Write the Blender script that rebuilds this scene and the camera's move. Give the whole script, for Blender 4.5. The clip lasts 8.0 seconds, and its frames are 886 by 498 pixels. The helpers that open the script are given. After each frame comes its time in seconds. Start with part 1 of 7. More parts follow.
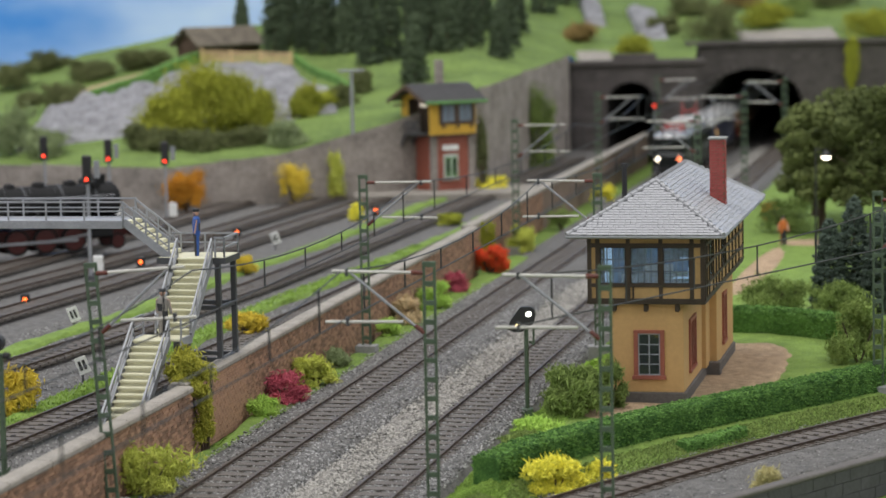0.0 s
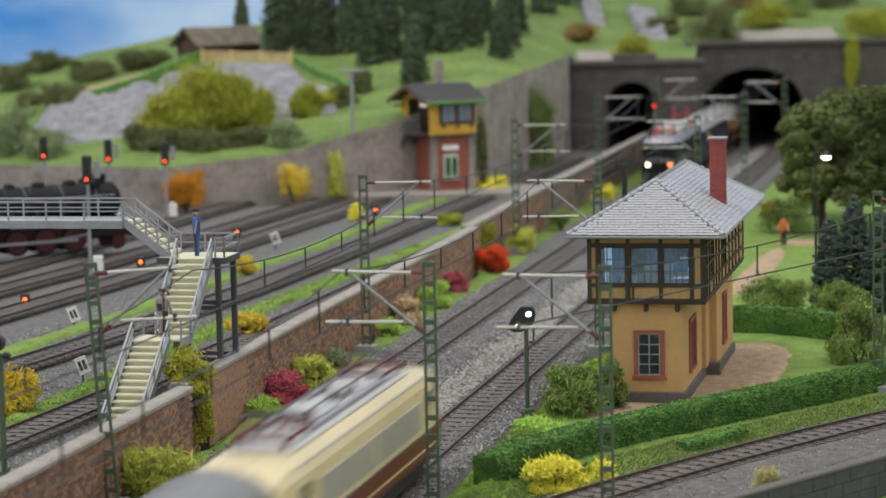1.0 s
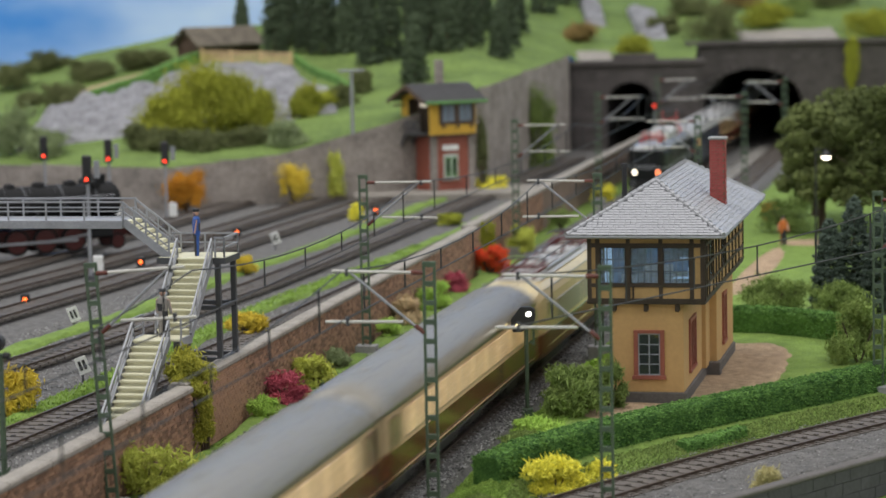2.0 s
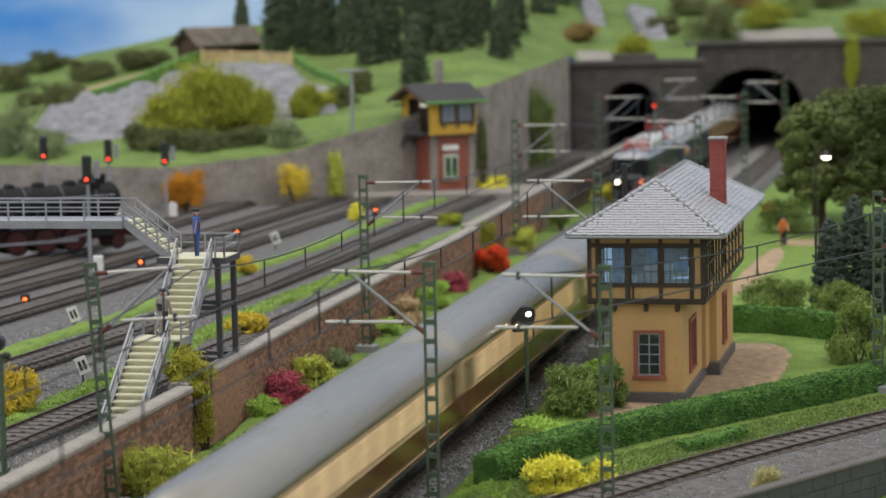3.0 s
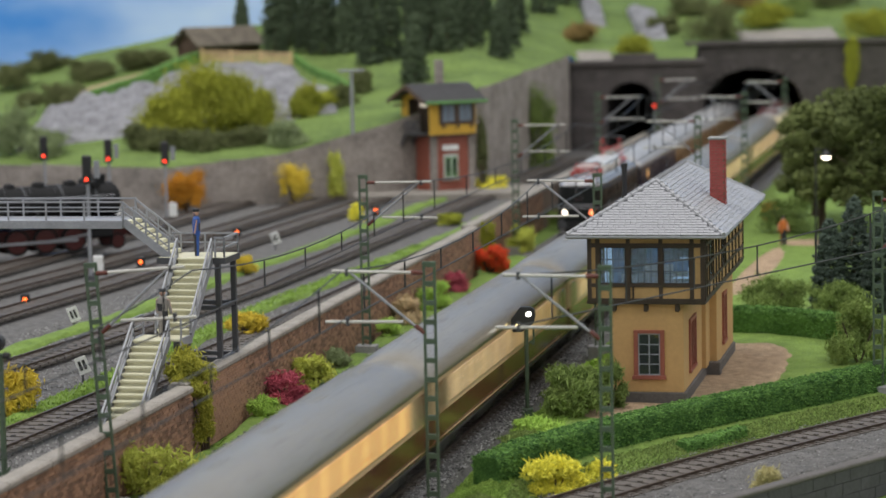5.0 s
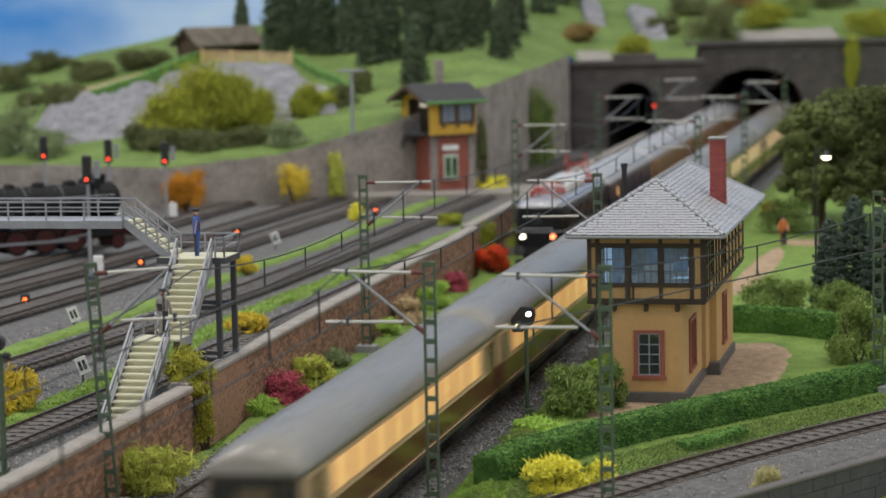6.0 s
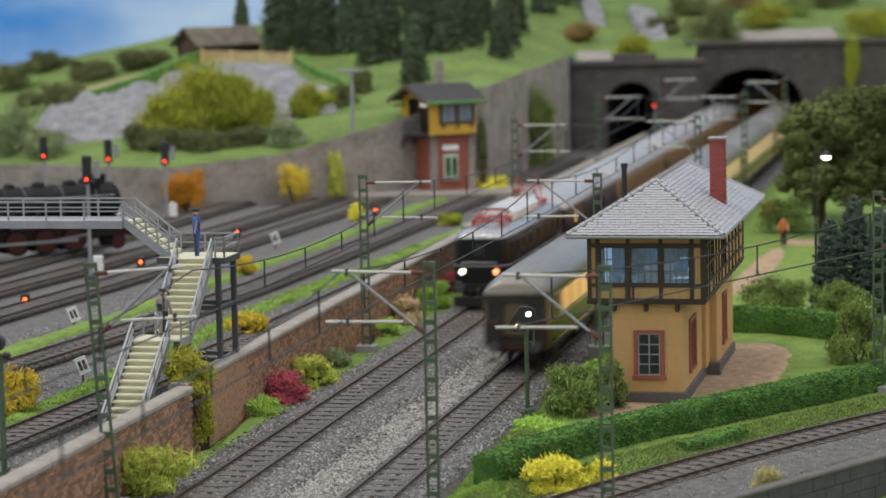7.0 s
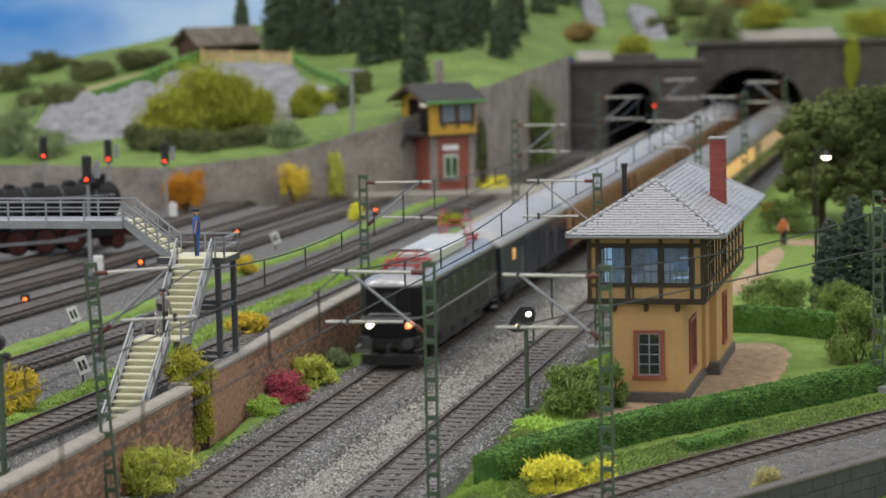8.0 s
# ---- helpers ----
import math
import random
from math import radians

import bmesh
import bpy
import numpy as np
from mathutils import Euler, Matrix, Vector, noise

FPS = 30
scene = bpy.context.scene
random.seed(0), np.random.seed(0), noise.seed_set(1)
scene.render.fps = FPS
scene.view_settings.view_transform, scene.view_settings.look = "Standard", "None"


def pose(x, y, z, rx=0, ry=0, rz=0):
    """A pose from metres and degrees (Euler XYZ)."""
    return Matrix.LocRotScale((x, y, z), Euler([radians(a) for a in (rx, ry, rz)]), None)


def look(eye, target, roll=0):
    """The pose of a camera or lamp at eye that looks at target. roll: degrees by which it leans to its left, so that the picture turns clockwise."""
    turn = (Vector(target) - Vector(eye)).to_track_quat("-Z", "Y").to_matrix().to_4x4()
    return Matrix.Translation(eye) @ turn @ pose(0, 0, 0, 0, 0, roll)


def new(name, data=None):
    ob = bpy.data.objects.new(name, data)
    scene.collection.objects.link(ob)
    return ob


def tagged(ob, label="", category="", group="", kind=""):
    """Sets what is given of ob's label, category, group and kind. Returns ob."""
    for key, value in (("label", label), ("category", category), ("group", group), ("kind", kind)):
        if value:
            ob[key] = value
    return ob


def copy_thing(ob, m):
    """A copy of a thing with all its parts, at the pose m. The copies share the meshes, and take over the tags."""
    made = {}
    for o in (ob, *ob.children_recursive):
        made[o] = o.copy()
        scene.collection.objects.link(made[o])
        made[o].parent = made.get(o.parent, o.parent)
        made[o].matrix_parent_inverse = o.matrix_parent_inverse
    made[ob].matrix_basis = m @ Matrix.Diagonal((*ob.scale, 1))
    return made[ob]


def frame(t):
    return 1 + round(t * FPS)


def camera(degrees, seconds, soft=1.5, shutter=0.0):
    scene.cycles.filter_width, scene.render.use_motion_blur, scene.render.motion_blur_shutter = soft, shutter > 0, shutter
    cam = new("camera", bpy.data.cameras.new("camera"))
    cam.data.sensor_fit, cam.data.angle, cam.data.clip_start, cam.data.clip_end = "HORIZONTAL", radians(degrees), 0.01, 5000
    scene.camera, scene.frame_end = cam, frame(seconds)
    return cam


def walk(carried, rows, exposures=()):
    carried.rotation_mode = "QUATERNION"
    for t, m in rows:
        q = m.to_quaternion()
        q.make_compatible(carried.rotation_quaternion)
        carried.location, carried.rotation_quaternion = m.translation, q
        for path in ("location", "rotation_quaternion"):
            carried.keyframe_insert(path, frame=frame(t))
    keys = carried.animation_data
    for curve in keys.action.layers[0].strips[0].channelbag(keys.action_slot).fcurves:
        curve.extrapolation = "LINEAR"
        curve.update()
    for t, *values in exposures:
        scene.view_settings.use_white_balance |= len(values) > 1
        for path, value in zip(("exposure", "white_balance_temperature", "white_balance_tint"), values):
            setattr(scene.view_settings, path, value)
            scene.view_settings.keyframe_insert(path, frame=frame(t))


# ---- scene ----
# All lengths below are in units of the layout's plan; S brings them to metres (track gauge 16.5 mm).
S = 1 / 79
TURN = -12.196          # the main line runs this far off the world's y axis
CA, SA = math.cos(radians(12.196)), math.sin(radians(12.196))
N0 = -22.427


def rail(o, s):
    """World place of a point o to the right of the left main line's centre and s along it."""
    return CA * (o + N0) + SA * s, -SA * (o + N0) + CA * s


# ---- camera ----
cam = camera(19.28, 8.0, soft=1.6, shutter=1.2)
EYE = pose(0, 0, 14.81 * S) @ pose(0, 0, 0, 90 - 6.089, 0, 0) @ pose(0, 0, 0, 0, 0, -1.15)
walk(cam, [(0.0, EYE), (8.0, EYE)], exposures=[(0.0, 0.0), (1.0, -0.01), (1.5, -0.07), (4.5, -0.09), (6.0, -0.17), (6.5, -0.15), (7.0, -0.10), (8.0, -0.07)])
cam.data.dof.use_dof = True
cam.data.dof.focus_distance = 86 * S
cam.data.dof.aperture_fstop = 24

# ---- light: an exhibition hall, lamps under its ceiling ----
world = bpy.data.worlds.new("hall_light")
scene.world = world
world.use_nodes = True
world.node_tree.nodes["Background"].inputs[0].default_value = (0.975, 0.985, 0.985, 1)
world.node_tree.nodes["Background"].inputs[1].default_value = 1.0


def ceiling_lamp(x, y, z, w, d, power, tx, ty):
    data = bpy.data.lights.new("hall_lamp", "AREA")
    data.shape, data.size, data.size_y, data.energy = "RECTANGLE", w, d, power
    data.color = (1.0, 0.968, 0.945)
    ob = new("hall_lamp", data)
    ob.matrix_world = look((x, y, z), (tx, ty, 0))
    return ob


ceiling_lamp(-0.3, 0.9, 2.3, 0.5, 0.5, 17, 0.0, 1.2)
ceiling_lamp(1.2, 1.7, 2.4, 0.6, 0.6, 10, 0.25, 1.3)
ceiling_lamp(-1.3, 2.3, 2.4, 0.6, 0.6, 18, -0.3, 2.3)


# ---- materials ----
def nodes_of(name):
    m = bpy.data.materials.new(name)
    m.use_nodes = True
    t = m.node_tree
    return m, t, t.nodes["Principled BSDF"]


def mat(name, col, rough=0.7, var=0.25, scale=3.0, bump=0.3, metal=0.0, fine=12.0, emit=0.0, emit_col=None,
        island=0.0, spec=0.35, second=None, dist=0.05):
    """Two scales of noise on colour, roughness and relief; scale is in features per full-size metre."""
    m, t, b = nodes_of(name)
    N, L = t.nodes, t.links
    tc = N.new("ShaderNodeTexCoord")
    mp = N.new("ShaderNodeMapping")
    mp.inputs["Scale"].default_value = (79, 79, 79)
    L.new(tc.outputs["Object"], mp.inputs["Vector"])
    n1 = N.new("ShaderNodeTexNoise")
    n1.inputs["Scale"].default_value, n1.inputs["Detail"].default_value = scale * 0.35, 5
    n2 = N.new("ShaderNodeTexNoise")
    n2.inputs["Scale"].default_value, n2.inputs["Detail"].default_value = scale * fine / 4, 4
    for n in (n1, n2):
        L.new(mp.outputs[0], n.inputs["Vector"])
    add = N.new("ShaderNodeMath")
    add.operation = "ADD"
    L.new(n1.outputs["Fac"], add.inputs[0])
    L.new(n2.outputs["Fac"], add.inputs[1])
    last = add.outputs[0]
    if island:
        g = N.new("ShaderNodeNewGeometry")
        mu = N.new("ShaderNodeMath")
        mu.operation = "MULTIPLY_ADD"
        mu.inputs[1].default_value, mu.inputs[2].default_value = island, -island / 2
        L.new(g.outputs["Random Per Island"], mu.inputs[0])
        a2 = N.new("ShaderNodeMath")
        a2.operation = "ADD"
        L.new(last, a2.inputs[0])
        L.new(mu.outputs[0], a2.inputs[1])
        oi = N.new("ShaderNodeObjectInfo")
        mo = N.new("ShaderNodeMath")
        mo.operation = "MULTIPLY_ADD"
        mo.inputs[1].default_value, mo.inputs[2].default_value = island / 2, -island / 4
        L.new(oi.outputs["Random"], mo.inputs[0])
        a3 = N.new("ShaderNodeMath")
        a3.operation = "ADD"
        L.new(a2.outputs[0], a3.inputs[0])
        L.new(mo.outputs[0], a3.inputs[1])
        last = a3.outputs[0]
    mr = N.new("ShaderNodeMapRange")
    mr.inputs[1].default_value, mr.inputs[2].default_value = 0.6, 1.4
    L.new(last, mr.inputs[0])
    mix = N.new("ShaderNodeMix")
    mix.data_type = "RGBA"
    lo = second or tuple(c * (1 - var) for c in col)
    hi = tuple(min(1, c * (1 + var)) for c in col)
    mix.inputs[6].default_value, mix.inputs[7].default_value = (*lo, 1), (*hi, 1)
    L.new(mr.outputs[0], mix.inputs[0])
    L.new(mix.outputs[2], b.inputs["Base Color"])
    rr = N.new("ShaderNodeMapRange")
    rr.inputs[3].default_value, rr.inputs[4].default_value = max(0.03, rough - 0.1), min(1, rough + 0.1)
    L.new(n2.outputs["Fac"], rr.inputs[0])
    L.new(rr.outputs[0], b.inputs["Roughness"])
    b.inputs["Metallic"].default_value = metal
    b.inputs["Specular IOR Level"].default_value = spec
    if bump:
        bp = N.new("ShaderNodeBump")
        bp.inputs["Strength"].default_value, bp.inputs["Distance"].default_value = bump, dist * S
        L.new(last, bp.inputs["Height"])
        L.new(bp.outputs[0], b.inputs["Normal"])
    if emit:
        b.inputs["Emission Color"].default_value = (*(emit_col or col), 1)
        b.inputs["Emission Strength"].default_value = emit
    return m


def glass(name, tint=(0.35, 0.5, 0.7), rough=0.05, alpha=0.22):
    m, t, b = nodes_of(name)
    b.inputs["Base Color"].default_value = (*tint, 1)
    b.inputs["Roughness"].default_value = rough
    b.inputs["Alpha"].default_value = alpha
    return m


GRASS = mat("grass_flock", (0.17, 0.255, 0.05), 0.95, 0.45, 3.0, 0.9, second=(0.085, 0.145, 0.03), dist=0.12)
HILLGRASS = mat("hill_grass", (0.145, 0.212, 0.05), 0.95, 0.35, 0.9, 0.8, second=(0.07, 0.112, 0.03), dist=0.2)
TURF = mat("grass_tuft", (0.24, 0.36, 0.07), 0.9, 0.4, 3, 0.2, island=0.6, second=(0.12, 0.20, 0.035))
BALLAST = mat("dark_ballast", (0.14, 0.135, 0.13), 0.75, 0.55, 8, 1.0, dist=0.08, second=(0.05, 0.047, 0.045), spec=0.5)
YARDB = mat("yard_ballast", (0.155, 0.15, 0.147), 0.85, 0.5, 8, 1.0, dist=0.08, second=(0.06, 0.057, 0.055))
GRAVEL = mat("light_gravel", (0.27, 0.26, 0.24), 0.9, 0.45, 8, 1.0, dist=0.08, second=(0.17, 0.155, 0.145))
STONES = mat("ballast_stone", (0.24, 0.235, 0.23), 0.4, 0.7, 6, 0.3, island=1.6, second=(0.035, 0.033, 0.032), spec=0.7)
PALESTONES = mat("gravel_stone", (0.335, 0.32, 0.295), 0.7, 0.4, 6, 0.3, island=1.2, second=(0.13, 0.125, 0.118))
RAIL = mat("rusty_rail", (0.10, 0.075, 0.06), 0.45, 0.3, 5, 0.2, metal=0.5)
SLEEPER = mat("brown_sleeper", (0.098, 0.085, 0.075), 0.65, 0.35, 4, 0.4, island=0.4)
BRICK = mat("old_brick", (0.34, 0.20, 0.13), 0.85, 0.3, 4, 0.5, island=0.8, second=(0.19, 0.115, 0.078))
MORTAR = mat("brick_mortar", (0.20, 0.145, 0.11), 0.9, 0.3, 4, 0.4)
CAP = mat("wall_coping", (0.29, 0.265, 0.235), 0.8, 0.3, 3, 0.5)
STONEWALL = mat("retaining_stone", (0.30, 0.265, 0.24), 0.9, 0.3, 1.4, 0.9, second=(0.155, 0.138, 0.126), island=0.25)
PORTAL = mat("sooty_stone", (0.088, 0.077, 0.075), 0.9, 0.3, 2, 0.6, second=(0.056, 0.05, 0.048), island=0.35)
BOREDARK = mat("tunnel_dark", (0.015, 0.014, 0.014), 0.95, 0.3, 2, 0.3)
ROCK = mat("grey_rock", (0.44, 0.44, 0.475), 0.9, 0.35, 3.0, 1.0, second=(0.17, 0.165, 0.175), dist=0.4)
PLASTER = mat("ochre_plaster", (0.51, 0.315, 0.135), 0.75, 0.10, 2, 0.25, dist=0.02)
INFILL = mat("ochre_infill", (0.40, 0.255, 0.11), 0.75, 0.15, 2, 0.25, dist=0.02)
TIMBER = mat("dark_timber", (0.045, 0.032, 0.022), 0.6, 0.3, 6, 0.4, dist=0.02)
PLINTH = mat("grey_plinth", (0.115, 0.105, 0.10), 0.75, 0.25, 3, 0.5)
TILE = mat("slate_tile", (0.34, 0.342, 0.365), 0.45, 0.12, 3, 0.2, island=0.5, dist=0.02)
REDPAINT = mat("brick_red_paint", (0.28, 0.088, 0.06), 0.55, 0.2, 4, 0.2)
CHIMNEY = mat("chimney_brick", (0.28, 0.065, 0.06), 0.75, 0.25, 6, 0.4, island=0.6)
WHITEBAR = mat("grey_white_paint", (0.52, 0.55, 0.52), 0.5, 0.1, 4, 0.1)
PANE = glass("window_glass")
# The sky's reflection in the panes is painted in as blue-grey.
SKYPANE = mat("painted_sky_pane", (0.20, 0.24, 0.30), 0.15, 0.3, 1.5, 0.0)
DARKPANE = glass("dark_glass", (0.03, 0.035, 0.04), 0.06, 0.92)
# The room's back wall glows itself, standing for the blue light inside.
BLUEROOM = mat("glowing_room_back", (0.05, 0.10, 0.20), 0.7, 0.5, 3, 0.0, emit=0.13, emit_col=(0.14, 0.34, 0.75))
BLUEGLOW = mat("blue_white_glow", (0.5, 0.7, 0.9), 0.5, 0.1, 3, 0.0, emit=0.55, emit_col=(0.40, 0.66, 1.0))
STEEL = mat("grey_steel", (0.30, 0.31, 0.335), 0.5, 0.2, 4, 0.2, metal=0.2)
DARKSTEEL = mat("dark_steel", (0.075, 0.078, 0.085), 0.5, 0.25, 4, 0.2, metal=0.2)
CREAMSTEP = mat("cream_step", (0.62, 0.60, 0.44), 0.6, 0.12, 3, 0.2)
MASTGREEN = mat("mast_green", (0.075, 0.11, 0.07), 0.6, 0.3, 4, 0.3)
ARMWHITE = mat("silver_arm", (0.55, 0.54, 0.50), 0.35, 0.15, 4, 0.1, metal=0.35)
WIRE = mat("dark_wire", (0.035, 0.036, 0.038), 0.5, 0.2, 4, 0.0)
CONCRETE = mat("grey_concrete", (0.27, 0.27, 0.27), 0.85, 0.2, 4, 0.4)
PARAPET = mat("dark_block_stone", (0.07, 0.07, 0.075), 0.85, 0.3, 3, 0.6)
PATHM = mat("sandy_path", (0.52, 0.375, 0.245), 0.95, 0.3, 9, 1.0, second=(0.23, 0.16, 0.105), dist=0.08)
HEDGE = mat("hedge_green", (0.14, 0.27, 0.06), 0.9, 0.4, 6, 0.6, island=0.7, second=(0.035, 0.10, 0.018))
BARK = mat("bark", (0.085, 0.06, 0.045), 0.9, 0.3, 4, 0.8)
BLACK = mat("black_enamel", (0.014, 0.014, 0.015), 0.55, 0.3, 4, 0.1, spec=0.5)
BLACKGREY = mat("anthracite_paint", (0.012, 0.0135, 0.014), 0.34, 0.2, 3, 0.05, spec=0.16)
# Lamp glare on the grey hood is put into this pale colour.
HOODGLARE = mat("roof_hood_glare", (0.66, 0.66, 0.65), 0.22, 0.08, 3, 0.05)
SLATEBAR = mat("slate_glazing_bar", (0.12, 0.145, 0.17), 0.5, 0.2, 3, 0.0)
LOCOMAROON = mat("loco_maroon_paint", (0.15, 0.034, 0.024), 0.38, 0.1, 2, 0.0, spec=0.3)
COACHCREAM = mat("coach_cream_paint", (0.42, 0.30, 0.17), 0.35, 0.12, 2, 0.0, spec=0.4)
GREENGREY = mat("grey_green_paint", (0.085, 0.105, 0.095), 0.35, 0.15, 3, 0.05, spec=0.5)
SILVER = mat("silver_roof", (0.38, 0.38, 0.39), 0.25, 0.1, 3, 0.05, metal=0.4)
PALEROOF = mat("pale_coach_roof", (0.36, 0.355, 0.36), 0.35, 0.12, 2, 0.05)
PANTORED = mat("pantograph_red", (0.42, 0.055, 0.05), 0.45, 0.15, 3, 0.1)
VENTGREY = mat("vent_grey", (0.36, 0.34, 0.29), 0.4, 0.15, 3, 0.1)
PANTODARK = mat("pantograph_maroon", (0.13, 0.03, 0.03), 0.5, 0.2, 3, 0.1)
ROOFWHITE = mat("pale_grey_roof", (0.50, 0.49, 0.48), 0.35, 0.12, 3, 0.05)
WHEELRED = mat("wheel_red", (0.06, 0.011, 0.010), 0.5, 0.2, 3, 0.1)
CREAM = mat("cream_paint", (0.64, 0.53, 0.30), 0.3, 0.06, 2, 0.0, spec=0.5)
BEIGE = mat("beige_paint", (0.30, 0.19, 0.095), 0.3, 0.06, 2, 0.0, spec=0.5)
MAROON = mat("maroon_paint", (0.11, 0.03, 0.02), 0.16, 0.1, 2, 0.0, spec=0.5)
ROOFGREY = mat("coach_roof_grey", (0.205, 0.188, 0.16), 0.3, 0.08, 2, 0.05, spec=0.55)
NAVY = mat("dark_blue_paint", (0.014, 0.016, 0.04), 0.35, 0.15, 2, 0.05, spec=0.5)
# Coach end cream and brown, darkened to hold the shade on the ends.
ENDSHADED = mat("shaded_end_cream", (0.065, 0.05, 0.03), 0.6, 0.3, 3, 0.1)
GANGWAY = mat("gangway_beige", (0.14, 0.11, 0.065), 0.7, 0.2, 3, 0.1)
ENDSHADEDLOW = mat("shaded_end_brown", (0.03, 0.022, 0.016), 0.6, 0.2, 3, 0.1)
SOOTBLACK = mat("sooty_black", (0.013, 0.013, 0.014), 0.75, 0.4, 3, 0.3, spec=0.2)
UNDER = mat("underframe", (0.03, 0.028, 0.027), 0.7, 0.3, 4, 0.2)
LITPANE = mat("lit_window", (0.78, 0.50, 0.20), 0.3, 0.35, 1.2, 0.0, emit=0.5, emit_col=(1.0, 0.50, 0.17))
# Curtained panes glow faintly themselves, in place of light inside the coach.
DIMPANE = mat("glowing_curtain_window", (0.72, 0.58, 0.36), 0.25, 0.25, 1.5, 0.0, emit=0.2, emit_col=(1.0, 0.52, 0.24))
SLOWPANE = mat("brown_curtain_window", (0.22, 0.15, 0.08), 0.3, 0.35, 1.5, 0.0)
BEAM = mat("white_headlight", (1, 0.95, 0.85), 0.3, 0, 1, 0, emit=4.5, emit_col=(1, 0.86, 0.66))
BEAMRED = mat("amber_headlight", (1, 0.4, 0.2), 0.3, 0, 1, 0, emit=3.5, emit_col=(1, 0.22, 0.08))
LAMPRED = mat("red_signal_light", (1, 0.1, 0.05), 0.3, 0, 1, 0, emit=5, emit_col=(1, 0.05, 0.02))
LAMPORANGE = mat("orange_signal_light", (1, 0.3, 0.1), 0.3, 0, 1, 0, emit=4, emit_col=(1, 0.13, 0.02))
LAMPWHITE = mat("white_signal_light", (1, 1, 0.9), 0.3, 0, 1, 0, emit=8, emit_col=(1, 0.97, 0.85))
LAMPAMBER = mat("yellow_signal_light", (1, 0.8, 0.4), 0.3, 0, 1, 0, emit=6, emit_col=(1, 0.72, 0.28))
BOARDWHITE = mat("white_board", (0.75, 0.75, 0.74), 0.5, 0.1, 4, 0.1)
HUTWOOD = mat("brown_boards", (0.10, 0.065, 0.045), 0.85, 0.35, 4, 0.5)
THATCH = mat("weathered_shingle", (0.19, 0.165, 0.13), 0.95, 0.4, 4, 1.0, second=(0.06, 0.05, 0.042))
FENCEWOOD = mat("pale_fence_wood", (0.58, 0.42, 0.23), 0.75, 0.2, 4, 0.3)
YELLOWP = mat("yellow_boards", (0.62, 0.38, 0.055), 0.7, 0.15, 3, 0.3)
DARKROOF = mat("dark_slate", (0.055, 0.053, 0.056), 0.7, 0.25, 4, 0.5)
GREENP = mat("green_paint", (0.10, 0.24, 0.07), 0.6, 0.2, 3, 0.2)


def leafmat(name, a, b):
    return mat(name, tuple(1.05 * v for v in a), 0.85, 0.2, 3, 0.2, island=1.0, second=tuple((u * 0.5 + v * 0.5) for u, v in zip(a, b)), spec=0.2)


LEAF = {
    "green": leafmat("leaf_green", (0.20, 0.27, 0.075), (0.055, 0.09, 0.025)),
    "bright": leafmat("leaf_bright", (0.40, 0.58, 0.12), (0.17, 0.30, 0.05)),
    "olive": leafmat("leaf_olive", (0.30, 0.32, 0.04), (0.15, 0.17, 0.02)),
    "yellowgreen": leafmat("leaf_yellow_green", (0.52, 0.55, 0.11), (0.22, 0.27, 0.04)),
    "olive2": leafmat("leaf_olive_yellow", (0.42, 0.40, 0.06), (0.15, 0.17, 0.02)),
    "yellow": leafmat("leaf_yellow", (0.78, 0.72, 0.09), (0.42, 0.42, 0.045)),
    "gold": leafmat("leaf_gold", (0.64, 0.49, 0.06), (0.33, 0.26, 0.03)),
    "orange": leafmat("leaf_orange", (0.52, 0.24, 0.025), (0.25, 0.11, 0.015)),
    "red": leafmat("leaf_red", (0.68, 0.09, 0.03), (0.38, 0.035, 0.015)),
    "magenta": leafmat("leaf_magenta", (0.46, 0.10, 0.14), (0.19, 0.03, 0.05)),
    "cream": leafmat("leaf_cream", (0.60, 0.47, 0.28), (0.33, 0.24, 0.13)),
    "dry": leafmat("leaf_dry", (0.50, 0.45, 0.22), (0.24, 0.22, 0.10)),
    "rust": leafmat("leaf_rust", (0.26, 0.18, 0.07), (0.10, 0.075, 0.03)),
    "bluegreen": leafmat("leaf_blue_green", (0.23, 0.28, 0.14), (0.09, 0.12, 0.06)),
    "dark": leafmat("leaf_dark", (0.13, 0.145, 0.06), (0.06, 0.07, 0.03)),
    "spruce": leafmat("leaf_spruce", (0.075, 0.10, 0.058), (0.034, 0.05, 0.03)),
    "cypress": leafmat("leaf_cypress", (0.07, 0.095, 0.075), (0.03, 0.044, 0.036)),
    "tree": leafmat("leaf_tree", (0.125, 0.15, 0.05), (0.028, 0.04, 0.013)),
}


# ---- builders ----
def thing(name, x, y, z=0, rz=0, label="", category="", group="", kind=""):
    ob = new(name)
    ob.empty_display_size = 0.01
    ob.matrix_basis = pose(x * S, y * S, z * S, 0, 0, rz)
    return tagged(ob, label, category, group, kind)


def on_line(name, o, s, z=0, rz=0, label="", category="", group="", kind=""):
    x, y = rail(o, s)
    return thing(name, x, y, z, TURN + rz, label, category, group, kind)


def link(name, me, parent, m=None, label=""):
    ob = new(name, me)
    ob.parent = parent
    if m is not None:
        ob.matrix_basis = m
    return tagged(ob, label)


FORM = [1.0, 1.0, 1.0]      # proportions of the rolling stock against the plan


def part(name, bm, material, parent, label="", smooth=False):
    bmesh.ops.scale(bm, vec=(S * FORM[0], S * FORM[1], S * FORM[2]), verts=bm.verts)
    me = bpy.data.meshes.new(name)
    bm.to_mesh(me)
    bm.free()
    me.materials.append(material)
    if smooth:
        me.shade_smooth()
    return link(name, me, parent, None, label)


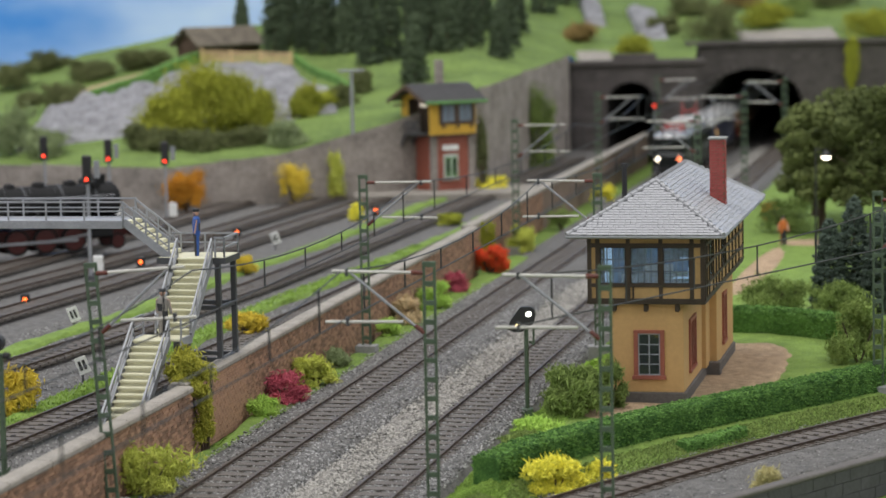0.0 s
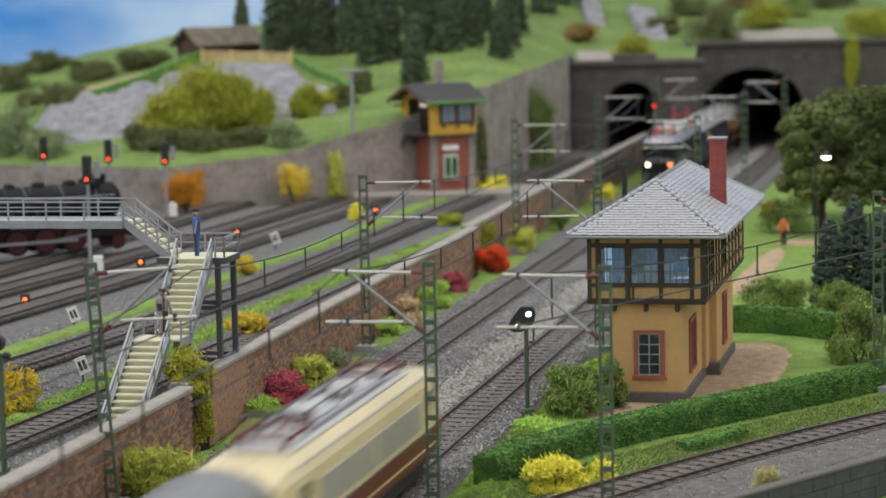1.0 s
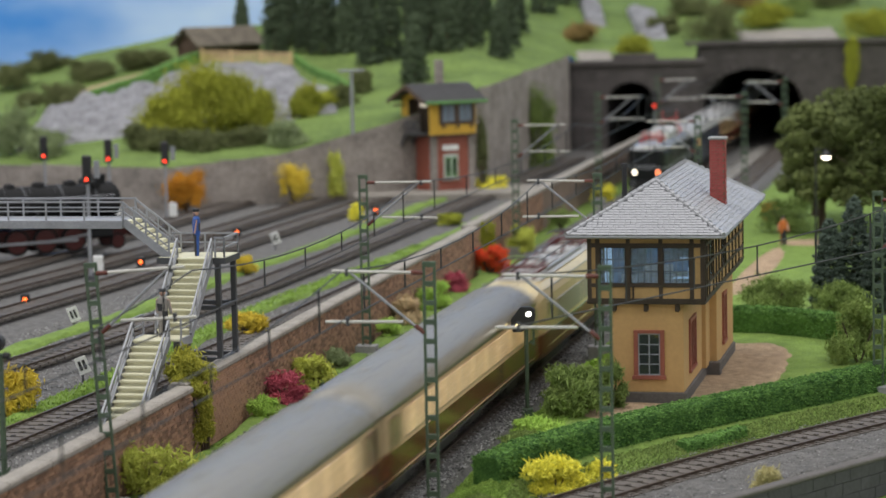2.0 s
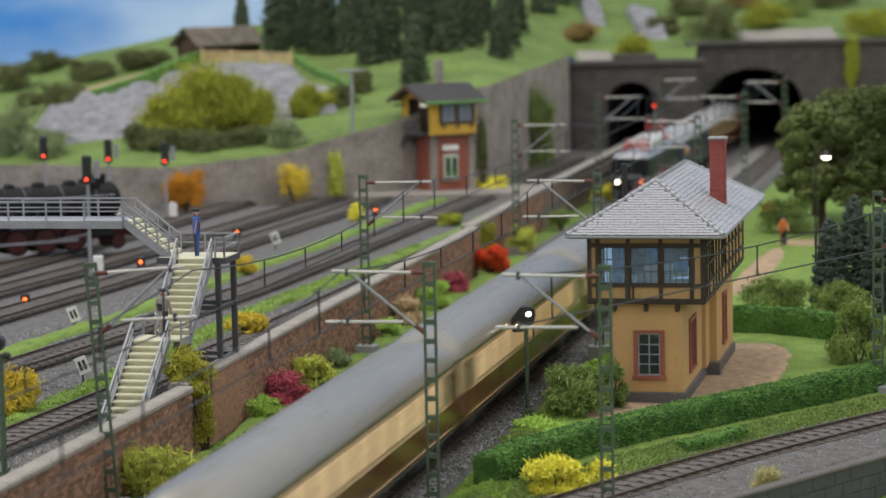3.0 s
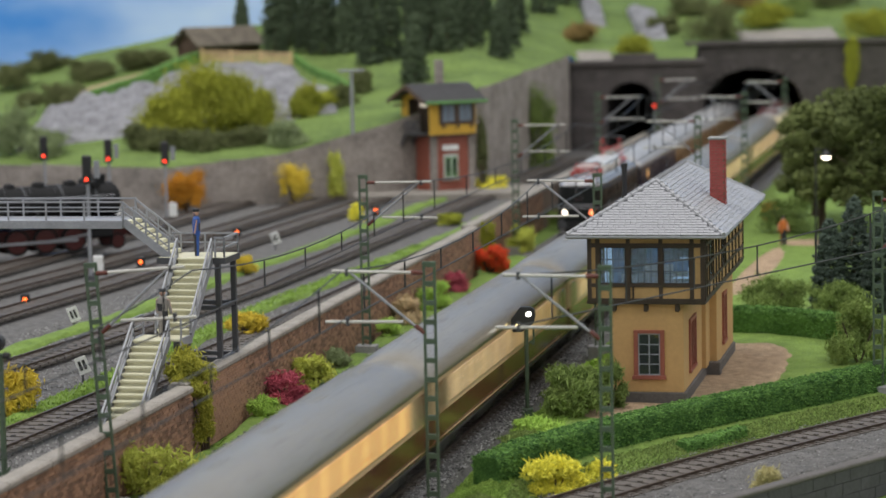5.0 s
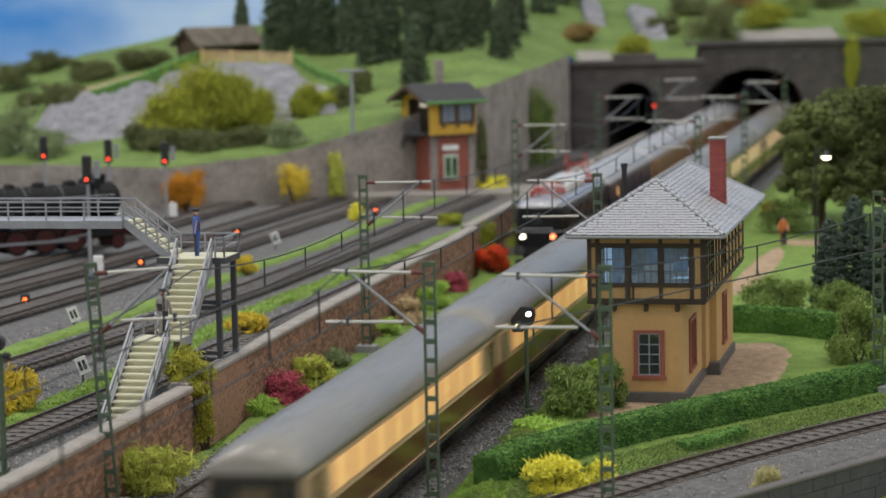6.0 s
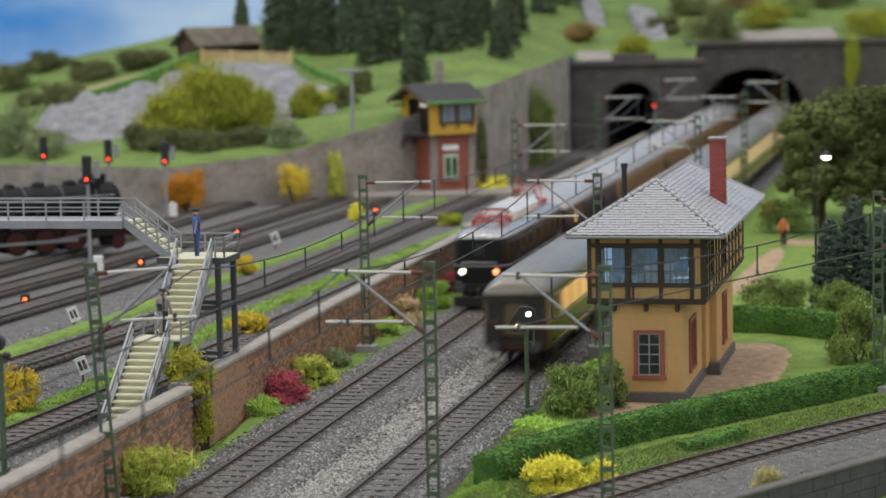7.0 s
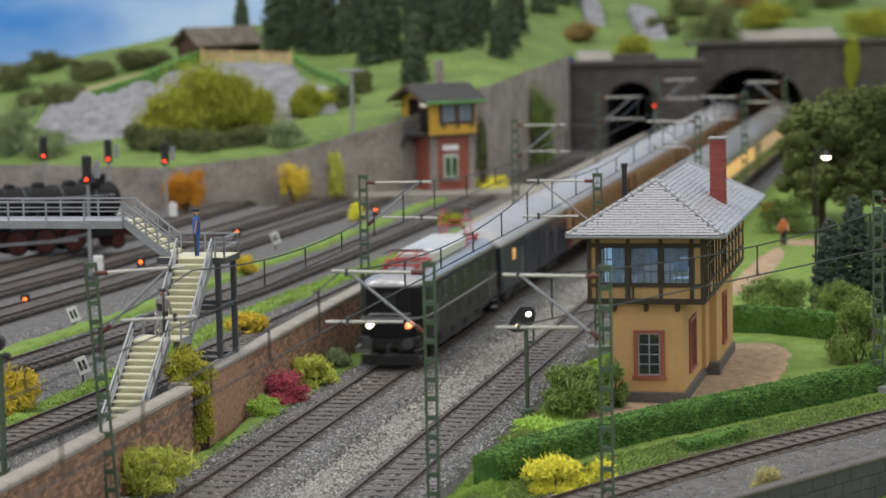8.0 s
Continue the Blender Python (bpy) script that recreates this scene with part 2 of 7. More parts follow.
def soup(name, V, F, material, parent=None, label=""):
    me = bpy.data.meshes.new(name)
    me.from_pydata((np.asarray(V, float) * S).tolist(), [], np.asarray(F).tolist() if not isinstance(F, list) else F)
    me.materials.append(material)
    return link(name, me, parent, None, label)


def alone(name, V, F, material, label, category="", kind="", smooth=False):
    ob = soup(name, V, F, material)
    if smooth:
        ob.data.shade_smooth()
    return tagged(ob, label, category, "", kind)


def box(bm, x0, x1, y0, y1, z0, z1, bevel=0.0):
    r = bmesh.ops.create_cube(bm, size=1)
    vs = r["verts"]
    for v in vs:
        v.co = ((x0 + x1) / 2 + v.co.x * (x1 - x0), (y0 + y1) / 2 + v.co.y * (y1 - y0), (z0 + z1) / 2 + v.co.z * (z1 - z0))
    if bevel:
        es = {e for v in vs for e in v.link_edges}
        bmesh.ops.bevel(bm, geom=list(es), offset=bevel, segments=1, affect="EDGES")
    return vs


def boxes(*rows, bevel=0.0):
    bm = bmesh.new()
    for r in rows:
        box(bm, *r, bevel=bevel)
    return bm


def tube(bm, p, q, r, n=6, r2=None):
    p, q = Vector(p), Vector(q)
    d = q - p
    res = bmesh.ops.create_cone(bm, cap_ends=True, segments=n, radius1=r, radius2=r if r2 is None else r2, depth=d.length)
    m = Matrix.Translation((p + q) / 2) @ d.to_track_quat("Z", "Y").to_matrix().to_4x4()
    bmesh.ops.transform(bm, matrix=m, verts=res["verts"])


def tubes(*rows, n=6):
    bm = bmesh.new()
    for p, q, r in rows:
        tube(bm, p, q, r, n)
    return bm


def beam(bm, p, q, w, h):
    """A square bar from p to q."""
    p, q = Vector(p), Vector(q)
    d = q - p
    vs = box(bm, -w / 2, w / 2, -h / 2, h / 2, -d.length / 2, d.length / 2)
    m = Matrix.Translation((p + q) / 2) @ d.to_track_quat("Z", "Y").to_matrix().to_4x4()
    bmesh.ops.transform(bm, matrix=m, verts=vs)


def ring(bm, pts):
    return [bm.verts.new(p) for p in pts]


def loft(bm, rings, cap=True, closed=True):
    rs = [ring(bm, r) for r in rings]
    n = len(rs[0])
    for a, b in zip(rs, rs[1:]):
        for i in range(n if closed else n - 1):
            bm.faces.new((a[i], a[(i + 1) % n], b[(i + 1) % n], b[i]))
    if cap:
        bm.faces.new(rs[0][::-1])
        bm.faces.new(rs[-1])
    bmesh.ops.recalc_face_normals(bm, faces=bm.faces)
    return rs


def ball(bm, c, r, sub=2, sq=(1, 1, 1)):
    res = bmesh.ops.create_icosphere(bm, subdivisions=sub, radius=r)
    for v in res["verts"]:
        v.co = Vector((v.co.x * sq[0] + c[0], v.co.y * sq[1] + c[1], v.co.z * sq[2] + c[2]))


OCT_V = np.array([(1, 0, 0), (-1, 0, 0), (0, 1, 0), (0, -1, 0), (0, 0, 1), (0, 0, -1)], float)
OCT_F = np.array([(0, 2, 4), (2, 1, 4), (1, 3, 4), (3, 0, 4), (2, 0, 5), (1, 2, 5), (3, 1, 5), (0, 3, 5)])


def clumps(C, R, rng, stretch=(1, 1, 1), jitter=0.45, rise=False):
    """Little angular clumps at C with radii R: vertices and triangles."""
    n = len(C)
    V = OCT_V[None] * np.asarray(stretch)[None, None] * (1 + rng.uniform(-jitter, jitter, (n, 6, 1)))
    V = V * np.asarray(R).reshape(n, 1, 1)
    a = rng.uniform(0, 6.283, n)
    b = rng.uniform(-0.9, 0.9, n)
    ca, sa, cb, sb = np.cos(a), np.sin(a), np.cos(b), np.sin(b)
    Rz = np.zeros((n, 3, 3))
    Rz[:, 0, 0], Rz[:, 0, 1], Rz[:, 1, 0], Rz[:, 1, 1], Rz[:, 2, 2] = ca, -sa, sa, ca, 1
    Rx = np.zeros((n, 3, 3))
    Rx[:, 0, 0], Rx[:, 1, 1], Rx[:, 1, 2], Rx[:, 2, 1], Rx[:, 2, 2] = 1, cb, -sb, sb, cb
    if rise:
        # the long axis points up or down as well
        cb, sb = np.cos(b * 1.5), np.sin(b * 1.5)
        Rx = np.zeros((n, 3, 3))
        Rx[:, 1, 1], Rx[:, 0, 0], Rx[:, 0, 2], Rx[:, 2, 0], Rx[:, 2, 2] = 1, cb, sb, -sb, cb
    V = np.einsum("nij,nkj->nki", Rz @ Rx, V) + np.asarray(C)[:, None]
    F = OCT_F[None] + 6 * np.arange(n)[:, None, None]
    return V.reshape(-1, 3), F.reshape(-1, 3)


def lobes(rng, w, d, h, n, k=24, fat=1.0):
    """Points in the shells of k lobes that make an uneven crown w x d x h on the ground."""
    out = []
    for i in range(k):
        a = rng.uniform(0, 6.283)
        zz = rng.uniform(0.16, 0.8)
        rr = math.sqrt(rng.uniform(0.0, 1.0)) * 0.72 * math.sqrt(max(0.15, 1 - (zz * 1.25 - 0.35) ** 2))
        c = np.array([math.cos(a) * rr * w / 2, math.sin(a) * rr * d / 2, h * zz])
        r = np.array([w / 2, d / 2, h / 2]) * rng.uniform(0.15, 0.36) * fat
        m = n // k
        u = rng.normal(size=(m, 3))
        u /= np.linalg.norm(u, axis=1)[:, None]
        far = (rng.uniform(0, 1, (m, 1)) > 0.6) * rng.uniform(0, 0.8, (m, 1))
        p = c + u * r * (rng.uniform(0.35, 1.05, (m, 1)) + far)
        out.append(p[p[:, 2] > 0.02])
    return np.concatenate(out)


SEED = [100]


def bush(x, y, z, w, h, colour, label, n=1100, leaf=0.10, d=None, category="bush", name="bush", group="", fat=1.0):
    SEED[0] += 1
    rng = np.random.default_rng(SEED[0])
    t = thing(name, x, y, z, rng.uniform(0, 360) if d is None else TURN, label, category, group)
    C = lobes(rng, w, d or w, h, int(n * 2.7), 20, fat)
    V, F = clumps(C, rng.uniform(0.45, 1.3, len(C)) * leaf * 0.52, rng, (2.3, 0.45, 0.45), 0.45, True)
    soup("foliage", V, F, LEAF[colour], t)
    bm = bmesh.new()
    for i in range(5):
        a = rng.uniform(0, 6.28)
        tube(bm, (0, 0, -0.1), (math.cos(a) * w * 0.22, math.sin(a) * w * 0.22, h * 0.55), 0.05, 5, 0.02)
    part("stem", bm, BARK, t)
    return t


def line_bush(o, s, z, w, h, colour, label, **k):
    x, y = rail(o, s)
    return bush(x, y, z, w, h, colour, label, **k)


# ---- ground, beds, hillside ----
def sheet(nx, ny, fn):
    V = [fn(i / nx, j / ny) for j in range(ny + 1) for i in range(nx + 1)]
    F = [(j * (nx + 1) + i, j * (nx + 1) + i + 1, (j + 1) * (nx + 1) + i + 1, (j + 1) * (nx + 1) + i)
         for j in range(ny) for i in range(nx)]
    return V, F


def lerp(a, b, k):
    return a + (b - a) * k


V, F = sheet(60, 60, lambda u, v: (lerp(-500, 500, u), lerp(-400, 600, v), -0.45))
alone("ground", V, F, GRASS, "green flocked ground of the layout", "ground", "structure")


def strip(name, o0, o1, s0, s1, z, material, label, n=120, bumpy=0.04, thick=0.5, m=8, wave=0.0):
    """A bed along the line with sloping edges and an uneven top."""
    def fn(u, v):
        s = lerp(s0, s1, v)
        a = o0(s) if callable(o0) else o0
        b = o1(s) if callable(o1) else o1
        w = wave * noise.noise(Vector((s * 0.35, a, 0)))
        o = lerp(a + w, b + wave * noise.noise(Vector((s * 0.35, b, 5))), u)
        edge = min(u, 1 - u) * m
        h = z - (thick if edge < 0.5 else 0) + bumpy * noise.noise(Vector((o * 1.5, s * 0.8, z * 9)))
        return (*rail(o, s), h)
    V, F = sheet(m, n, fn)
    return alone(name, V, F, material, label, "ballast", "structure", True)


strip("ballast_bed", lambda s: -2.3 if s < 134 else -3.0, 2.5, -150, 330, -0.13, BALLAST, "dark stone ballast under a main line track", 500, 0.03)
strip("ballast_bed", 2.3, 3.95, -150, 330, -0.16, GRAVEL, "light grey gravel strip between the main lines", 500, 0.05, wave=0.3)
strip("ballast_bed", 3.8, 6.75, -150, 330, -0.13, BALLAST, "dark stone ballast beside the garden bank", 500, 0.03, wave=0.3)


def wall_o(s):
    return float(np.interp(s, (40, 80, 94, 120, 154, 215), (-2.65, -2.65, -2.9, -3.15, -3.55, -4.0)))


V, F = sheet(6, 60, lambda u, v: (*rail(lerp(-160, wall_o(lerp(-150, 240, v)) - 0.35, u), lerp(-150, 240, v)), 0.66))
alone("yard_bed", V, F, YARDB, "dark grey ballasted surface of the raised goods yard", "ballast", "structure")
strip("grass_strip", lambda s: wall_o(s) + 0.2, lambda s: -1.65, 40, 134, -0.16, GRASS, "green grass strip along the foot of the brick wall", 240, 0.12, 0.15, wave=0.35)


def verge(s):
    """Middle of the grass between the two nearest yard tracks."""
    return float(np.interp(s, (55, 79, 105, 113, 124, 136, 190), (-9.0, -8.3, -8.35, -7.85, -6.95, -6.4, -6.3)))


def far_verge(s):
    return float(np.interp(s, (80, 94, 103, 120, 132, 165), (-15.4, -14.4, -13.6, -13.0, -12.4, -11.6)))


strip("grass_strip", lambda s: verge(s) - 0.6, lambda s: verge(s) + 0.6, 55, 190, 0.82, GRASS, "green grass strip between the yard tracks", 260, 0.1, 0.25, wave=0.4)
strip("grass_strip", lambda s: far_verge(s) - 0.55, lambda s: far_verge(s) + 0.55, 80, 165, 0.82, GRASS, "narrow green grass strip between the yard tracks", 200, 0.1, 0.25, wave=0.4)
WALL_X = (-90, -45, -28.5, -16.5, -9.85, -2.9, 2.5, 10.4, 10.6, 20.4, 20.6, 90)
WALL_Y = (176, 176, 168, 158, 161, 164, 167, 203.5, 204, 204, 212, 212)
WALL_Z = (2.8, 2.8, 2.9, 3.2, 3.7, 5.4, 7.2, 8.1, 7.4, 7.4, 8.6, 8.6)
CREST_X = (-90, -60, -36, -30.5, -26.8, -21, -15, -10, 0, 10, 20, 36, 90)
CREST_Z = (6, 6.4, 7.4, 8.3, 9.1, 10.0, 10.7, 11.5, 12.3, 11.4, 11.6, 12.0, 12)
CREST_Y = (215, 215, 215, 215, 215, 215, 215, 218, 226, 230, 238, 238, 238)


def hill(x, y):
    """Height of the hillside at a place of the plan."""
    y0, z0 = np.interp(x, WALL_X, WALL_Y), np.interp(x, WALL_X, WALL_Z)
    y1, z1 = np.interp(x, CREST_X, CREST_Y), np.interp(x, CREST_X, CREST_Z)
    k = (y - y0) / (y1 - y0)
    if k <= 1:
        z = z0 + (z1 - z0) * max(0.0, k)
    else:
        fall = np.interp(x, (-16, -4), (-0.10, 0.05))
        z = z1 + fall * (y - y1)
    b = noise.noise(Vector((x * 0.11, y * 0.11, 3.0))) * 0.5 + noise.noise(Vector((x * 0.4, y * 0.4, 7.0))) * 0.15
    return float(z + b * min(1.0, max(0.0, k * 6)))


def hill_pt(u, v):
    x = lerp(-90, 90, u)
    y0 = np.interp(x, WALL_X, WALL_Y) + 0.2
    y = lerp(y0, 340, v ** 1.5)
    return (x, y, hill(x, y))


V, F = sheet(360, 110, hill_pt)
alone("hillside", V, F, HILLGRASS, "grassy green hillside above the retaining wall", "hill", "structure", True)


def retaining(x0, x1, material, name, label):
    """A stone-faced wall along the hill's foot, in courses of blocks."""
    V, F = [], []

    def face(xa, xb, off):
        ya, yb = np.interp(xa, WALL_X, WALL_Y), np.interp(xb, WALL_X, WALL_Y)
        za, zb = np.interp(xa, WALL_X, WALL_Z), np.interp(xb, WALL_X, WALL_Z)
        i = len(V)
        V.extend([(xa, ya, -0.4), (xb, yb, -0.4), (xb, yb, zb), (xa, ya, za), (xa, ya + 0.8, za), (xb, yb + 0.8, zb)])
        F.extend([(i, i + 1, i + 2, i + 3), (i + 3, i + 2, i + 5, i + 4)])
    xs = np.arange(x0, x1 + 0.01, 1.0)
    for a, b in zip(xs, xs[1:]):
        face(a, b, 0)
    w = alone(name, V, F, material, label, "wall", "structure")
    rng = np.random.default_rng(5)
    BV, BF = [], []
    for c in range(22):
        z = 0.6 + c * 0.42
        x = x0 + rng.uniform(0, 0.5)
        while x < x1 - 0.5:
            y0 = np.interp(x, WALL_X, WALL_Y)
            slope = (np.interp(x + 0.5, WALL_X, WALL_Y) - y0) / 0.5
            L = rng.uniform(0.6, 1.2) / math.sqrt(1 + slope * slope)
            if z + 0.4 < min(np.interp(x, WALL_X, WALL_Z), np.interp(x + L, WALL_X, WALL_Z)) + 0.15:
                y1 = np.interp(x + L * 0.975, WALL_X, WALL_Y)
                p = 0.03 + rng.uniform(0, 0.03)
                one = -13.5 < x < 0.5 and z < 4.6
                SV, SF = ([], []) if one else (BV, BF)
                i = len(SV)
                for (xx, yy) in ((x, y0), (x + L * 0.975, y1)):
                    for zz in (z, z + 0.405):
                        SV.extend([(xx, yy - p, zz), (xx, yy + 0.1, zz)])
                SF.extend([(i, i + 4, i + 6, i + 2), (i + 2, i + 6, i + 7, i + 3), (i, i + 2, i + 3, i + 1),
                           (i + 4, i + 5, i + 7, i + 6), (i, i + 1, i + 5, i + 4)])
                if one:
                    soup("stone", SV, SF, material, w)
            x += L
    b = soup("stone_facing", BV, BF, material, w)
    tagged(b, kind="stuff")
    return w


retaining(-60, 10.4, STONEWALL, "wall_retaining", "grey-brown stone block retaining wall under the hill")


def portal(name, x0, x1, y, top, cx, half, spring, z0, deep, label, rise=0.9):
    """A facade with an arched opening through it, voussoirs, coping and a lined bore."""
    w = thing(name, 0, 0, 0, 0, label, "tunnel portal", "", "structure")
    arch = [(cx - half, z0), (cx - half, spring)]
    arch += [(cx - half * math.cos(a), spring + half * rise * math.sin(a)) for a in np.linspace(0.15, math.pi - 0.15, 15)]
    arch += [(cx + half, spring), (cx + half, z0)]
    bm = bmesh.new()
    for yy in (y - 0.5, y + 0.7):
        n = len(arch)
        inner = [bm.verts.new((a, yy, b)) for a, b in arch]
        outer = []
        for i, (a, b) in enumerate(arch):
            if i < 2:
                q = (x0, b)
            elif i >= n - 2:
                q = (x1, b)
            else:
                k = (i - 2) / (n - 5)
                q = (lerp(x0, x1, k), top)
            outer.append(bm.verts.new((q[0], yy, q[1])))
        for i in range(n - 1):
            bm.faces.new((inner[i], inner[i + 1], outer[i + 1], outer[i]))
        ca, cb = bm.verts.new((x0, yy, top)), bm.verts.new((x1, yy, top))
        bm.faces.new((outer[1], outer[2], ca)) if (outer[2].co - ca.co).length > 1e-4 else None
        bm.faces.new((outer[n - 3], outer[n - 2], cb)) if (outer[n - 3].co - cb.co).length > 1e-4 else None
    box(bm, x0 - 0.3, x0 + 0.02, y - 0.5, y + 0.7, z0, top)
    box(bm, x1 - 0.02, x1 + 0.3, y - 0.5, y + 0.7, z0, top)
    part("facade", bm, PORTAL, w)
    part("coping", boxes((x0 - 0.5, x1 + 0.5, y - 0.85, y + 0.9, top, top + 0.4), bevel=0.05), PORTAL, w)
    # The bore and the box closing its far end are near black all over.
    bm = bmesh.new()
    prof = [(a, y - 0.4, b) for a, b in arch]
    d = deep
    loft(bm, [prof, [(a + d[0], y + d[1], b) for a, _, b in prof]], False, False)
    part("bore", bm, BOREDARK, w)
    part("bore_end", boxes((cx + d[0] - half - 1, cx + d[0] + half + 1, y + d[1], y + d[1] + 0.5, z0, spring + half + 1)), BOREDARK, w)
    for i, a in enumerate(np.linspace(0.1, math.pi - 0.1, 17)):
        bm = boxes((-0.24, 0.24, -0.68, -0.4, 0, 0.75), bevel=0.03)
        bmesh.ops.transform(bm, matrix=Matrix.Translation((cx - half * math.cos(a), y, spring + half * rise * math.sin(a))) @ Matrix.Rotation(a - math.pi / 2, 4, "Y"), verts=bm.verts)
        part("arch_stone", bm, PORTAL, w)
    rng = np.random.default_rng(9)
    BV, BF = [], []
    for c in range(int((top - z0) / 0.45)):
        z = z0 + c * 0.45
        x = x0
        while x < x1 - 0.3:
            L = min(rng.uniform(0.6, 1.1), x1 - x)
            mx = x + L / 2
            zc = z + 0.2
            r2 = ((mx - cx) / (half + 0.9)) ** 2 + (max(0, zc - spring) / (half * rise + 0.9)) ** 2
            if r2 > 1:
                p = 0.5 + rng.uniform(0.02, 0.09)
                i = len(BV)
                for xx in (x, x + L - 0.05):
                    for zz in (z, z + 0.41):
                        BV.extend([(xx, y - p, zz), (xx, y - 0.4, zz)])
                BF.extend([(i, i + 4, i + 6, i + 2), (i + 2, i + 6, i + 7, i + 3), (i, i + 2, i + 3, i + 1), (i + 4, i + 5, i + 7, i + 6), (i, i + 1, i + 5, i + 4)])
            x += L
    tagged(soup("stone_facing", BV, BF, PORTAL, w), kind="stuff")
    return w


narrow = portal("tunnel_portal", 10.4, 20.2, 204, 7.2, 14.9, 1.85, 4.2, -0.4, (14, 60), "dark sooty stone tunnel portal with a narrow arch")
part("raised_parapet", boxes((13.6, 16.9, 203.4, 204.8, 7.6, 8.05), bevel=0.04), PORTAL, narrow)
portal("tunnel_portal", 20.5, 44, 212, 8.3, 25.4, 3.95, 3.6, -0.45, (27, 125), "dark sooty stone tunnel portal with a wide arch for two tracks", 0.72)


def painted_sky():
    m, t, b = nodes_of("painted_sky")
    N, L = t.nodes, t.links
    tc, mp = N.new("ShaderNodeTexCoord"), N.new("ShaderNodeMapping")
    mp.inputs["Scale"].default_value = (1.1, 1, 2.6)
    mp.inputs["Location"].default_value = (0.35, 0, 0.15)
    n = N.new("ShaderNodeTexNoise")
    n.inputs["Scale"].default_value, n.inputs["Detail"].default_value = 1.5, 5
    r = N.new("ShaderNodeValToRGB")
    r.color_ramp.elements[0].position, r.color_ramp.elements[0].color = 0.52, (0.07, 0.255, 0.68, 1)
    r.color_ramp.elements[1].position, r.color_ramp.elements[1].color = 0.78, (0.58, 0.71, 0.93, 1)
    L.new(tc.outputs["Object"], mp.inputs[0])
    L.new(mp.outputs[0], n.inputs["Vector"])
    sx = N.new("ShaderNodeSeparateXYZ")
    L.new(tc.outputs["Object"], sx.inputs[0])
    bank = N.new("ShaderNodeMapRange")
    bank.interpolation_type = "SMOOTHSTEP"
    for k, v in enumerate((-0.7, -0.46, -0.09, 0.11)):
        bank.inputs[k + 1].default_value = v
    L.new(sx.outputs["X"], bank.inputs[0])
    ad = N.new("ShaderNodeMath")
    ad.operation = "ADD"
    L.new(n.outputs["Fac"], ad.inputs[0])
    L.new(bank.outputs[0], ad.inputs[1])
    L.new(ad.outputs[0], r.inputs[0])
    L.new(r.outputs[0], b.inputs["Base Color"])
    # The board also glows a little, adding to the light that falls on it.
    L.new(r.outputs[0], b.inputs["Emission Color"])
    b.inputs["Emission Strength"].default_value = 0.16
    b.inputs["Roughness"].default_value = 0.9
    return m


SKYM = painted_sky()
bm = boxes((-220, 220, 345, 347, -0.4, 130))
sky = part("backdrop", bm, SKYM, None)
tagged(sky, "painted blue sky backdrop with soft white clouds", "backdrop", "", "structure")


# ---- rails ----
def box_mesh(name, rows, material, bevel=0.0):
    bm = boxes(*rows, bevel=bevel)
    bmesh.ops.scale(bm, vec=(S, S, S), verts=bm.verts)
    me = bpy.data.meshes.new(name)
    bm.to_mesh(me)
    bm.free()
    me.materials.append(material)
    return me


SLEEPER_ME = box_mesh("sleeper", [(-0.95, 0.95, -0.25, 0.25, -0.2, -0.10), (-0.06, 0.06, 0.35, 0.47, -0.2, -0.06), (-0.86, -0.56, -0.1, 0.1, -0.11, -0.07), (0.56, 0.86, -0.1, 0.1, -0.11, -0.07)], SLEEPER)


def rails(t, path, z):
    """Two rails with head, web and foot along a path of (x, y) in the track's space."""
    prof = [(-0.08, -0.1), (-0.02, -0.085), (-0.02, -0.045), (-0.04, -0.035), (-0.04, 0), (0.04, 0), (0.04, -0.035), (0.02, -0.045), (0.02, -0.085), (0.08, -0.1)]
    for side in (-0.685, 0.685):
        bm = bmesh.new()
        rings = []
        for i, (x, y) in enumerate(path):
            a, b = path[max(0, i - 1)], path[min(len(path) - 1, i + 1)]
            d = Vector((b[0] - a[0], b[1] - a[1])).normalized()
            rings.append([(x + d.y * (side + p), y - d.x * (side + p), z + q) for p, q in prof])
        loft(bm, rings)
        part("rail", bm, RAIL, t)


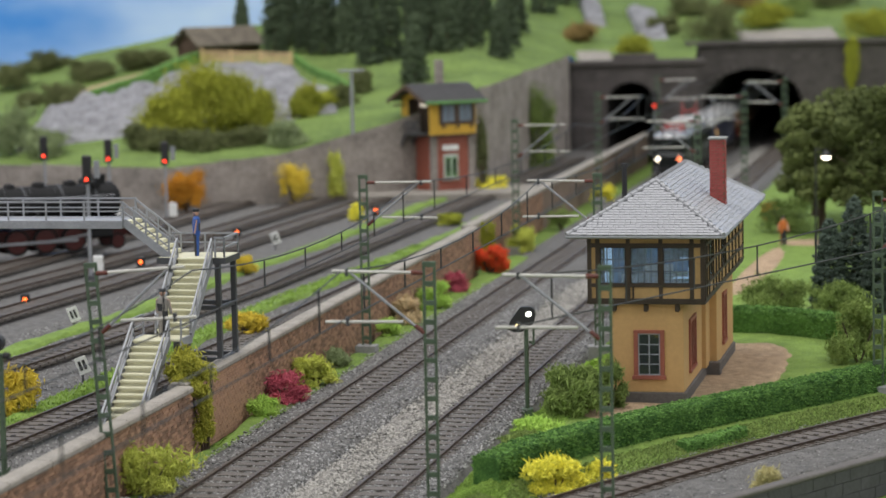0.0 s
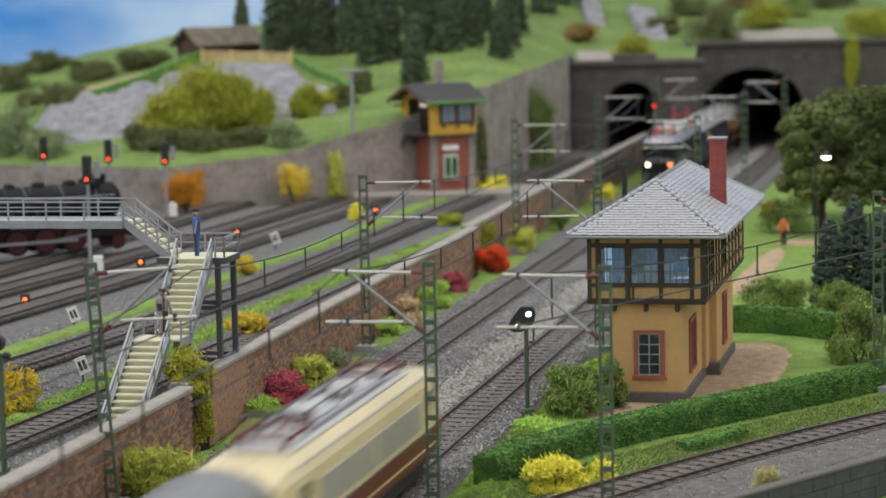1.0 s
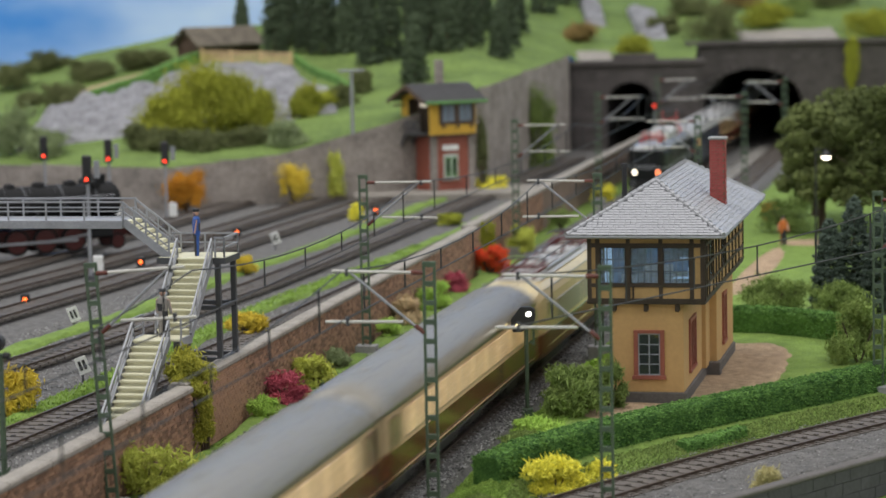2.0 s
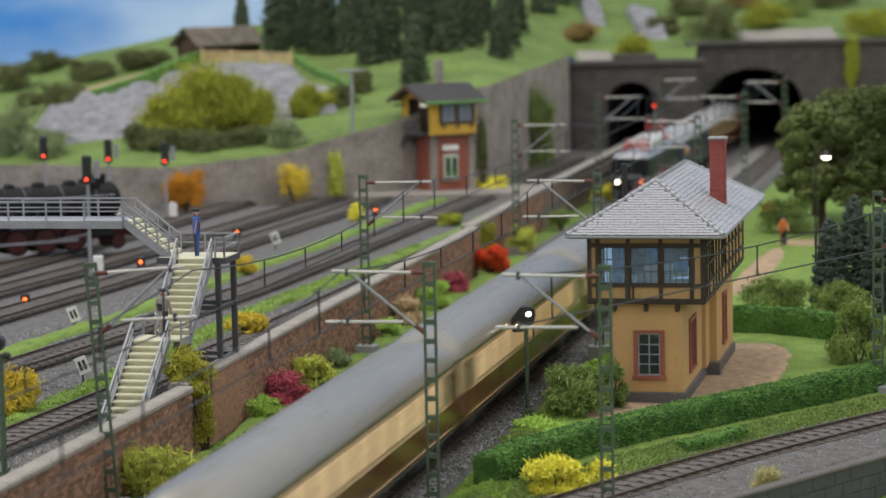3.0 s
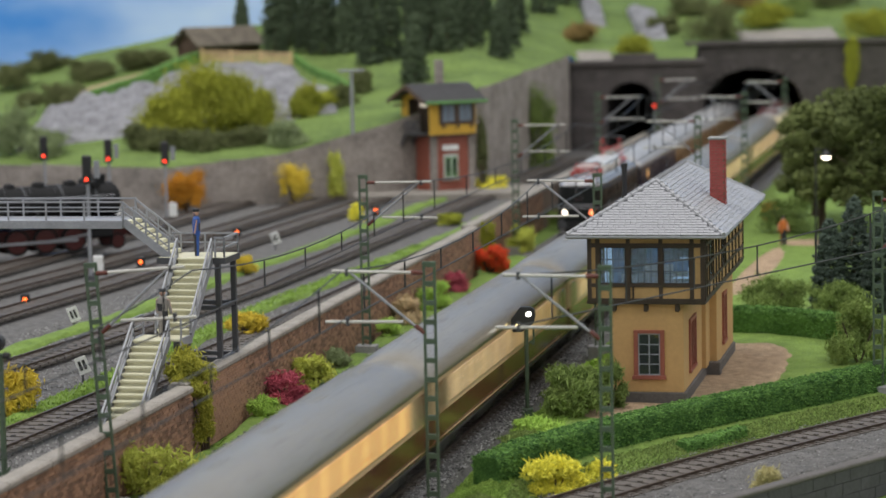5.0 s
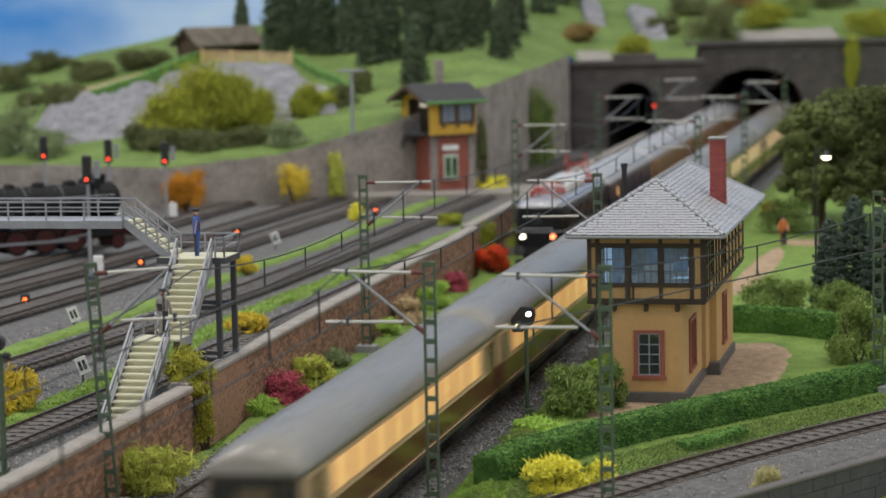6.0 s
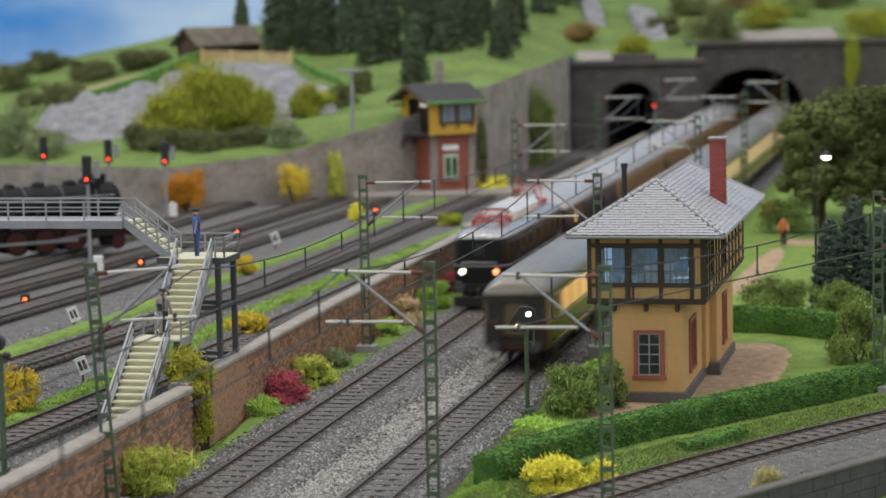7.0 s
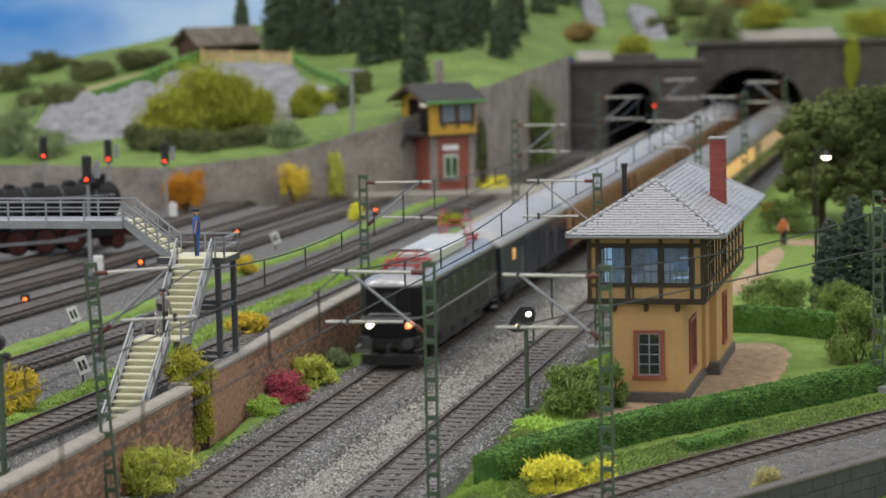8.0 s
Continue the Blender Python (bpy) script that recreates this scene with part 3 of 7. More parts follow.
def track(name, path, z, label, single=(0, 0), pitch=0.82):
    """path: (o, s) points on the line; sleepers single from single[0] to single[1] along it, the rest joined."""
    pts = [rail(o, s) for o, s in path]
    t = thing(name, 0, 0, 0, 0, label, "track", "tracks of the layout")
    rails(t, pts, z)
    P = np.array(pts)
    seg = np.linalg.norm(np.diff(P, axis=0), axis=1)
    cum = np.concatenate([[0], np.cumsum(seg)])
    JV, JF = [], []
    base = np.array([(a, b, c) for a in (-0.95, 0.95) for b in (-0.25, 0.25) for c in (-0.2, -0.1)])
    quads = [(0, 1, 3, 2), (4, 6, 7, 5), (0, 4, 5, 1), (2, 3, 7, 6), (1, 5, 7, 3)]
    q = 0.3
    while q < cum[-1]:
        k = min(len(seg) - 1, int(np.searchsorted(cum, q) - 1))
        f = (q - cum[k]) / seg[k]
        x, y = P[k] + (P[k + 1] - P[k]) * f
        dx, dy = (P[k + 1] - P[k]) / seg[k]
        if single[0] <= q <= single[1]:
            m = Matrix.Translation((x * S, y * S, z * S)) @ Matrix.Rotation(math.atan2(dy, dx) - math.pi / 2, 4, "Z")
            link("sleeper", SLEEPER_ME, t, m)
        else:
            i = len(JV)
            for a, b, c in base:
                JV.append((x + dy * a + dx * b, y - dx * a + dy * b, z + c))
            JF.extend([tuple(i + w for w in qd) for qd in quads])
        q += pitch
    if JV:
        tagged(soup("sleeper_run", JV, JF, SLEEPER, t), kind="stuff")
    return t


track("railway_track", [(-0.05, -150), (-0.05, 60), (-0.05, 330)], 0, "brown-sleepered main line track beside the brick wall", (212, 380))
track("railway_track", [(4.8, -150), (4.8, 60), (4.8, 330)], 0, "brown-sleepered main line track beside light gravel", (212, 380))


def branch_o(s):
    """Offset of the branch line's centre from the main line."""
    return 11.7 + 0.492 * (s - 73.35) + 0.00635 * (s - 73.35) ** 2


low = [(branch_o(s), s) for s in np.arange(58, 128, 2.5)]
track("railway_track", low, 0.02, "single branch line track curving past the garden hedge", (8, 55), 0.62)
LINES = (((40, 73, 80, 96, 110, 124, 200), (-9.6, -7.3, -6.8, -5.85, -5.5, -5.3, -4.9)),
         ((40, 87, 99, 110, 127, 200), (-18.5, -12.8, -11.4, -10.5, -9.9, -8.4)),
         ((40, 102, 113, 130, 200), (-24.0, -18.6, -17.6, -16.6, -13.5)),
         ((40, 110, 119, 135, 180), (-29.0, -21.9, -20.9, -19.8, -17.5)))
YARD = [[(float(np.interp(s, a, b)), s) for s in range(40, 196, 6)] for a, b in LINES]
YARD.append([(-24.8 + (s - 122) * 0.04, s) for s in range(60, 165, 8)])
for i, p in enumerate(YARD):
    track("railway_track", p, 1.0, "dark brown yard track on grey ballast", (30, 72) if i < 2 else (0, 0), 0.66)


def stones(name, n, region, material, r, seed, label):
    """Loose stones strewn over a bed; region gives o, s, z for two random numbers."""
    rng = np.random.default_rng(seed)
    C = np.array([region(*rng.uniform(0, 1, 2)) for _ in range(n)])
    xy = np.array([rail(o, s) for o, s, _ in C])
    C = np.column_stack([xy, C[:, 2]])
    V, F = clumps(C, rng.uniform(0.5, 1.2, n) * r, rng, (1, 0.8, 0.55), 0.4)
    return alone(name, V, F, material, label, "ballast", "stuff")


stones("ballast_stones", 17000, lambda a, b: (lerp(-1.95, 2.4, a), 62 + 60 * b * b, -0.125), STONES, 0.05, 1, "loose dark ballast stones beside the brick wall")
stones("ballast_stones", 17000, lambda a, b: (lerp(3.9, 6.6, a), 62 + 60 * b * b, -0.125), STONES, 0.05, 2, "loose dark ballast stones beside the garden bank")
stones("gravel_stones", 12000, lambda a, b: (lerp(2.3, 4.0, a), 62 + 60 * b * b, -0.145), PALESTONES, 0.06, 3, "loose light grey gravel between the main lines")


stones("ballast_stones", 24000, lambda a, b: (lerp(-16, -3.2, a), 62 + 50 * b * b, 0.675), STONES, 0.045, 4, "loose grey ballast stones in the yard")


# ---- brick wall ----
def brick_wall():
    w = thing("wall_brick", 0, 0, 0, 0, "low red-brown brick wall with pale stone coping", "wall", "", "structure")
    runs = ((40.0, 77.2, 0.25), (77.6, 127.4, -0.12), (127.8, 200.0, -0.5))
    courses, h = 19, 0.118
    BV, BF, near = [], [], []
    me = box_mesh("brick", [(-0.06, 0.06, -0.138, 0.138, 0, 0.104)], BRICK)
    rng = np.random.default_rng(3)
    quads = [(0, 1, 3, 2), (4, 6, 7, 5), (0, 4, 5, 1), (2, 3, 7, 6), (1, 5, 7, 3)]
    for s0, s1, off in runs:
        ss = np.arange(s0, s1 + 0.1, (s1 - s0) / 30)
        bm = bmesh.new()
        loft(bm, [[(*rail(wall_o(s) + off + a, s), z) for a, z in ((-0.4, -0.45), (-0.06, -0.45), (-0.06, 1.86), (-0.4, 1.86))] for s in ss])
        part("core", bm, MORTAR, w)
        n = int((s1 - s0) / 3)
        for i in range(n):
            a, b = s0 + i * (s1 - s0) / n, s0 + (i + 1) * (s1 - s0) / n - 0.03
            bm = bmesh.new()
            loft(bm, [[(*rail(wall_o(s) + off + p, s), z) for p, z in ((-0.52, 1.86), (0.06, 1.86), (0.08, 1.9), (0.07, 2.0), (0.0, 2.05), (-0.45, 2.05), (-0.52, 2.0))] for s in (a, b)])
            part("coping_stone", bm, CAP, w)
        for c in range(courses):
            s = s0 + (0.15 if c % 2 else 0)
            while s < s1 - 0.2:
                o = wall_o(s) + off - 0.055 + rng.uniform(-0.012, 0.014)
                z = -0.4 + c * h
                x, y = rail(o, s + 0.14)
                if 79.5 < s < 84.7:
                    link("brick", me, w, pose(x * S, y * S, z * S, 0, 0, TURN))
                elif s < 150:
                    i = len(BV)
                    for a in (-0.06, 0.06):
                        for b in (-0.138, 0.138):
                            for d in (0, 0.104):
                                BV.append((x + CA * a + SA * b, y - SA * a + CA * b, z + d))
                    BF.extend([tuple(i + q for q in qd) for qd in quads])
                s += 0.29
    tagged(soup("brick_run", BV, BF, BRICK, w), kind="stuff")


brick_wall()


# ---- front parapet of stone blocks ----
def parapet():
    w = thing("wall_parapet", 9.69, 70.63, -0.45, math.degrees(math.atan2(6.44, 5.82)), "grey stone block parapet in front of the branch line", "wall", "", "structure")
    part("core", boxes((-24, 24, 0.0, 0.55, 0, 1.08)), PARAPET, w)
    part("coping", boxes((-24, 24, -0.08, 0.3, 1.08, 1.2), bevel=0.03), PLINTH, w)
    rng = np.random.default_rng(8)
    for c in range(3):
        x = -9 + rng.uniform(0, 0.6)
        while x < 9:
            L = rng.uniform(0.7, 1.3)
            part("stone", boxes((x, x + L - 0.018, -0.03 - rng.uniform(0, 0.012), 0.05, c * 0.36 + 0.006, c * 0.36 + 0.352), bevel=0.01), PARAPET, w)
            x += L


parapet()


# ---- signal box beside the main line ----
def window(parent, x0, x1, z0, z1, y, cols, rows, frame_mat, bar_mat, pane_mat, depth=0.08, fw=0.07, axis="y", name="window", sign=-1):
    """A framed window with glazing bars in the plane y (or x); sign gives the outer side."""
    def put(bm):
        if axis == "x":
            bmesh.ops.transform(bm, matrix=Matrix(((0, 1, 0, 0), (1, 0, 0, 0), (0, 0, 1, 0), (0, 0, 0, 1))), verts=bm.verts)
            bmesh.ops.recalc_face_normals(bm, faces=bm.faces)
        return bm
    a, b = sorted((y, y + sign * depth))
    fr = part(name, put(boxes((x0 - fw, x0, a, b, z0 - fw, z1 + fw), (x1, x1 + fw, a, b, z0 - fw, z1 + fw), (x0, x1, a, b, z1, z1 + fw), (x0, x1, a, b, z0 - fw, z0), bevel=0.012)), frame_mat, parent)
    a, b = sorted((y, y + sign * depth * 0.6))
    for i in range(1, cols):
        x = lerp(x0, x1, i / cols)
        part("glazing_bar", put(boxes((x - 0.018, x + 0.018, a, b, z0, z1))), bar_mat, fr)
    for j in range(1, rows):
        z = lerp(z0, z1, j / rows)
        part("glazing_bar", put(boxes((x0, x1, a, b - sign * 0.004, z - 0.018, z + 0.018))), bar_mat, fr)
    a, b = sorted((y + sign * 0.012, y + sign * 0.02))
    part("pane", put(boxes((x0, x1, a, b, z0, z1))), pane_mat, fr)
    return fr


def slope_tiles(t, A, B, C, D, w, h, material, single, name="roof_tile"):
    """Tiles on the slope with eave A-B and top D-C, in courses; single: each tile a part."""
    A, B, C, D = map(Vector, (A, B, C, D))
    up = ((C + D) / 2 - (A + B) / 2)
    along = (B - A).normalized()
    up = up - along * up.dot(along)
    rows = int(up.length / h)
    nrm = along.cross(up).normalized()
    if nrm.z < 0:
        nrm = -nrm
    upn = up.normalized()
    me = None
    V, F = [], []
    quads = [(0, 1, 3, 2), (4, 6, 7, 5), (0, 4, 5, 1), (2, 3, 7, 6), (1, 5, 7, 3)]
    rng = np.random.default_rng(4)
    rot = Matrix((along, upn, nrm)).transposed().to_4x4()
    for r in range(rows):
        k = (r + 0.5) / rows
        p, q = A.lerp(D, k), B.lerp(C, k)
        L = (q - p).length
        n = max(1, int(L / w))
        off = (L - n * w) / 2 + (w / 2 if r % 2 else 0)
        for i in range(n - (r % 2)):
            c = p + along * (off + (i + 0.5) * w) + nrm * (0.03 + rng.uniform(0, 0.008))
            if single:
                if me is None:
                    bm = boxes((-w * 0.496, w * 0.496, -h * 0.6, h * 0.6, -0.02, 0.015))
                    for v in bm.verts:
                        if v.co.y < 0:
                            v.co.z += 0.025
                            v.co.x *= 0.93
                    bmesh.ops.scale(bm, vec=(S, S, S), verts=bm.verts)
                    me = bpy.data.meshes.new(name)
                    bm.to_mesh(me)
                    bm.free()
                    me.materials.append(material)
                link(name, me, t, Matrix.Translation(c * S) @ rot)
            else:
                i0 = len(V)
                for a in (-0.482, 0.482):
                    for b in (-0.6, 0.6):
                        for d in (-0.02, 0.015):
                            V.append(tuple(c + along * (a * w) + upn * (b * h) + nrm * (d + (0.025 if b < 0 else 0))))
                F.extend([tuple(i0 + j for j in qd) for qd in quads])
    if V:
        tagged(soup(name, V, F, material, t), kind="stuff")


def cap_run(t, a, b, r, step, material, name):
    a, b = Vector(a), Vector(b)
    n = max(2, int((b - a).length / step))
    me = None
    for i in range(n):
        p, q = a.lerp(b, i / n), a.lerp(b, (i + 1.08) / n)
        bm = bmesh.new()
        tube(bm, p, q, r, 7, r * 0.62)
        part(name, bm, material, t)


def signal_box():
    t = on_line("signal_box", 10.72, 86.5, 0.05, 0, "ochre half-timbered signal box with a grey tiled hip roof", "signal box")
    x0, x1 = -1.28, 1.2
    part("lower_wall", boxes((x0, x1, 0.15, 6.6, 0.45, 3.52), (x0, x1 + 0.42, 6.6, 12.3, 0.45, 3.52), bevel=0.02), PLASTER, t)
    part("plinth", boxes((x0 - 0.08, x1 + 0.08, 0.07, 6.55, -0.1, 0.46), (x0 - 0.08, x1 + 0.5, 6.5, 12.38, -0.1, 0.46), (x1 + 0.03, x1 + 0.56, 6.3, 6.9, -0.1, 0.56), bevel=0.03), PLINTH, t)
    part("corner_pier", boxes((x1 - 0.02, x1 + 0.16, 5.5, 6.62, 0.46, 3.5), bevel=0.02), PLASTER, t)
    part("wall_band", boxes((x0 - 0.03, x1 + 0.03, 0.11, 0.2, 3.36, 3.5), bevel=0.015), PLASTER, t)
    # ground-floor window and side openings
    window(t, -0.30, 0.36, 1.08, 2.42, 0.15, 2, 4, STEEL, STEEL, DARKPANE, 0.05, 0.045)
    part("window_surround", boxes((-0.49, -0.345, 0.07, 0.16, 0.95, 2.58), (0.405, 0.55, 0.07, 0.16, 0.95, 2.58), (-0.345, 0.405, 0.07, 0.16, 2.465, 2.58), (-0.54, 0.6, 0.0, 0.16, 0.9, 1.035), bevel=0.015), REDPAINT, t)
    for ya, yb, xa, za, zb in ((1.6, 3.4, x1, 1.0, 2.75), (8.4, 9.6, x1 + 0.42, 1.0, 2.8)):
        fr = part("window", boxes((xa - 0.05, xa + 0.07, ya, ya + 0.12, za, zb), (xa - 0.05, xa + 0.07, yb - 0.12, yb, za, zb), (xa - 0.05, xa + 0.07, ya + 0.12, yb - 0.12, zb - 0.14, zb), (xa - 0.05, xa + 0.09, ya - 0.05, yb + 0.05, za - 0.1, za)), REDPAINT, t)
        part("pane", boxes((xa - 0.03, xa + 0.012, ya + 0.12, yb - 0.12, za, zb - 0.14)), DARKPANE, fr)
        for k in range(1, 4):
            y = lerp(ya, yb, k / 4)
            part("glazing_bar", boxes((xa - 0.01, xa + 0.05, y - 0.04, y + 0.04, za, zb - 0.14)), REDPAINT, fr)
    # overhanging upper storey
    u0, u1, v0, v1, z0, z1 = -2.0, 1.95, -0.1, 12.9, 3.6, 5.85
    wl, wr = -1.58, 1.46
    part("wall_panel", boxes((u0, u1, v1 - 0.12, v1, z0, z1)), INFILL, t)
    part("wall_panel", boxes((u0, u0 + 0.12, v0, v1 - 0.12, z0, z1)), INFILL, t)
    part("wall_panel", boxes((u0, u1, v0, v0 + 0.1, z0, 4.12), (u0, u1, v0, v0 + 0.1, 5.40, z1), (u0, wl, v0, v0 + 0.1, 4.12, 5.40), (wr, u1, v0, v0 + 0.1, 4.12, 5.40)), INFILL, t)
    part("wall_panel", boxes((u1 - 0.1, u1, v0, v1, z0, 4.12), (u1 - 0.1, u1, v0, v1, 5.40, z1), (u1 - 0.1, u1, v0, 1.2, 4.12, 5.40), (u1 - 0.1, u1, 2.4, 5.2, 4.12, 5.40), (u1 - 0.1, u1, 6.4, v1, 4.12, 5.40)), INFILL, t)
    part("floor_slab", boxes((u0 - 0.03, u1 + 0.03, v0 - 0.03, v1 + 0.03, 3.48, 3.62), bevel=0.02), TIMBER, t)
    part("upper_floor", boxes((u0 + 0.13, u1 - 0.12, v0 + 0.12, v1 - 0.13, 3.64, 3.7)), TIMBER, t)
    part("room_back", boxes((u0 + 0.14, u1 - 0.13, 3.6, 3.7, 3.7, 5.8)), BLUEROOM, t, "back of the operating room, glowing blue for its lighting")
    # Glowing blocks added for the lit wall and the bright spots inside.
    part("lit_wall_glow", boxes((-1.56, -1.34, 0.9, 1.1, 4.1, 5.5), bevel=0.02), BLUEGLOW, t, "glowing block standing for the lit room wall")
    part("bright_spot", boxes((0.75, 1.3, 1.0, 1.1, 4.22, 4.27), (1.26, 1.3, 1.0, 1.1, 4.27, 4.6), bevel=0.01), BLUEGLOW, t, "glowing strips standing for bright spots in the room")
    part("upper_bright_spot", boxes((1.0, 1.28, 0.9, 1.1, 4.86, 4.94), bevel=0.03), BLUEGLOW, t)
    part("lever_desk", boxes((-1.1, 1.3, 1.6, 2.4, 3.7, 4.3), (-0.3, 0.25, 1.4, 1.7, 4.3, 4.62), (0.3, 0.7, 1.4, 1.6, 4.36, 4.66), bevel=0.03), WHITEBAR, t)
    part("control_panel", boxes((-1.2, -0.4, 2.9, 3.1, 4.2, 5.3), (0.0, 1.3, 3.0, 3.2, 4.6, 5.3), bevel=0.03), SLATEBAR, t, "dark control panel on the back wall")
    for x, w in ((u0, 0.14), (wl - 0.14, 0.14), (-0.68, 0.13), (0.42, 0.13), (wr, 0.14), (u1 - 0.13, 0.13)):
        part("timber_post", boxes((x, x + w, v0 - 0.05, v0 + 0.02, z0, z1)), TIMBER, t)
    part("timber_post", boxes((-0.48, -0.42, v0 - 0.045, v0 + 0.02, z0, 4.12)), TIMBER, t)
    for z, h in ((z0 - 0.02, 0.1), (4.06, 0.12), (5.40, 0.14)):
        part("timber_rail", boxes((u0, u1, v0 - 0.045, v0 + 0.02, z, z + h)), TIMBER, t)
    for y in (v0, 0.45, 1.15, 2.4, 3.3, 4.2, 5.15, 6.4, 7.6, 8.8, 10, 11.2, v1 - 0.12):
        part("timber_post", boxes((u1 - 0.02, u1 + 0.05, y, y + 0.12, z0, z1)), TIMBER, t)
    for z in (z0 - 0.02, 4.06, 4.7, 5.42, 5.74):
        part("timber_rail", boxes((u1 - 0.02, u1 + 0.045, v0, v1, z, z + 0.1)), TIMBER, t)
    for x in (-1.2, -0.12, 0.94):
        part("corbel", boxes((x, x + 0.15, -0.08, 0.5, 3.22, 3.48), bevel=0.03), TIMBER, t)
    for a, b in ((wl, -0.68), (-0.55, 0.42), (0.55, wr)):
        window(t, a + 0.04, b - 0.04, 4.2, 5.38, v0 + 0.04, 4, 3, TIMBER, SLATEBAR, PANE, 0.05, 0.04)
    for a, b in ((1.27, 2.38), (5.25, 6.35)):
        window(t, a + 0.04, b - 0.04, 4.2, 5.38, u1 - 0.06, 3, 2, TIMBER, SLATEBAR, PANE, 0.05, 0.04, axis="x", sign=1)
    # hip roof
    e0, e1, f0, f1, ze, zr, k = -2.6, 2.66, -0.7, 14.1, 5.84, 7.42, 3.15
    cx = (e0 + e1) / 2
    a, b, c, d = (e0, f0, ze), (e1, f0, ze), (e1, f1, ze), (e0, f1, ze)
    r1, r2 = (cx, f0 + k, zr), (cx, f1 - k, zr)
    bm = bmesh.new()
    va = [bm.verts.new(p) for p in (a, b, c, d, r1, r2)]
    for f in ((0, 1, 4), (1, 2, 5, 4), (2, 3, 5), (3, 0, 4, 5), (3, 2, 1, 0)):
        bm.faces.new([va[i] for i in f])
    roof = part("roof", bm, TILE, t, "light grey tiled hip roof")
    part("soffit", boxes((e0 + 0.05, e1 - 0.05, f0 + 0.05, f1 - 0.05, ze - 0.1, ze - 0.01)), INFILL, t)
    slope_tiles(roof, a, b, r1, r1, 0.185, 0.155, TILE, True)
    slope_tiles(roof, b, c, r2, r1, 0.185, 0.155, TILE, False)
    slope_tiles(roof, d, a, r1, r2, 0.185, 0.155, TILE, False)
    slope_tiles(roof, c, d, r2, r2, 0.185, 0.155, TILE, False)
    for p, q in ((a, r1), (b, r1), (c, r2), (d, r2), (r1, r2)):
        cap_run(roof, (p[0], p[1], p[2] + 0.05), (q[0], q[1], q[2] + 0.05), 0.092, 0.3, TILE, "hip_tile")
    for p, q in ((a, b), (b, c), (c, d), (d, a)):
        bm = bmesh.new()
        tube(bm, (p[0], p[1], ze - 0.03), (q[0], q[1], ze - 0.03), 0.055, 8)
        part("gutter", bm, STEEL, t)
    # chimney of small bricks
    bx, by = 1.76, 6.2
    ch = part("chimney", boxes((bx - 0.24, bx + 0.24, by - 0.24, by + 0.24, 6.0, 8.62)), MORTAR, t, "tall dark red brick chimney")
    part("chimney_cap", boxes((bx - 0.33, bx + 0.33, by - 0.33, by + 0.33, 8.6, 8.69), bevel=0.02), CONCRETE, ch)
    me = box_mesh("brick", [(-0.115, 0.115, -0.04, 0.04, 0, 0.085)], CHIMNEY)
    for r in range(26):
        z = 6.05 + r * 0.099
        sh = 0.06 if r % 2 else -0.06
        for i in (-1, 0.95):
            link("brick", me, ch, pose((bx + i * 0.125 + sh * 0.6) * S, (by - 0.235) * S, z * S))
            link("brick", me, ch, pose((bx + 0.235) * S, (by + i * 0.125 - sh * 0.6) * S, z * S, 0, 0, 90))
            link("brick", me, ch, pose((bx - 0.235) * S, (by + i * 0.125 - sh * 0.6) * S, z * S, 0, 0, 90))
    part("stove_pipe", tubes(((-2.1, 9.6, 5.6), (-2.1, 9.6, 7.4), 0.1), ((-2.1, 9.6, 7.35), (-2.1, 9.6, 7.5), 0.13), n=10), BLACK, t)
    return t


signal_box()


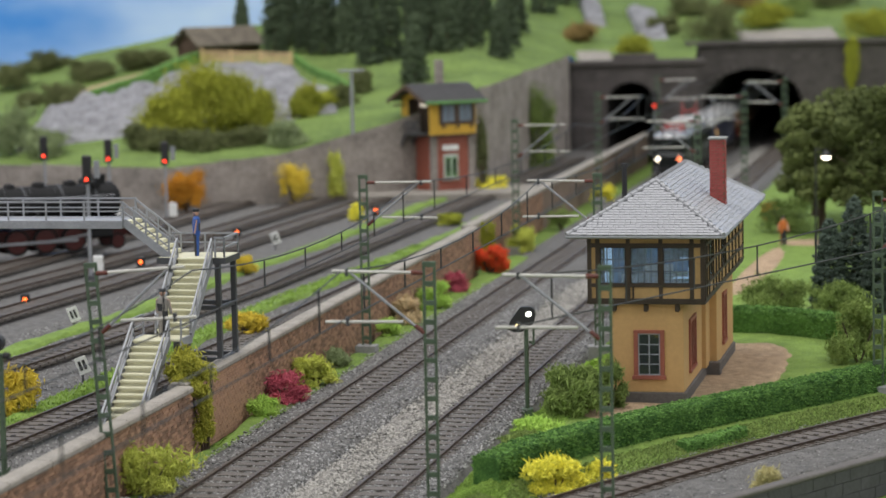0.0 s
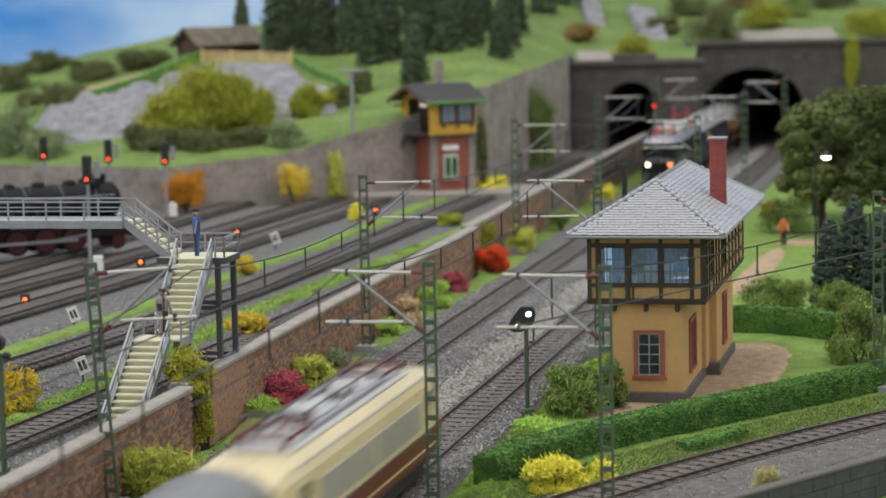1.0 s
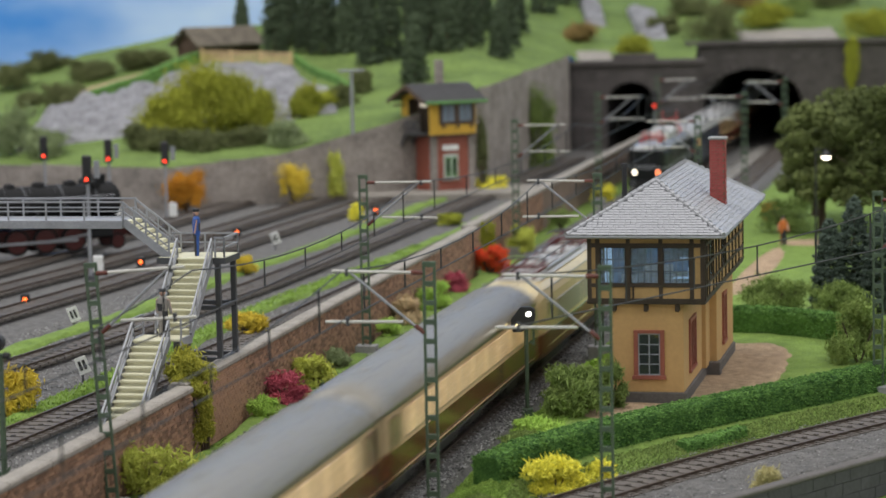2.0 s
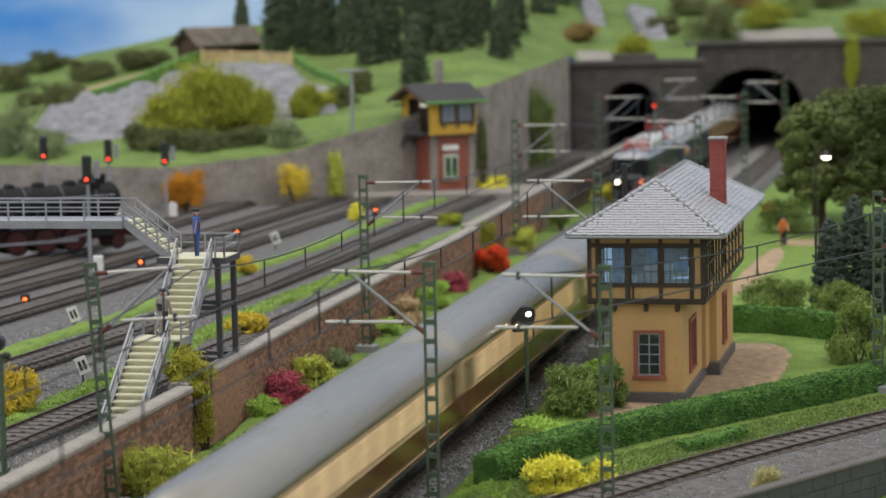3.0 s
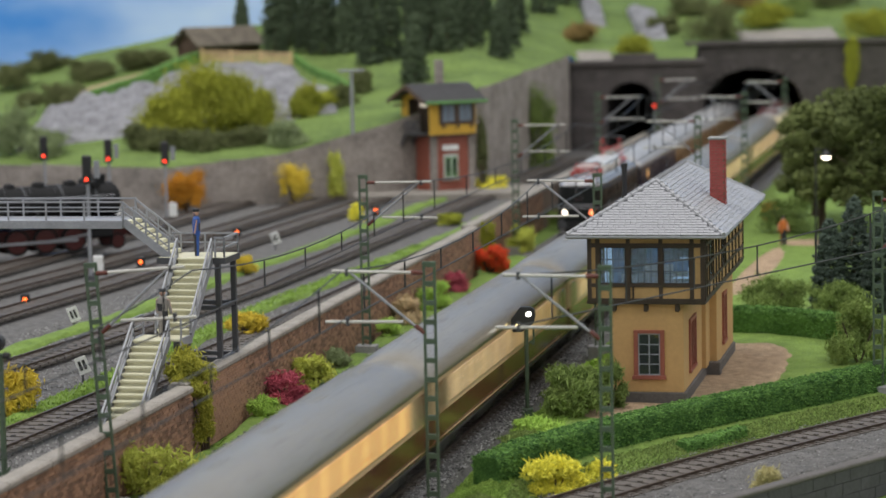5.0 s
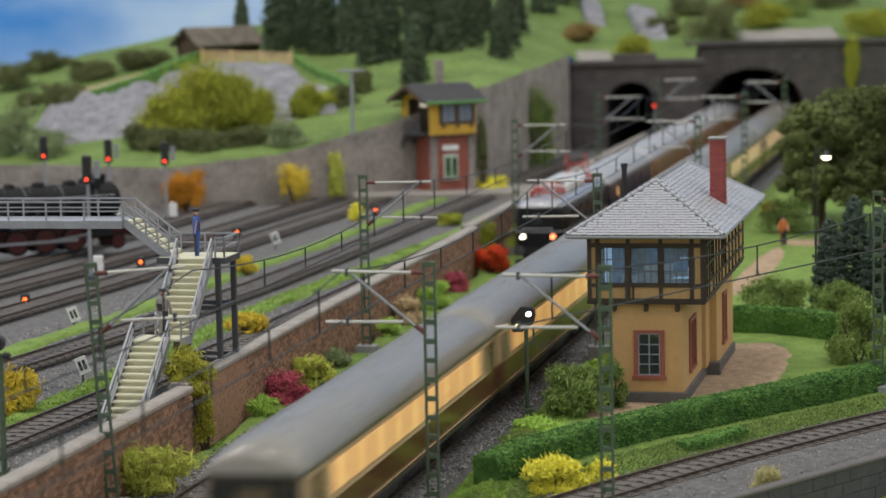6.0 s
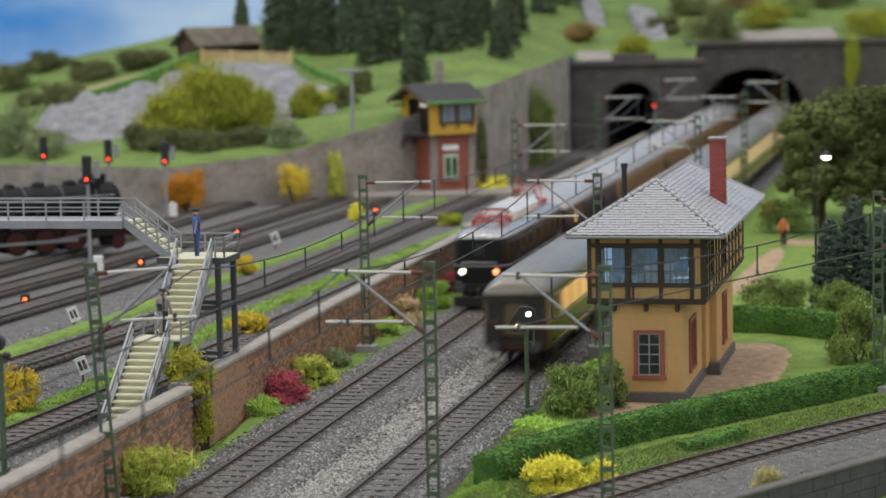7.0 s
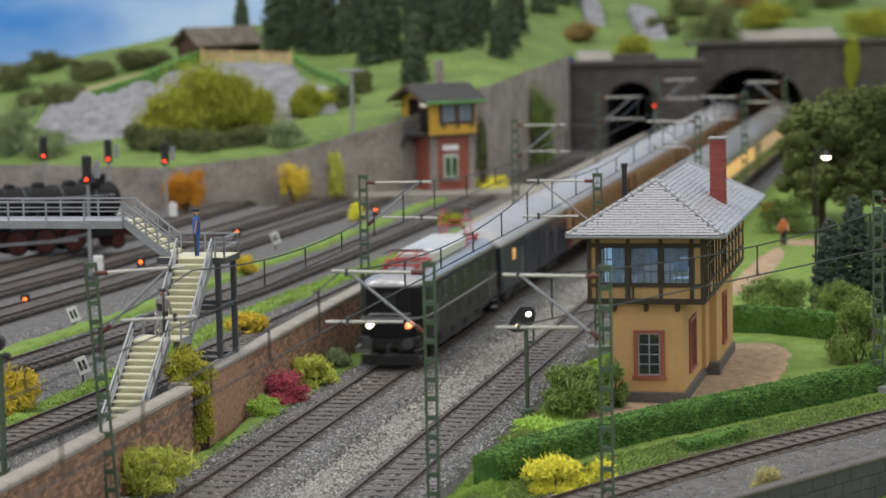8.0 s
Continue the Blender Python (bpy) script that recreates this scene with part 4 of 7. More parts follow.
# ---- footbridge ----
def footbridge():
    t = on_line("footbridge", -4.4, 76.5, 0.66, 0, "grey steel footbridge with cream stair treads over the yard", "footbridge")
    hw = 0.54

    def flight(y0, z0, y1, z1, n, axis="y", x0=0, width=hw):
        for i in range(n):
            k0, k1 = i / n, (i + 1) / n
            y, z = lerp(y0, y1, k0), lerp(z0, z1, k1)
            ye = lerp(y0, y1, k1)
            if axis == "y":
                b = [(x0 - width, x0 + width, y - 0.07, ye + 0.02, z - 0.07, z), (x0 - width, x0 + width, y + 0.03, y + 0.06, z - 0.21, z - 0.07)]
            else:
                lo, hi = min(y, ye) - 0.03, max(y, ye) + 0.03
                b = [(lo, hi, x0 - width, x0 + width, z - 0.13, z)]
            part("stair_tread", boxes(*b, bevel=0.012), CREAMSTEP, t)
        for sx in (-1, 1):
            bm = bmesh.new()
            o = x0 + sx * (width + 0.06)
            P = (lambda y, z: (o, y, z)) if axis == "y" else (lambda y, z: (y, o, z))
            beam(bm, P(y0, z0 - 0.02), P(y1, z1 - 0.02), 0.06, 0.26)
            part("stringer", bm, STEEL, t)
            bm = bmesh.new()
            beam(bm, P(y0, z0 + 0.63), P(y1, z1 + 0.63), 0.06, 0.06)
            part("handrail", bm, STEEL, t)
            bm = bmesh.new()
            beam(bm, P(y0, z0 + 0.33), P(y1, z1 + 0.33), 0.045, 0.045)
            part("mid_rail", bm, STEEL, t)
            m = 4
            for j in range(m + 1):
                k = j / m
                yy, zz = lerp(y0, y1, k), lerp(z0, z1, k)
                bm = bmesh.new()
                beam(bm, P(yy, zz - 0.1), P(yy, zz + 0.65), 0.055, 0.055)
                part("rail_post", bm, STEEL, t)

    def rail_run(p, q, m, h=0.65):
        p, q = Vector(p), Vector(q)
        for dz, w, nm in ((h, 0.06, "handrail"), (h * 0.52, 0.045, "mid_rail")):
            bm = bmesh.new()
            beam(bm, p + Vector((0, 0, dz)), q + Vector((0, 0, dz)), w, w)
            part(nm, bm, STEEL, t)
        for j in range(m + 1):
            a = p.lerp(q, j / m)
            bm = bmesh.new()
            beam(bm, a, a + Vector((0, 0, h + 0.03)), 0.055, 0.055)
            part("rail_post", bm, STEEL, t)
    zl, zp, zd = 2.54, 4.8, 6.0
    flight(-0.4, 0.0, 2.9, zl, 14)
    part("landing", boxes((-hw - 0.05, hw + 0.45, 2.9, 3.9, zl - 0.08, zl), bevel=0.015), CREAMSTEP, t)
    part("landing_frame", boxes((-hw - 0.1, -hw - 0.02, 2.85, 3.95, zl - 0.25, zl + 0.02), (hw + 0.42, hw + 0.5, 2.85, 3.95, zl - 0.25, zl + 0.02)), STEEL, t)
    rail_run((-hw - 0.06, 2.9, zl), (-hw - 0.06, 3.9, zl), 1)
    rail_run((hw + 0.46, 2.9, zl), (hw + 0.46, 3.9, zl), 1)
    flight(3.9, zl, 6.4, zp, 12, x0=0.42)
    part("platform", boxes((-0.85, 1.45, 6.4, 8.0, zp - 0.1, zp), bevel=0.015), CREAMSTEP, t)
    part("platform_frame", boxes((-0.9, 1.5, 6.35, 6.43, zp - 0.22, zp - 0.02), (-0.9, 1.5, 7.97, 8.05, zp - 0.22, zp - 0.02), (1.42, 1.5, 6.43, 7.97, zp - 0.22, zp - 0.02)), DARKSTEEL, t)
    rail_run((1.45, 6.4, zp), (1.45, 8.0, zp), 1)
    rail_run((-0.85, 8.0, zp), (1.45, 8.0, zp), 2)
    rail_run((1.14, 6.4, zp), (1.45, 6.4, zp), 1)
    # flight to the deck and the deck across the yard
    flight(-0.5, zp, -2.08, zd, 7, "x", 7.15, 0.6)
    part("deck", boxes((-40, -2.08, 6.5, 7.8, zd - 0.08, zd), bevel=0.015), STEEL, t)
    part("deck_girder", boxes((-40, -2.08, 6.38, 6.5, zd - 0.25, zd + 0.03), bevel=0.015), STEEL, t)
    part("deck_girder", boxes((-40, -2.08, 7.8, 7.92, zd - 0.25, zd + 0.03), bevel=0.015), STEEL, t)
    rail_run((-40, 6.44, zd), (-2.08, 6.44, zd), 28)
    rail_run((-40, 7.86, zd), (-2.08, 7.86, zd), 28)
    # legs
    for x, y, z in ((1.2, 6.45, zp), (1.3, 7.9, zp), (-0.8, 7.9, zp), (-0.6, 3.5, zl), (0.7, 3.7, zl)):
        part("leg", boxes((x - 0.09, x + 0.09, y - 0.09, y + 0.09, 0, z - 0.08), bevel=0.015), DARKSTEEL, t)
    for z in (1.35, 3.1):
        bm = boxes((-0.8, 1.3, 7.85, 7.95, z - 0.07, z + 0.07), (0.1, 1.2, 6.4, 6.5, z - 0.07, z + 0.07))
        beam(bm, (1.2, 6.45, z), (1.3, 7.9, z), 0.1, 0.14)
        part("cross_tie", bm, DARKSTEEL, t)
    part("leg", boxes((0.0, 0.16, 6.38, 6.54, 0, zp - 0.1), bevel=0.015), DARKSTEEL, t)
    for x in (-16, -34):
        part("leg", boxes((x - 0.12, x + 0.12, 6.6, 6.85, 0, zd - 0.2)), DARKSTEEL, t)
        part("leg", boxes((x - 0.12, x + 0.12, 7.45, 7.7, 0, zd - 0.2)), DARKSTEEL, t)
    return t


footbridge()


def figure(o, s, z, rz, coat, legs, label):
    """A small painted model figure: one plain mesh."""
    bm = bmesh.new()
    cm, lm = [], []
    for x in (-0.09, 0.09):
        tube(bm, (x, 0, 0), (x * 0.9, 0, 0.72), 0.075, 7, 0.095)
    n1 = len(bm.faces)
    rings = []
    for z0, w, d in ((0.66, 0.17, 0.12), (0.85, 0.18, 0.13), (1.1, 0.22, 0.14), (1.26, 0.2, 0.12), (1.33, 0.08, 0.08)):
        rings.append([(w * math.cos(a), d * math.sin(a), z0) for a in np.linspace(0, 6.283, 11)[:-1]])
    loft(bm, rings)
    for sx in (-1, 1):
        tube(bm, (sx * 0.21, 0, 1.22), (sx * 0.27, -0.08, 0.78), 0.055, 6)
    n2 = len(bm.faces)
    ball(bm, (0, 0, 1.44), 0.105, 2)
    n3 = len(bm.faces)
    tube(bm, (0, 0, 1.48), (0, 0, 1.57), 0.11, 9, 0.12)
    x, y = rail(o, s)
    ob = part("model_figure", bm, coat, None)
    me = ob.data
    for m in (legs, FIGSKIN):
        me.materials.append(m)
    for i, p in enumerate(me.polygons):
        p.material_index = 1 if i < n1 else 0 if i < n2 else 2 if i < n3 else 1
    ob.matrix_basis = pose(x * S, y * S, z * S, 0, 0, TURN + rz)
    return tagged(ob, label, "figurine")


FIGSKIN = mat("figure_face", (0.55, 0.33, 0.24), 0.6, 0.1, 4, 0)
FIGBLUE = mat("figure_blue", (0.03, 0.09, 0.33), 0.6, 0.15, 4, 0.1)
FIGDARK = mat("figure_dark", (0.035, 0.035, 0.04), 0.6, 0.15, 4, 0.1)
FIGGREY = mat("figure_grey", (0.27, 0.25, 0.23), 0.7, 0.15, 4, 0.1)
FIGORANGE = mat("figure_orange", (0.55, 0.16, 0.04), 0.7, 0.15, 4, 0.1)
figure(-4.05, 83.4, 5.46, -75, FIGBLUE, FIGDARK, "small plastic figure in blue uniform on the footbridge platform")
figure(-4.15, 79.9, 3.2, 165, FIGGREY, FIGDARK, "small plastic figure in grey coat on the stair landing")


# ---- overhead line ----
def mast(name, o, s, z, h, arm, rz=0, label="green lattice overhead line mast with silver cantilever arms", lean=0.0):
    """arm: signed reach of the cantilevers over the track."""
    t = on_line(name, o, s, z, rz, label, "mast", "overhead line masts")
    t.matrix_basis = t.matrix_basis @ pose(0, 0, 0, 0, lean, 0)
    part("footing", boxes((-0.42, 0.42, -0.3, 0.3, -0.3, 0.42), bevel=0.03), CONCRETE, t)
    for x in (-0.15, 0.15):
        bm = boxes((x - 0.035, x + 0.035, -0.05, 0.05, 0.35, h), bevel=0.006)
        part("upright", bm, MASTGREEN, t)
    k = int((h - 0.6) / 0.5)
    for i in range(k):
        zz = 0.7 + i * (h - 0.75) / (k - 1)
        part("batten", boxes((-0.12, 0.12, -0.055, 0.055, zz - 0.07, zz + 0.07)), MASTGREEN, t)
    part("cap", boxes((-0.19, 0.19, -0.06, 0.06, h - 0.1, h + 0.03), bevel=0.01), MASTGREEN, t)
    if arm:
        g = 1 if arm > 0 else -1
        za, zb = h - 0.28, h - 1.65
        part("insulator", tubes(((0.16 * g, 0, za), (0.5 * g, 0, za), 0.07), ((0.16 * g, 0, h - 1.95), (0.42 * g, 0, h - 1.75), 0.07), n=8), MAROON, t)
        part("top_tube", tubes(((0.45 * g, 0, za), (arm, 0, za + 0.03), 0.045), n=8), ARMWHITE, t)
        part("diagonal", tubes(((0.4 * g, 0, h - 1.78), (arm * 0.82, 0, za), 0.04), n=8), STEEL, t)
        part("steady_arm", tubes(((0.75 * g, 0, zb), (arm * 1.08, 0, zb - 0.02), 0.045), n=8), ARMWHITE, t)
        part("clamp", tubes(((arm * 0.85, 0, zb - 0.12), (arm * 0.85, 0, zb + 0.12), 0.06), ((arm * 0.85, 0, za - 0.1), (arm * 0.85, 0, za + 0.1), 0.06)), DARKSTEEL, t)
    return t


MH = 7.15
for o, s, lean in ((-2.16, 69.0, -3.7), (-2.25, 99.5, 0), (-2.95, 136.0, 0), (-2.95, 165.0, 0), (-2.3, 189.5, 0)):
    mast("catenary_mast", o, s, -0.3, MH, 2.75, lean=lean)
for o, s in ((7.0, 69.5), (7.0, 100.0), (6.5, 138.5), (6.5, 164.0), (7.4, 184.0)):
    mast("catenary_mast", o, s, -0.3, MH, -2.75)
mast("catenary_mast", 12.1, 68.0, -0.3, MH + 0.1, -2.75)
mast("catenary_mast", 18.2, 90.5, -0.2, MH, 0.9)


def catenary(o, rows, za, zb, sag=0.75, n=6, label="dark overhead contact line with droppers"):
    t = thing("contact_line", 0, 0, 0, 0, label, "wire", "overhead lines")
    for i, ((oa, sa), (ob, sb)) in enumerate(zip(rows, rows[1:])):
        def P(k, z):
            return (*rail(lerp(oa, ob, k), lerp(sa, sb, k)), z)
        bm = bmesh.new()
        pts = [P(k, za - sag * 4 * k * (1 - k)) for k in np.linspace(0, 1, 13)]
        loft(bm, [[(p[0] + 0.024 * math.cos(a), p[1], p[2] + 0.024 * math.sin(a)) for a in np.linspace(0, 6.283, 6)[:-1]] for p in pts])
        part("messenger_wire", bm, WIRE, t)
        part("contact_wire", tubes((P(0, zb), P(1, zb), 0.024), n=5), WIRE, t)
        for j in range(n):
            k = (j + 0.5) / n
            part("dropper", tubes((P(k, zb), P(k, za - sag * 4 * k * (1 - k)), 0.028), n=5), WIRE, t)


ZA, ZB = MH - 0.55, MH - 1.95
catenary(0, [(0.2 * (-1) ** i, s) for i, s in enumerate((9, 39.5, 69.5, 100, 137, 166, 190, 215))], ZA, ZB)
catenary(0, [(4.6 - 0.1 * (-1) ** i, s) for i, s in enumerate((9, 39.5, 69.5, 100, 137, 166, 190, 215))], ZA, ZB)
catenary(0, [(9.6, 68), (18.9, 88.5), (30, 112)], ZA + 0.1, ZB + 0.1, 0.5, 6)


# ---- signals, lamps and boards ----
def colour_signal(x, y, z, h, lit, label, head=(0.46, 1.35), ladder=False):
    t = thing("colour_light_signal", x, y, z, 0, label, "signal", "colour light signals")
    part("post", boxes((-0.07, 0.07, -0.05, 0.05, 0, h)), STEEL, t)
    part("base", boxes((-0.25, 0.25, -0.25, 0.25, -0.1, 0.25), bevel=0.03), DARKSTEEL, t)
    w, hh = head
    part("head", boxes((-w / 2, w / 2, -0.25, -0.05, h - hh + 0.2, h + 0.2), bevel=0.08), BLACK, t)
    bm = bmesh.new()
    ball(bm, (-0.02, -0.27, h - hh + 0.42), 0.08, 2, (1, 0.5, 1))
    part("lens", bm, lit, t, "glowing lens")
    part("hood", tubes(((-0.02, -0.25, h - hh + 0.6), (-0.02, -0.42, h - hh + 0.58), 0.1), n=8), BLACK, t)
    if ladder:
        part("relay_box", boxes((0.15, 0.6, -0.2, 0.1, 0.35, 1.15), bevel=0.03), BOARDWHITE, t)
        part("cage", boxes((0.3, 0.55, 0, 0.2, h - 0.9, h - 0.1)), STEEL, t)


colour_signal(-22.85, 150, 0.66, 4.95, LAMPRED, "black colour light signal on a grey post showing red")
colour_signal(-19.15, 150, 0.66, 4.7, LAMPRED, "black colour light signal on a grey post showing red", ladder=True)
colour_signal(-15.9, 150, 0.66, 4.5, LAMPRED, "black colour light signal on a grey post showing red", ladder=True)
colour_signal(-16.6, 122, 0.66, 5.7, LAMPRED, "black colour light signal on a lattice post showing red", ladder=True)


def yard_signal():
    t = on_line("yard_signal", -4.6, 67, 0.66, 0, "black round signal head on a green post in the yard", "signal")
    part("post", tubes(((0, 0, 0), (0, 0, 3.9), 0.09), n=8), MASTGREEN, t)
    part("base", boxes((-0.25, 0.25, -0.2, 0.2, -0.05, 0.2), bevel=0.02), MASTGREEN, t)
    bm = bmesh.new()
    for g in (-1, 1):
        beam(bm, (-0.22 * g, -0.1, 0.1), (0.22 * g, -0.1, 0.75), 0.05, 0.05)
    part("brace", bm, MASTGREEN, t)
    bm = bmesh.new()
    tube(bm, (-0.1, -0.16, 4.2), (-0.1, 0.1, 4.2), 0.24, 16)
    part("head", bm, BLACK, t, "round black signal head")
    part("side_lamp", tubes(((0.16, -0.12, 3.86), (0.32, -0.12, 3.86), 0.1), n=10), BLACK, t)
    bm = bmesh.new()
    ball(bm, (-0.24, -0.18, 4.24), 0.06, 2, (1, 0.5, 1))
    part("lens", bm, LAMPRED, t, "dim red lens")


yard_signal()


def dwarf_signal(x, y, z, lit):
    t = thing("dwarf_signal", x, y, z, 0, "small black ground signal with one orange-red light", "signal", "ground signals")
    part("body", boxes((-0.2, 0.2, -0.1, 0.15, 0, 0.62), bevel=0.06), BLACK, t)
    bm = bmesh.new()
    ball(bm, (0, -0.11, 0.36), 0.09, 2, (1, 0.5, 1))
    part("lens", bm, lit, t)


def main_signal():
    t = on_line("distant_signal", 6.55, 86.6, -0.3, 8, "green post with slanted black two-lamp signal head, lights on", "signal")
    part("post", tubes(((0, 0, 0), (0.0, 0, 3.1), 0.075), n=8), MASTGREEN, t)
    part("base", boxes((-0.2, 0.2, -0.2, 0.2, -0.1, 0.2), bevel=0.02), MASTGREEN, t)
    bm = bmesh.new()
    out = [(-0.62, 2.95), (-0.42, 2.85), (-0.15, 2.85), (0.27, 3.15), (0.33, 3.4), (0.3, 3.62), (0.15, 3.7), (-0.18, 3.7), (-0.52, 3.25)]
    loft(bm, [[(x, -0.2, z) for x, z in out], [(x, 0.08, z) for x, z in out]])
    part("head", bm, BLACK, t, "black slanted signal head")
    for x, z in ((0.1, 3.46), (-0.26, 3.06)):
        bm = bmesh.new()
        tube(bm, (x, -0.19, z), (x, -0.23, z), 0.09, 14)
        part("lens", bm, LAMPWHITE if x > 0 else LAMPAMBER, t, "glowing white lens" if x > 0 else "glowing yellow lens")
    part("bracket", tubes(((0.1, 0, 2.5), (0.25, 0, 2.4), 0.04), ((0.25, 0, 2.4), (0.25, 0, 3.0), 0.04)), MASTGREEN, t)


main_signal()


def board(o, s, z, rz, w, h, label, tilt=-20):
    t = on_line("track_board", o, s, z, rz, label, "sign", "track boards")
    part("stake", boxes((-0.04, 0.04, 0, 0.05, -0.02, 0.55)), DARKSTEEL, t)
    m = Matrix.Translation((0, 0, 0.62)) @ Matrix.Rotation(radians(tilt), 4, "Y")
    bm = boxes((-w / 2, w / 2, -0.03, 0.0, -h / 2, h / 2), bevel=0.01)
    bmesh.ops.transform(bm, matrix=m, verts=bm.verts)
    plate = part("plate", bm, BOARDWHITE, t)
    for i in range(2):
        bm = boxes((-w * 0.32 + i * w * 0.36, -w * 0.08 + i * w * 0.36, -0.036, -0.03, -h * 0.28, h * 0.28))
        bmesh.ops.transform(bm, matrix=m, verts=bm.verts)
        part("mark", bm, BLACK, plate)


board(-14.4, 99.3, 0.66, 20, 0.42, 0.62, "white board with dark marks in the ballast")
board(-9.2, 86.0, 0.66, 20, 0.42, 0.62, "white board with dark marks in the ballast")
board(-14.3, 129.0, 0.66, 20, 0.42, 0.62, "white board with dark marks in the ballast")


# ---- rolling stock ----
FORM[0], FORM[2] = 0.905, 0.905

def wheelset(t, y, r, material, under=True):
    bm = bmesh.new()
    for x in (-0.72, 0.72):
        tube(bm, (x - 0.06, y, r), (x + 0.06, y, r), r, 18)
        tube(bm, (x - 0.09, y, r), (x + 0.09, y, r), r * 0.25, 8)
    tube(bm, (-0.7, y, r), (0.7, y, r), 0.09, 8)
    part("wheelset", bm, material, t)


def shell(bm, prof, ys):
    """Loft of a half profile (x, z), mirrored; ys: rows of (y, width factor, height drop)."""
    full = prof + [(-x, z) for x, z in reversed(prof)]
    zmin = min(z for _, z in prof)
    loft(bm, [[(x * f, y, zmin + (z - zmin) * g) for x, z in full] for y, f, g in ys])


def bogie(t, y, L=3.4, r=0.48):
    b = part("bogie", boxes((-1.05, -0.92, y - L / 2, y + L / 2, 0.35, 0.75), (0.92, 1.05, y - L / 2, y + L / 2, 0.35, 0.75), (-0.92, 0.92, y - 0.3, y + 0.3, 0.4, 0.85), (0.9, 1.15, y - 1.45, y - 1.05, 0.25, 0.7), (0.9, 1.15, y + 1.05, y + 1.45, 0.25, 0.7), bevel=0.03), UNDER, t)
    for dy in (-1.25, 1.25):
        wheelset(b, y + dy, r, UNDER)


def buffers(t, y, g):
    for x in (-0.87, 0.87):
        bm = bmesh.new()
        tube(bm, (x, y, 1.05), (x, y + g * 0.45, 1.05), 0.1, 10)
        tube(bm, (x, y + g * 0.45, 1.05), (x, y + g * 0.52, 1.05), 0.23, 14)
        part("buffer", bm, DARKSTEEL, t)


def coach(name, L, upper, lower, pane, label, roof=None, baggage=False, group="coaches of the express train"):
    t = thing(name, 0, 0, 0, 0, label, "railway coach", group)
    roof = roof or ROOFGREY
    e = 0.15
    bm = bmesh.new()
    shell(bm, [(1.36, 0.92), (1.43, 1.25), (1.45, 1.98)], [(e, 0.93, 1), (0.5 + e, 1, 1), (L - 0.5 - e, 1, 1), (L - e, 0.93, 1)])
    part("lower_body", bm, lower, t)
    bm = bmesh.new()
    shell(bm, [(1.45, 1.985), (1.44, 2.6), (1.40, 3.12)], [(e, 0.93, 1), (0.5 + e, 1, 1), (L - 0.5 - e, 1, 1), (L - e, 0.93, 1)])
    part("upper_body", bm, upper, t)
    bm = bmesh.new()
    shell(bm, [(1.43, 3.125), (1.40, 3.3), (1.22, 3.58), (0.92, 3.82), (0.5, 3.98), (0.12, 4.04)],
          [(0.02, 0.93, 0.45), (0.25, 0.96, 0.72), (0.7, 0.99, 0.9), (1.6, 1, 1), (L - 1.6, 1, 1), (L - 0.7, 0.99, 0.9), (L - 0.25, 0.96, 0.72), (L - 0.02, 0.93, 0.45)])
    part("roof", bm, roof, t, smooth=True)
    for x in (-1.455, 1.435):
        if not baggage:
            part("waist_line", boxes((x, x + 0.02, 0.6, L - 0.6, 1.95, 2.02)), FENCEWOOD, t)
            part("skirt_line", boxes((x, x + 0.018, 0.6, L - 0.6, 1.12, 1.16)), FENCEWOOD, t)
        part("solebar", boxes((x, x + 0.02, 0.6, L - 0.6, 0.93, 1.0)), UNDER, t)
    if baggage:
        for y in (5.5, 9.0):
            for x in (-1.47, 1.42):
                part("sliding_door", boxes((x, x + 0.05, y, y + 1.9, 1.0, 3.0), bevel=0.02), lower, t)
        for y in (2.5, 12.0):
            for x in (-1.46, 1.425):
                part("window_pane", boxes((x, x + 0.035, y, y + 0.5, 2.25, 2.8)), LITPANE if y < 3 else DARKPANE, t, "dim orange lit window" if y < 3 else "")
        for y in (4.6, 11.2, 13.6):
            for x in (-1.46, 1.425):
                part("grab_rail", boxes((x - 0.02, x + 0.055, y, y + 0.05, 1.3, 2.7)), STEEL, t)
    else:
        n = int((L - 5) / 1.95)
        for i in range(n):
            y = 2.6 + i * (L - 5.2) / n
            for x in (-1.465, 1.43):
                part("window_pane", boxes((x, x + 0.035, y + 0.08, y + 1.78, 2.12, 2.98), bevel=0.015), pane, t)
        for y in (0.85, L - 1.6):
            for x in (-1.46, 1.425):
                d = part("door", boxes((x, x + 0.035, y, y + 0.75, 1.02, 3.0), bevel=0.01), lower, t)
                part("door_pane", boxes((x - 0.004, x + 0.039, y + 0.15, y + 0.6, 2.1, 2.85)), DARKPANE, d)
    for y, g in ((e, -1), (L - e, 1)):
        def across(d0, d1):
            return sorted((y + g * d0, y + g * d1))
        for xa, xb in ((-1.3, -0.66), (0.66, 1.3)):
            part("end_panel", boxes((xa, xb, *across(0, 0.018), 1.0, 1.95)), ENDSHADEDLOW, t)
            part("end_panel", boxes((xa, xb, *across(0, 0.018), 1.97, 3.1)), NAVY if baggage else ENDSHADED, t)
            part("end_pane", boxes((xa + 0.14, xb - 0.14, *across(0, 0.03), 2.15, 2.85), bevel=0.01), DARKPANE, t)
        part("end_panel", boxes((-0.66, 0.66, *across(0, 0.018), 1.0, 1.55)), ENDSHADEDLOW, t)
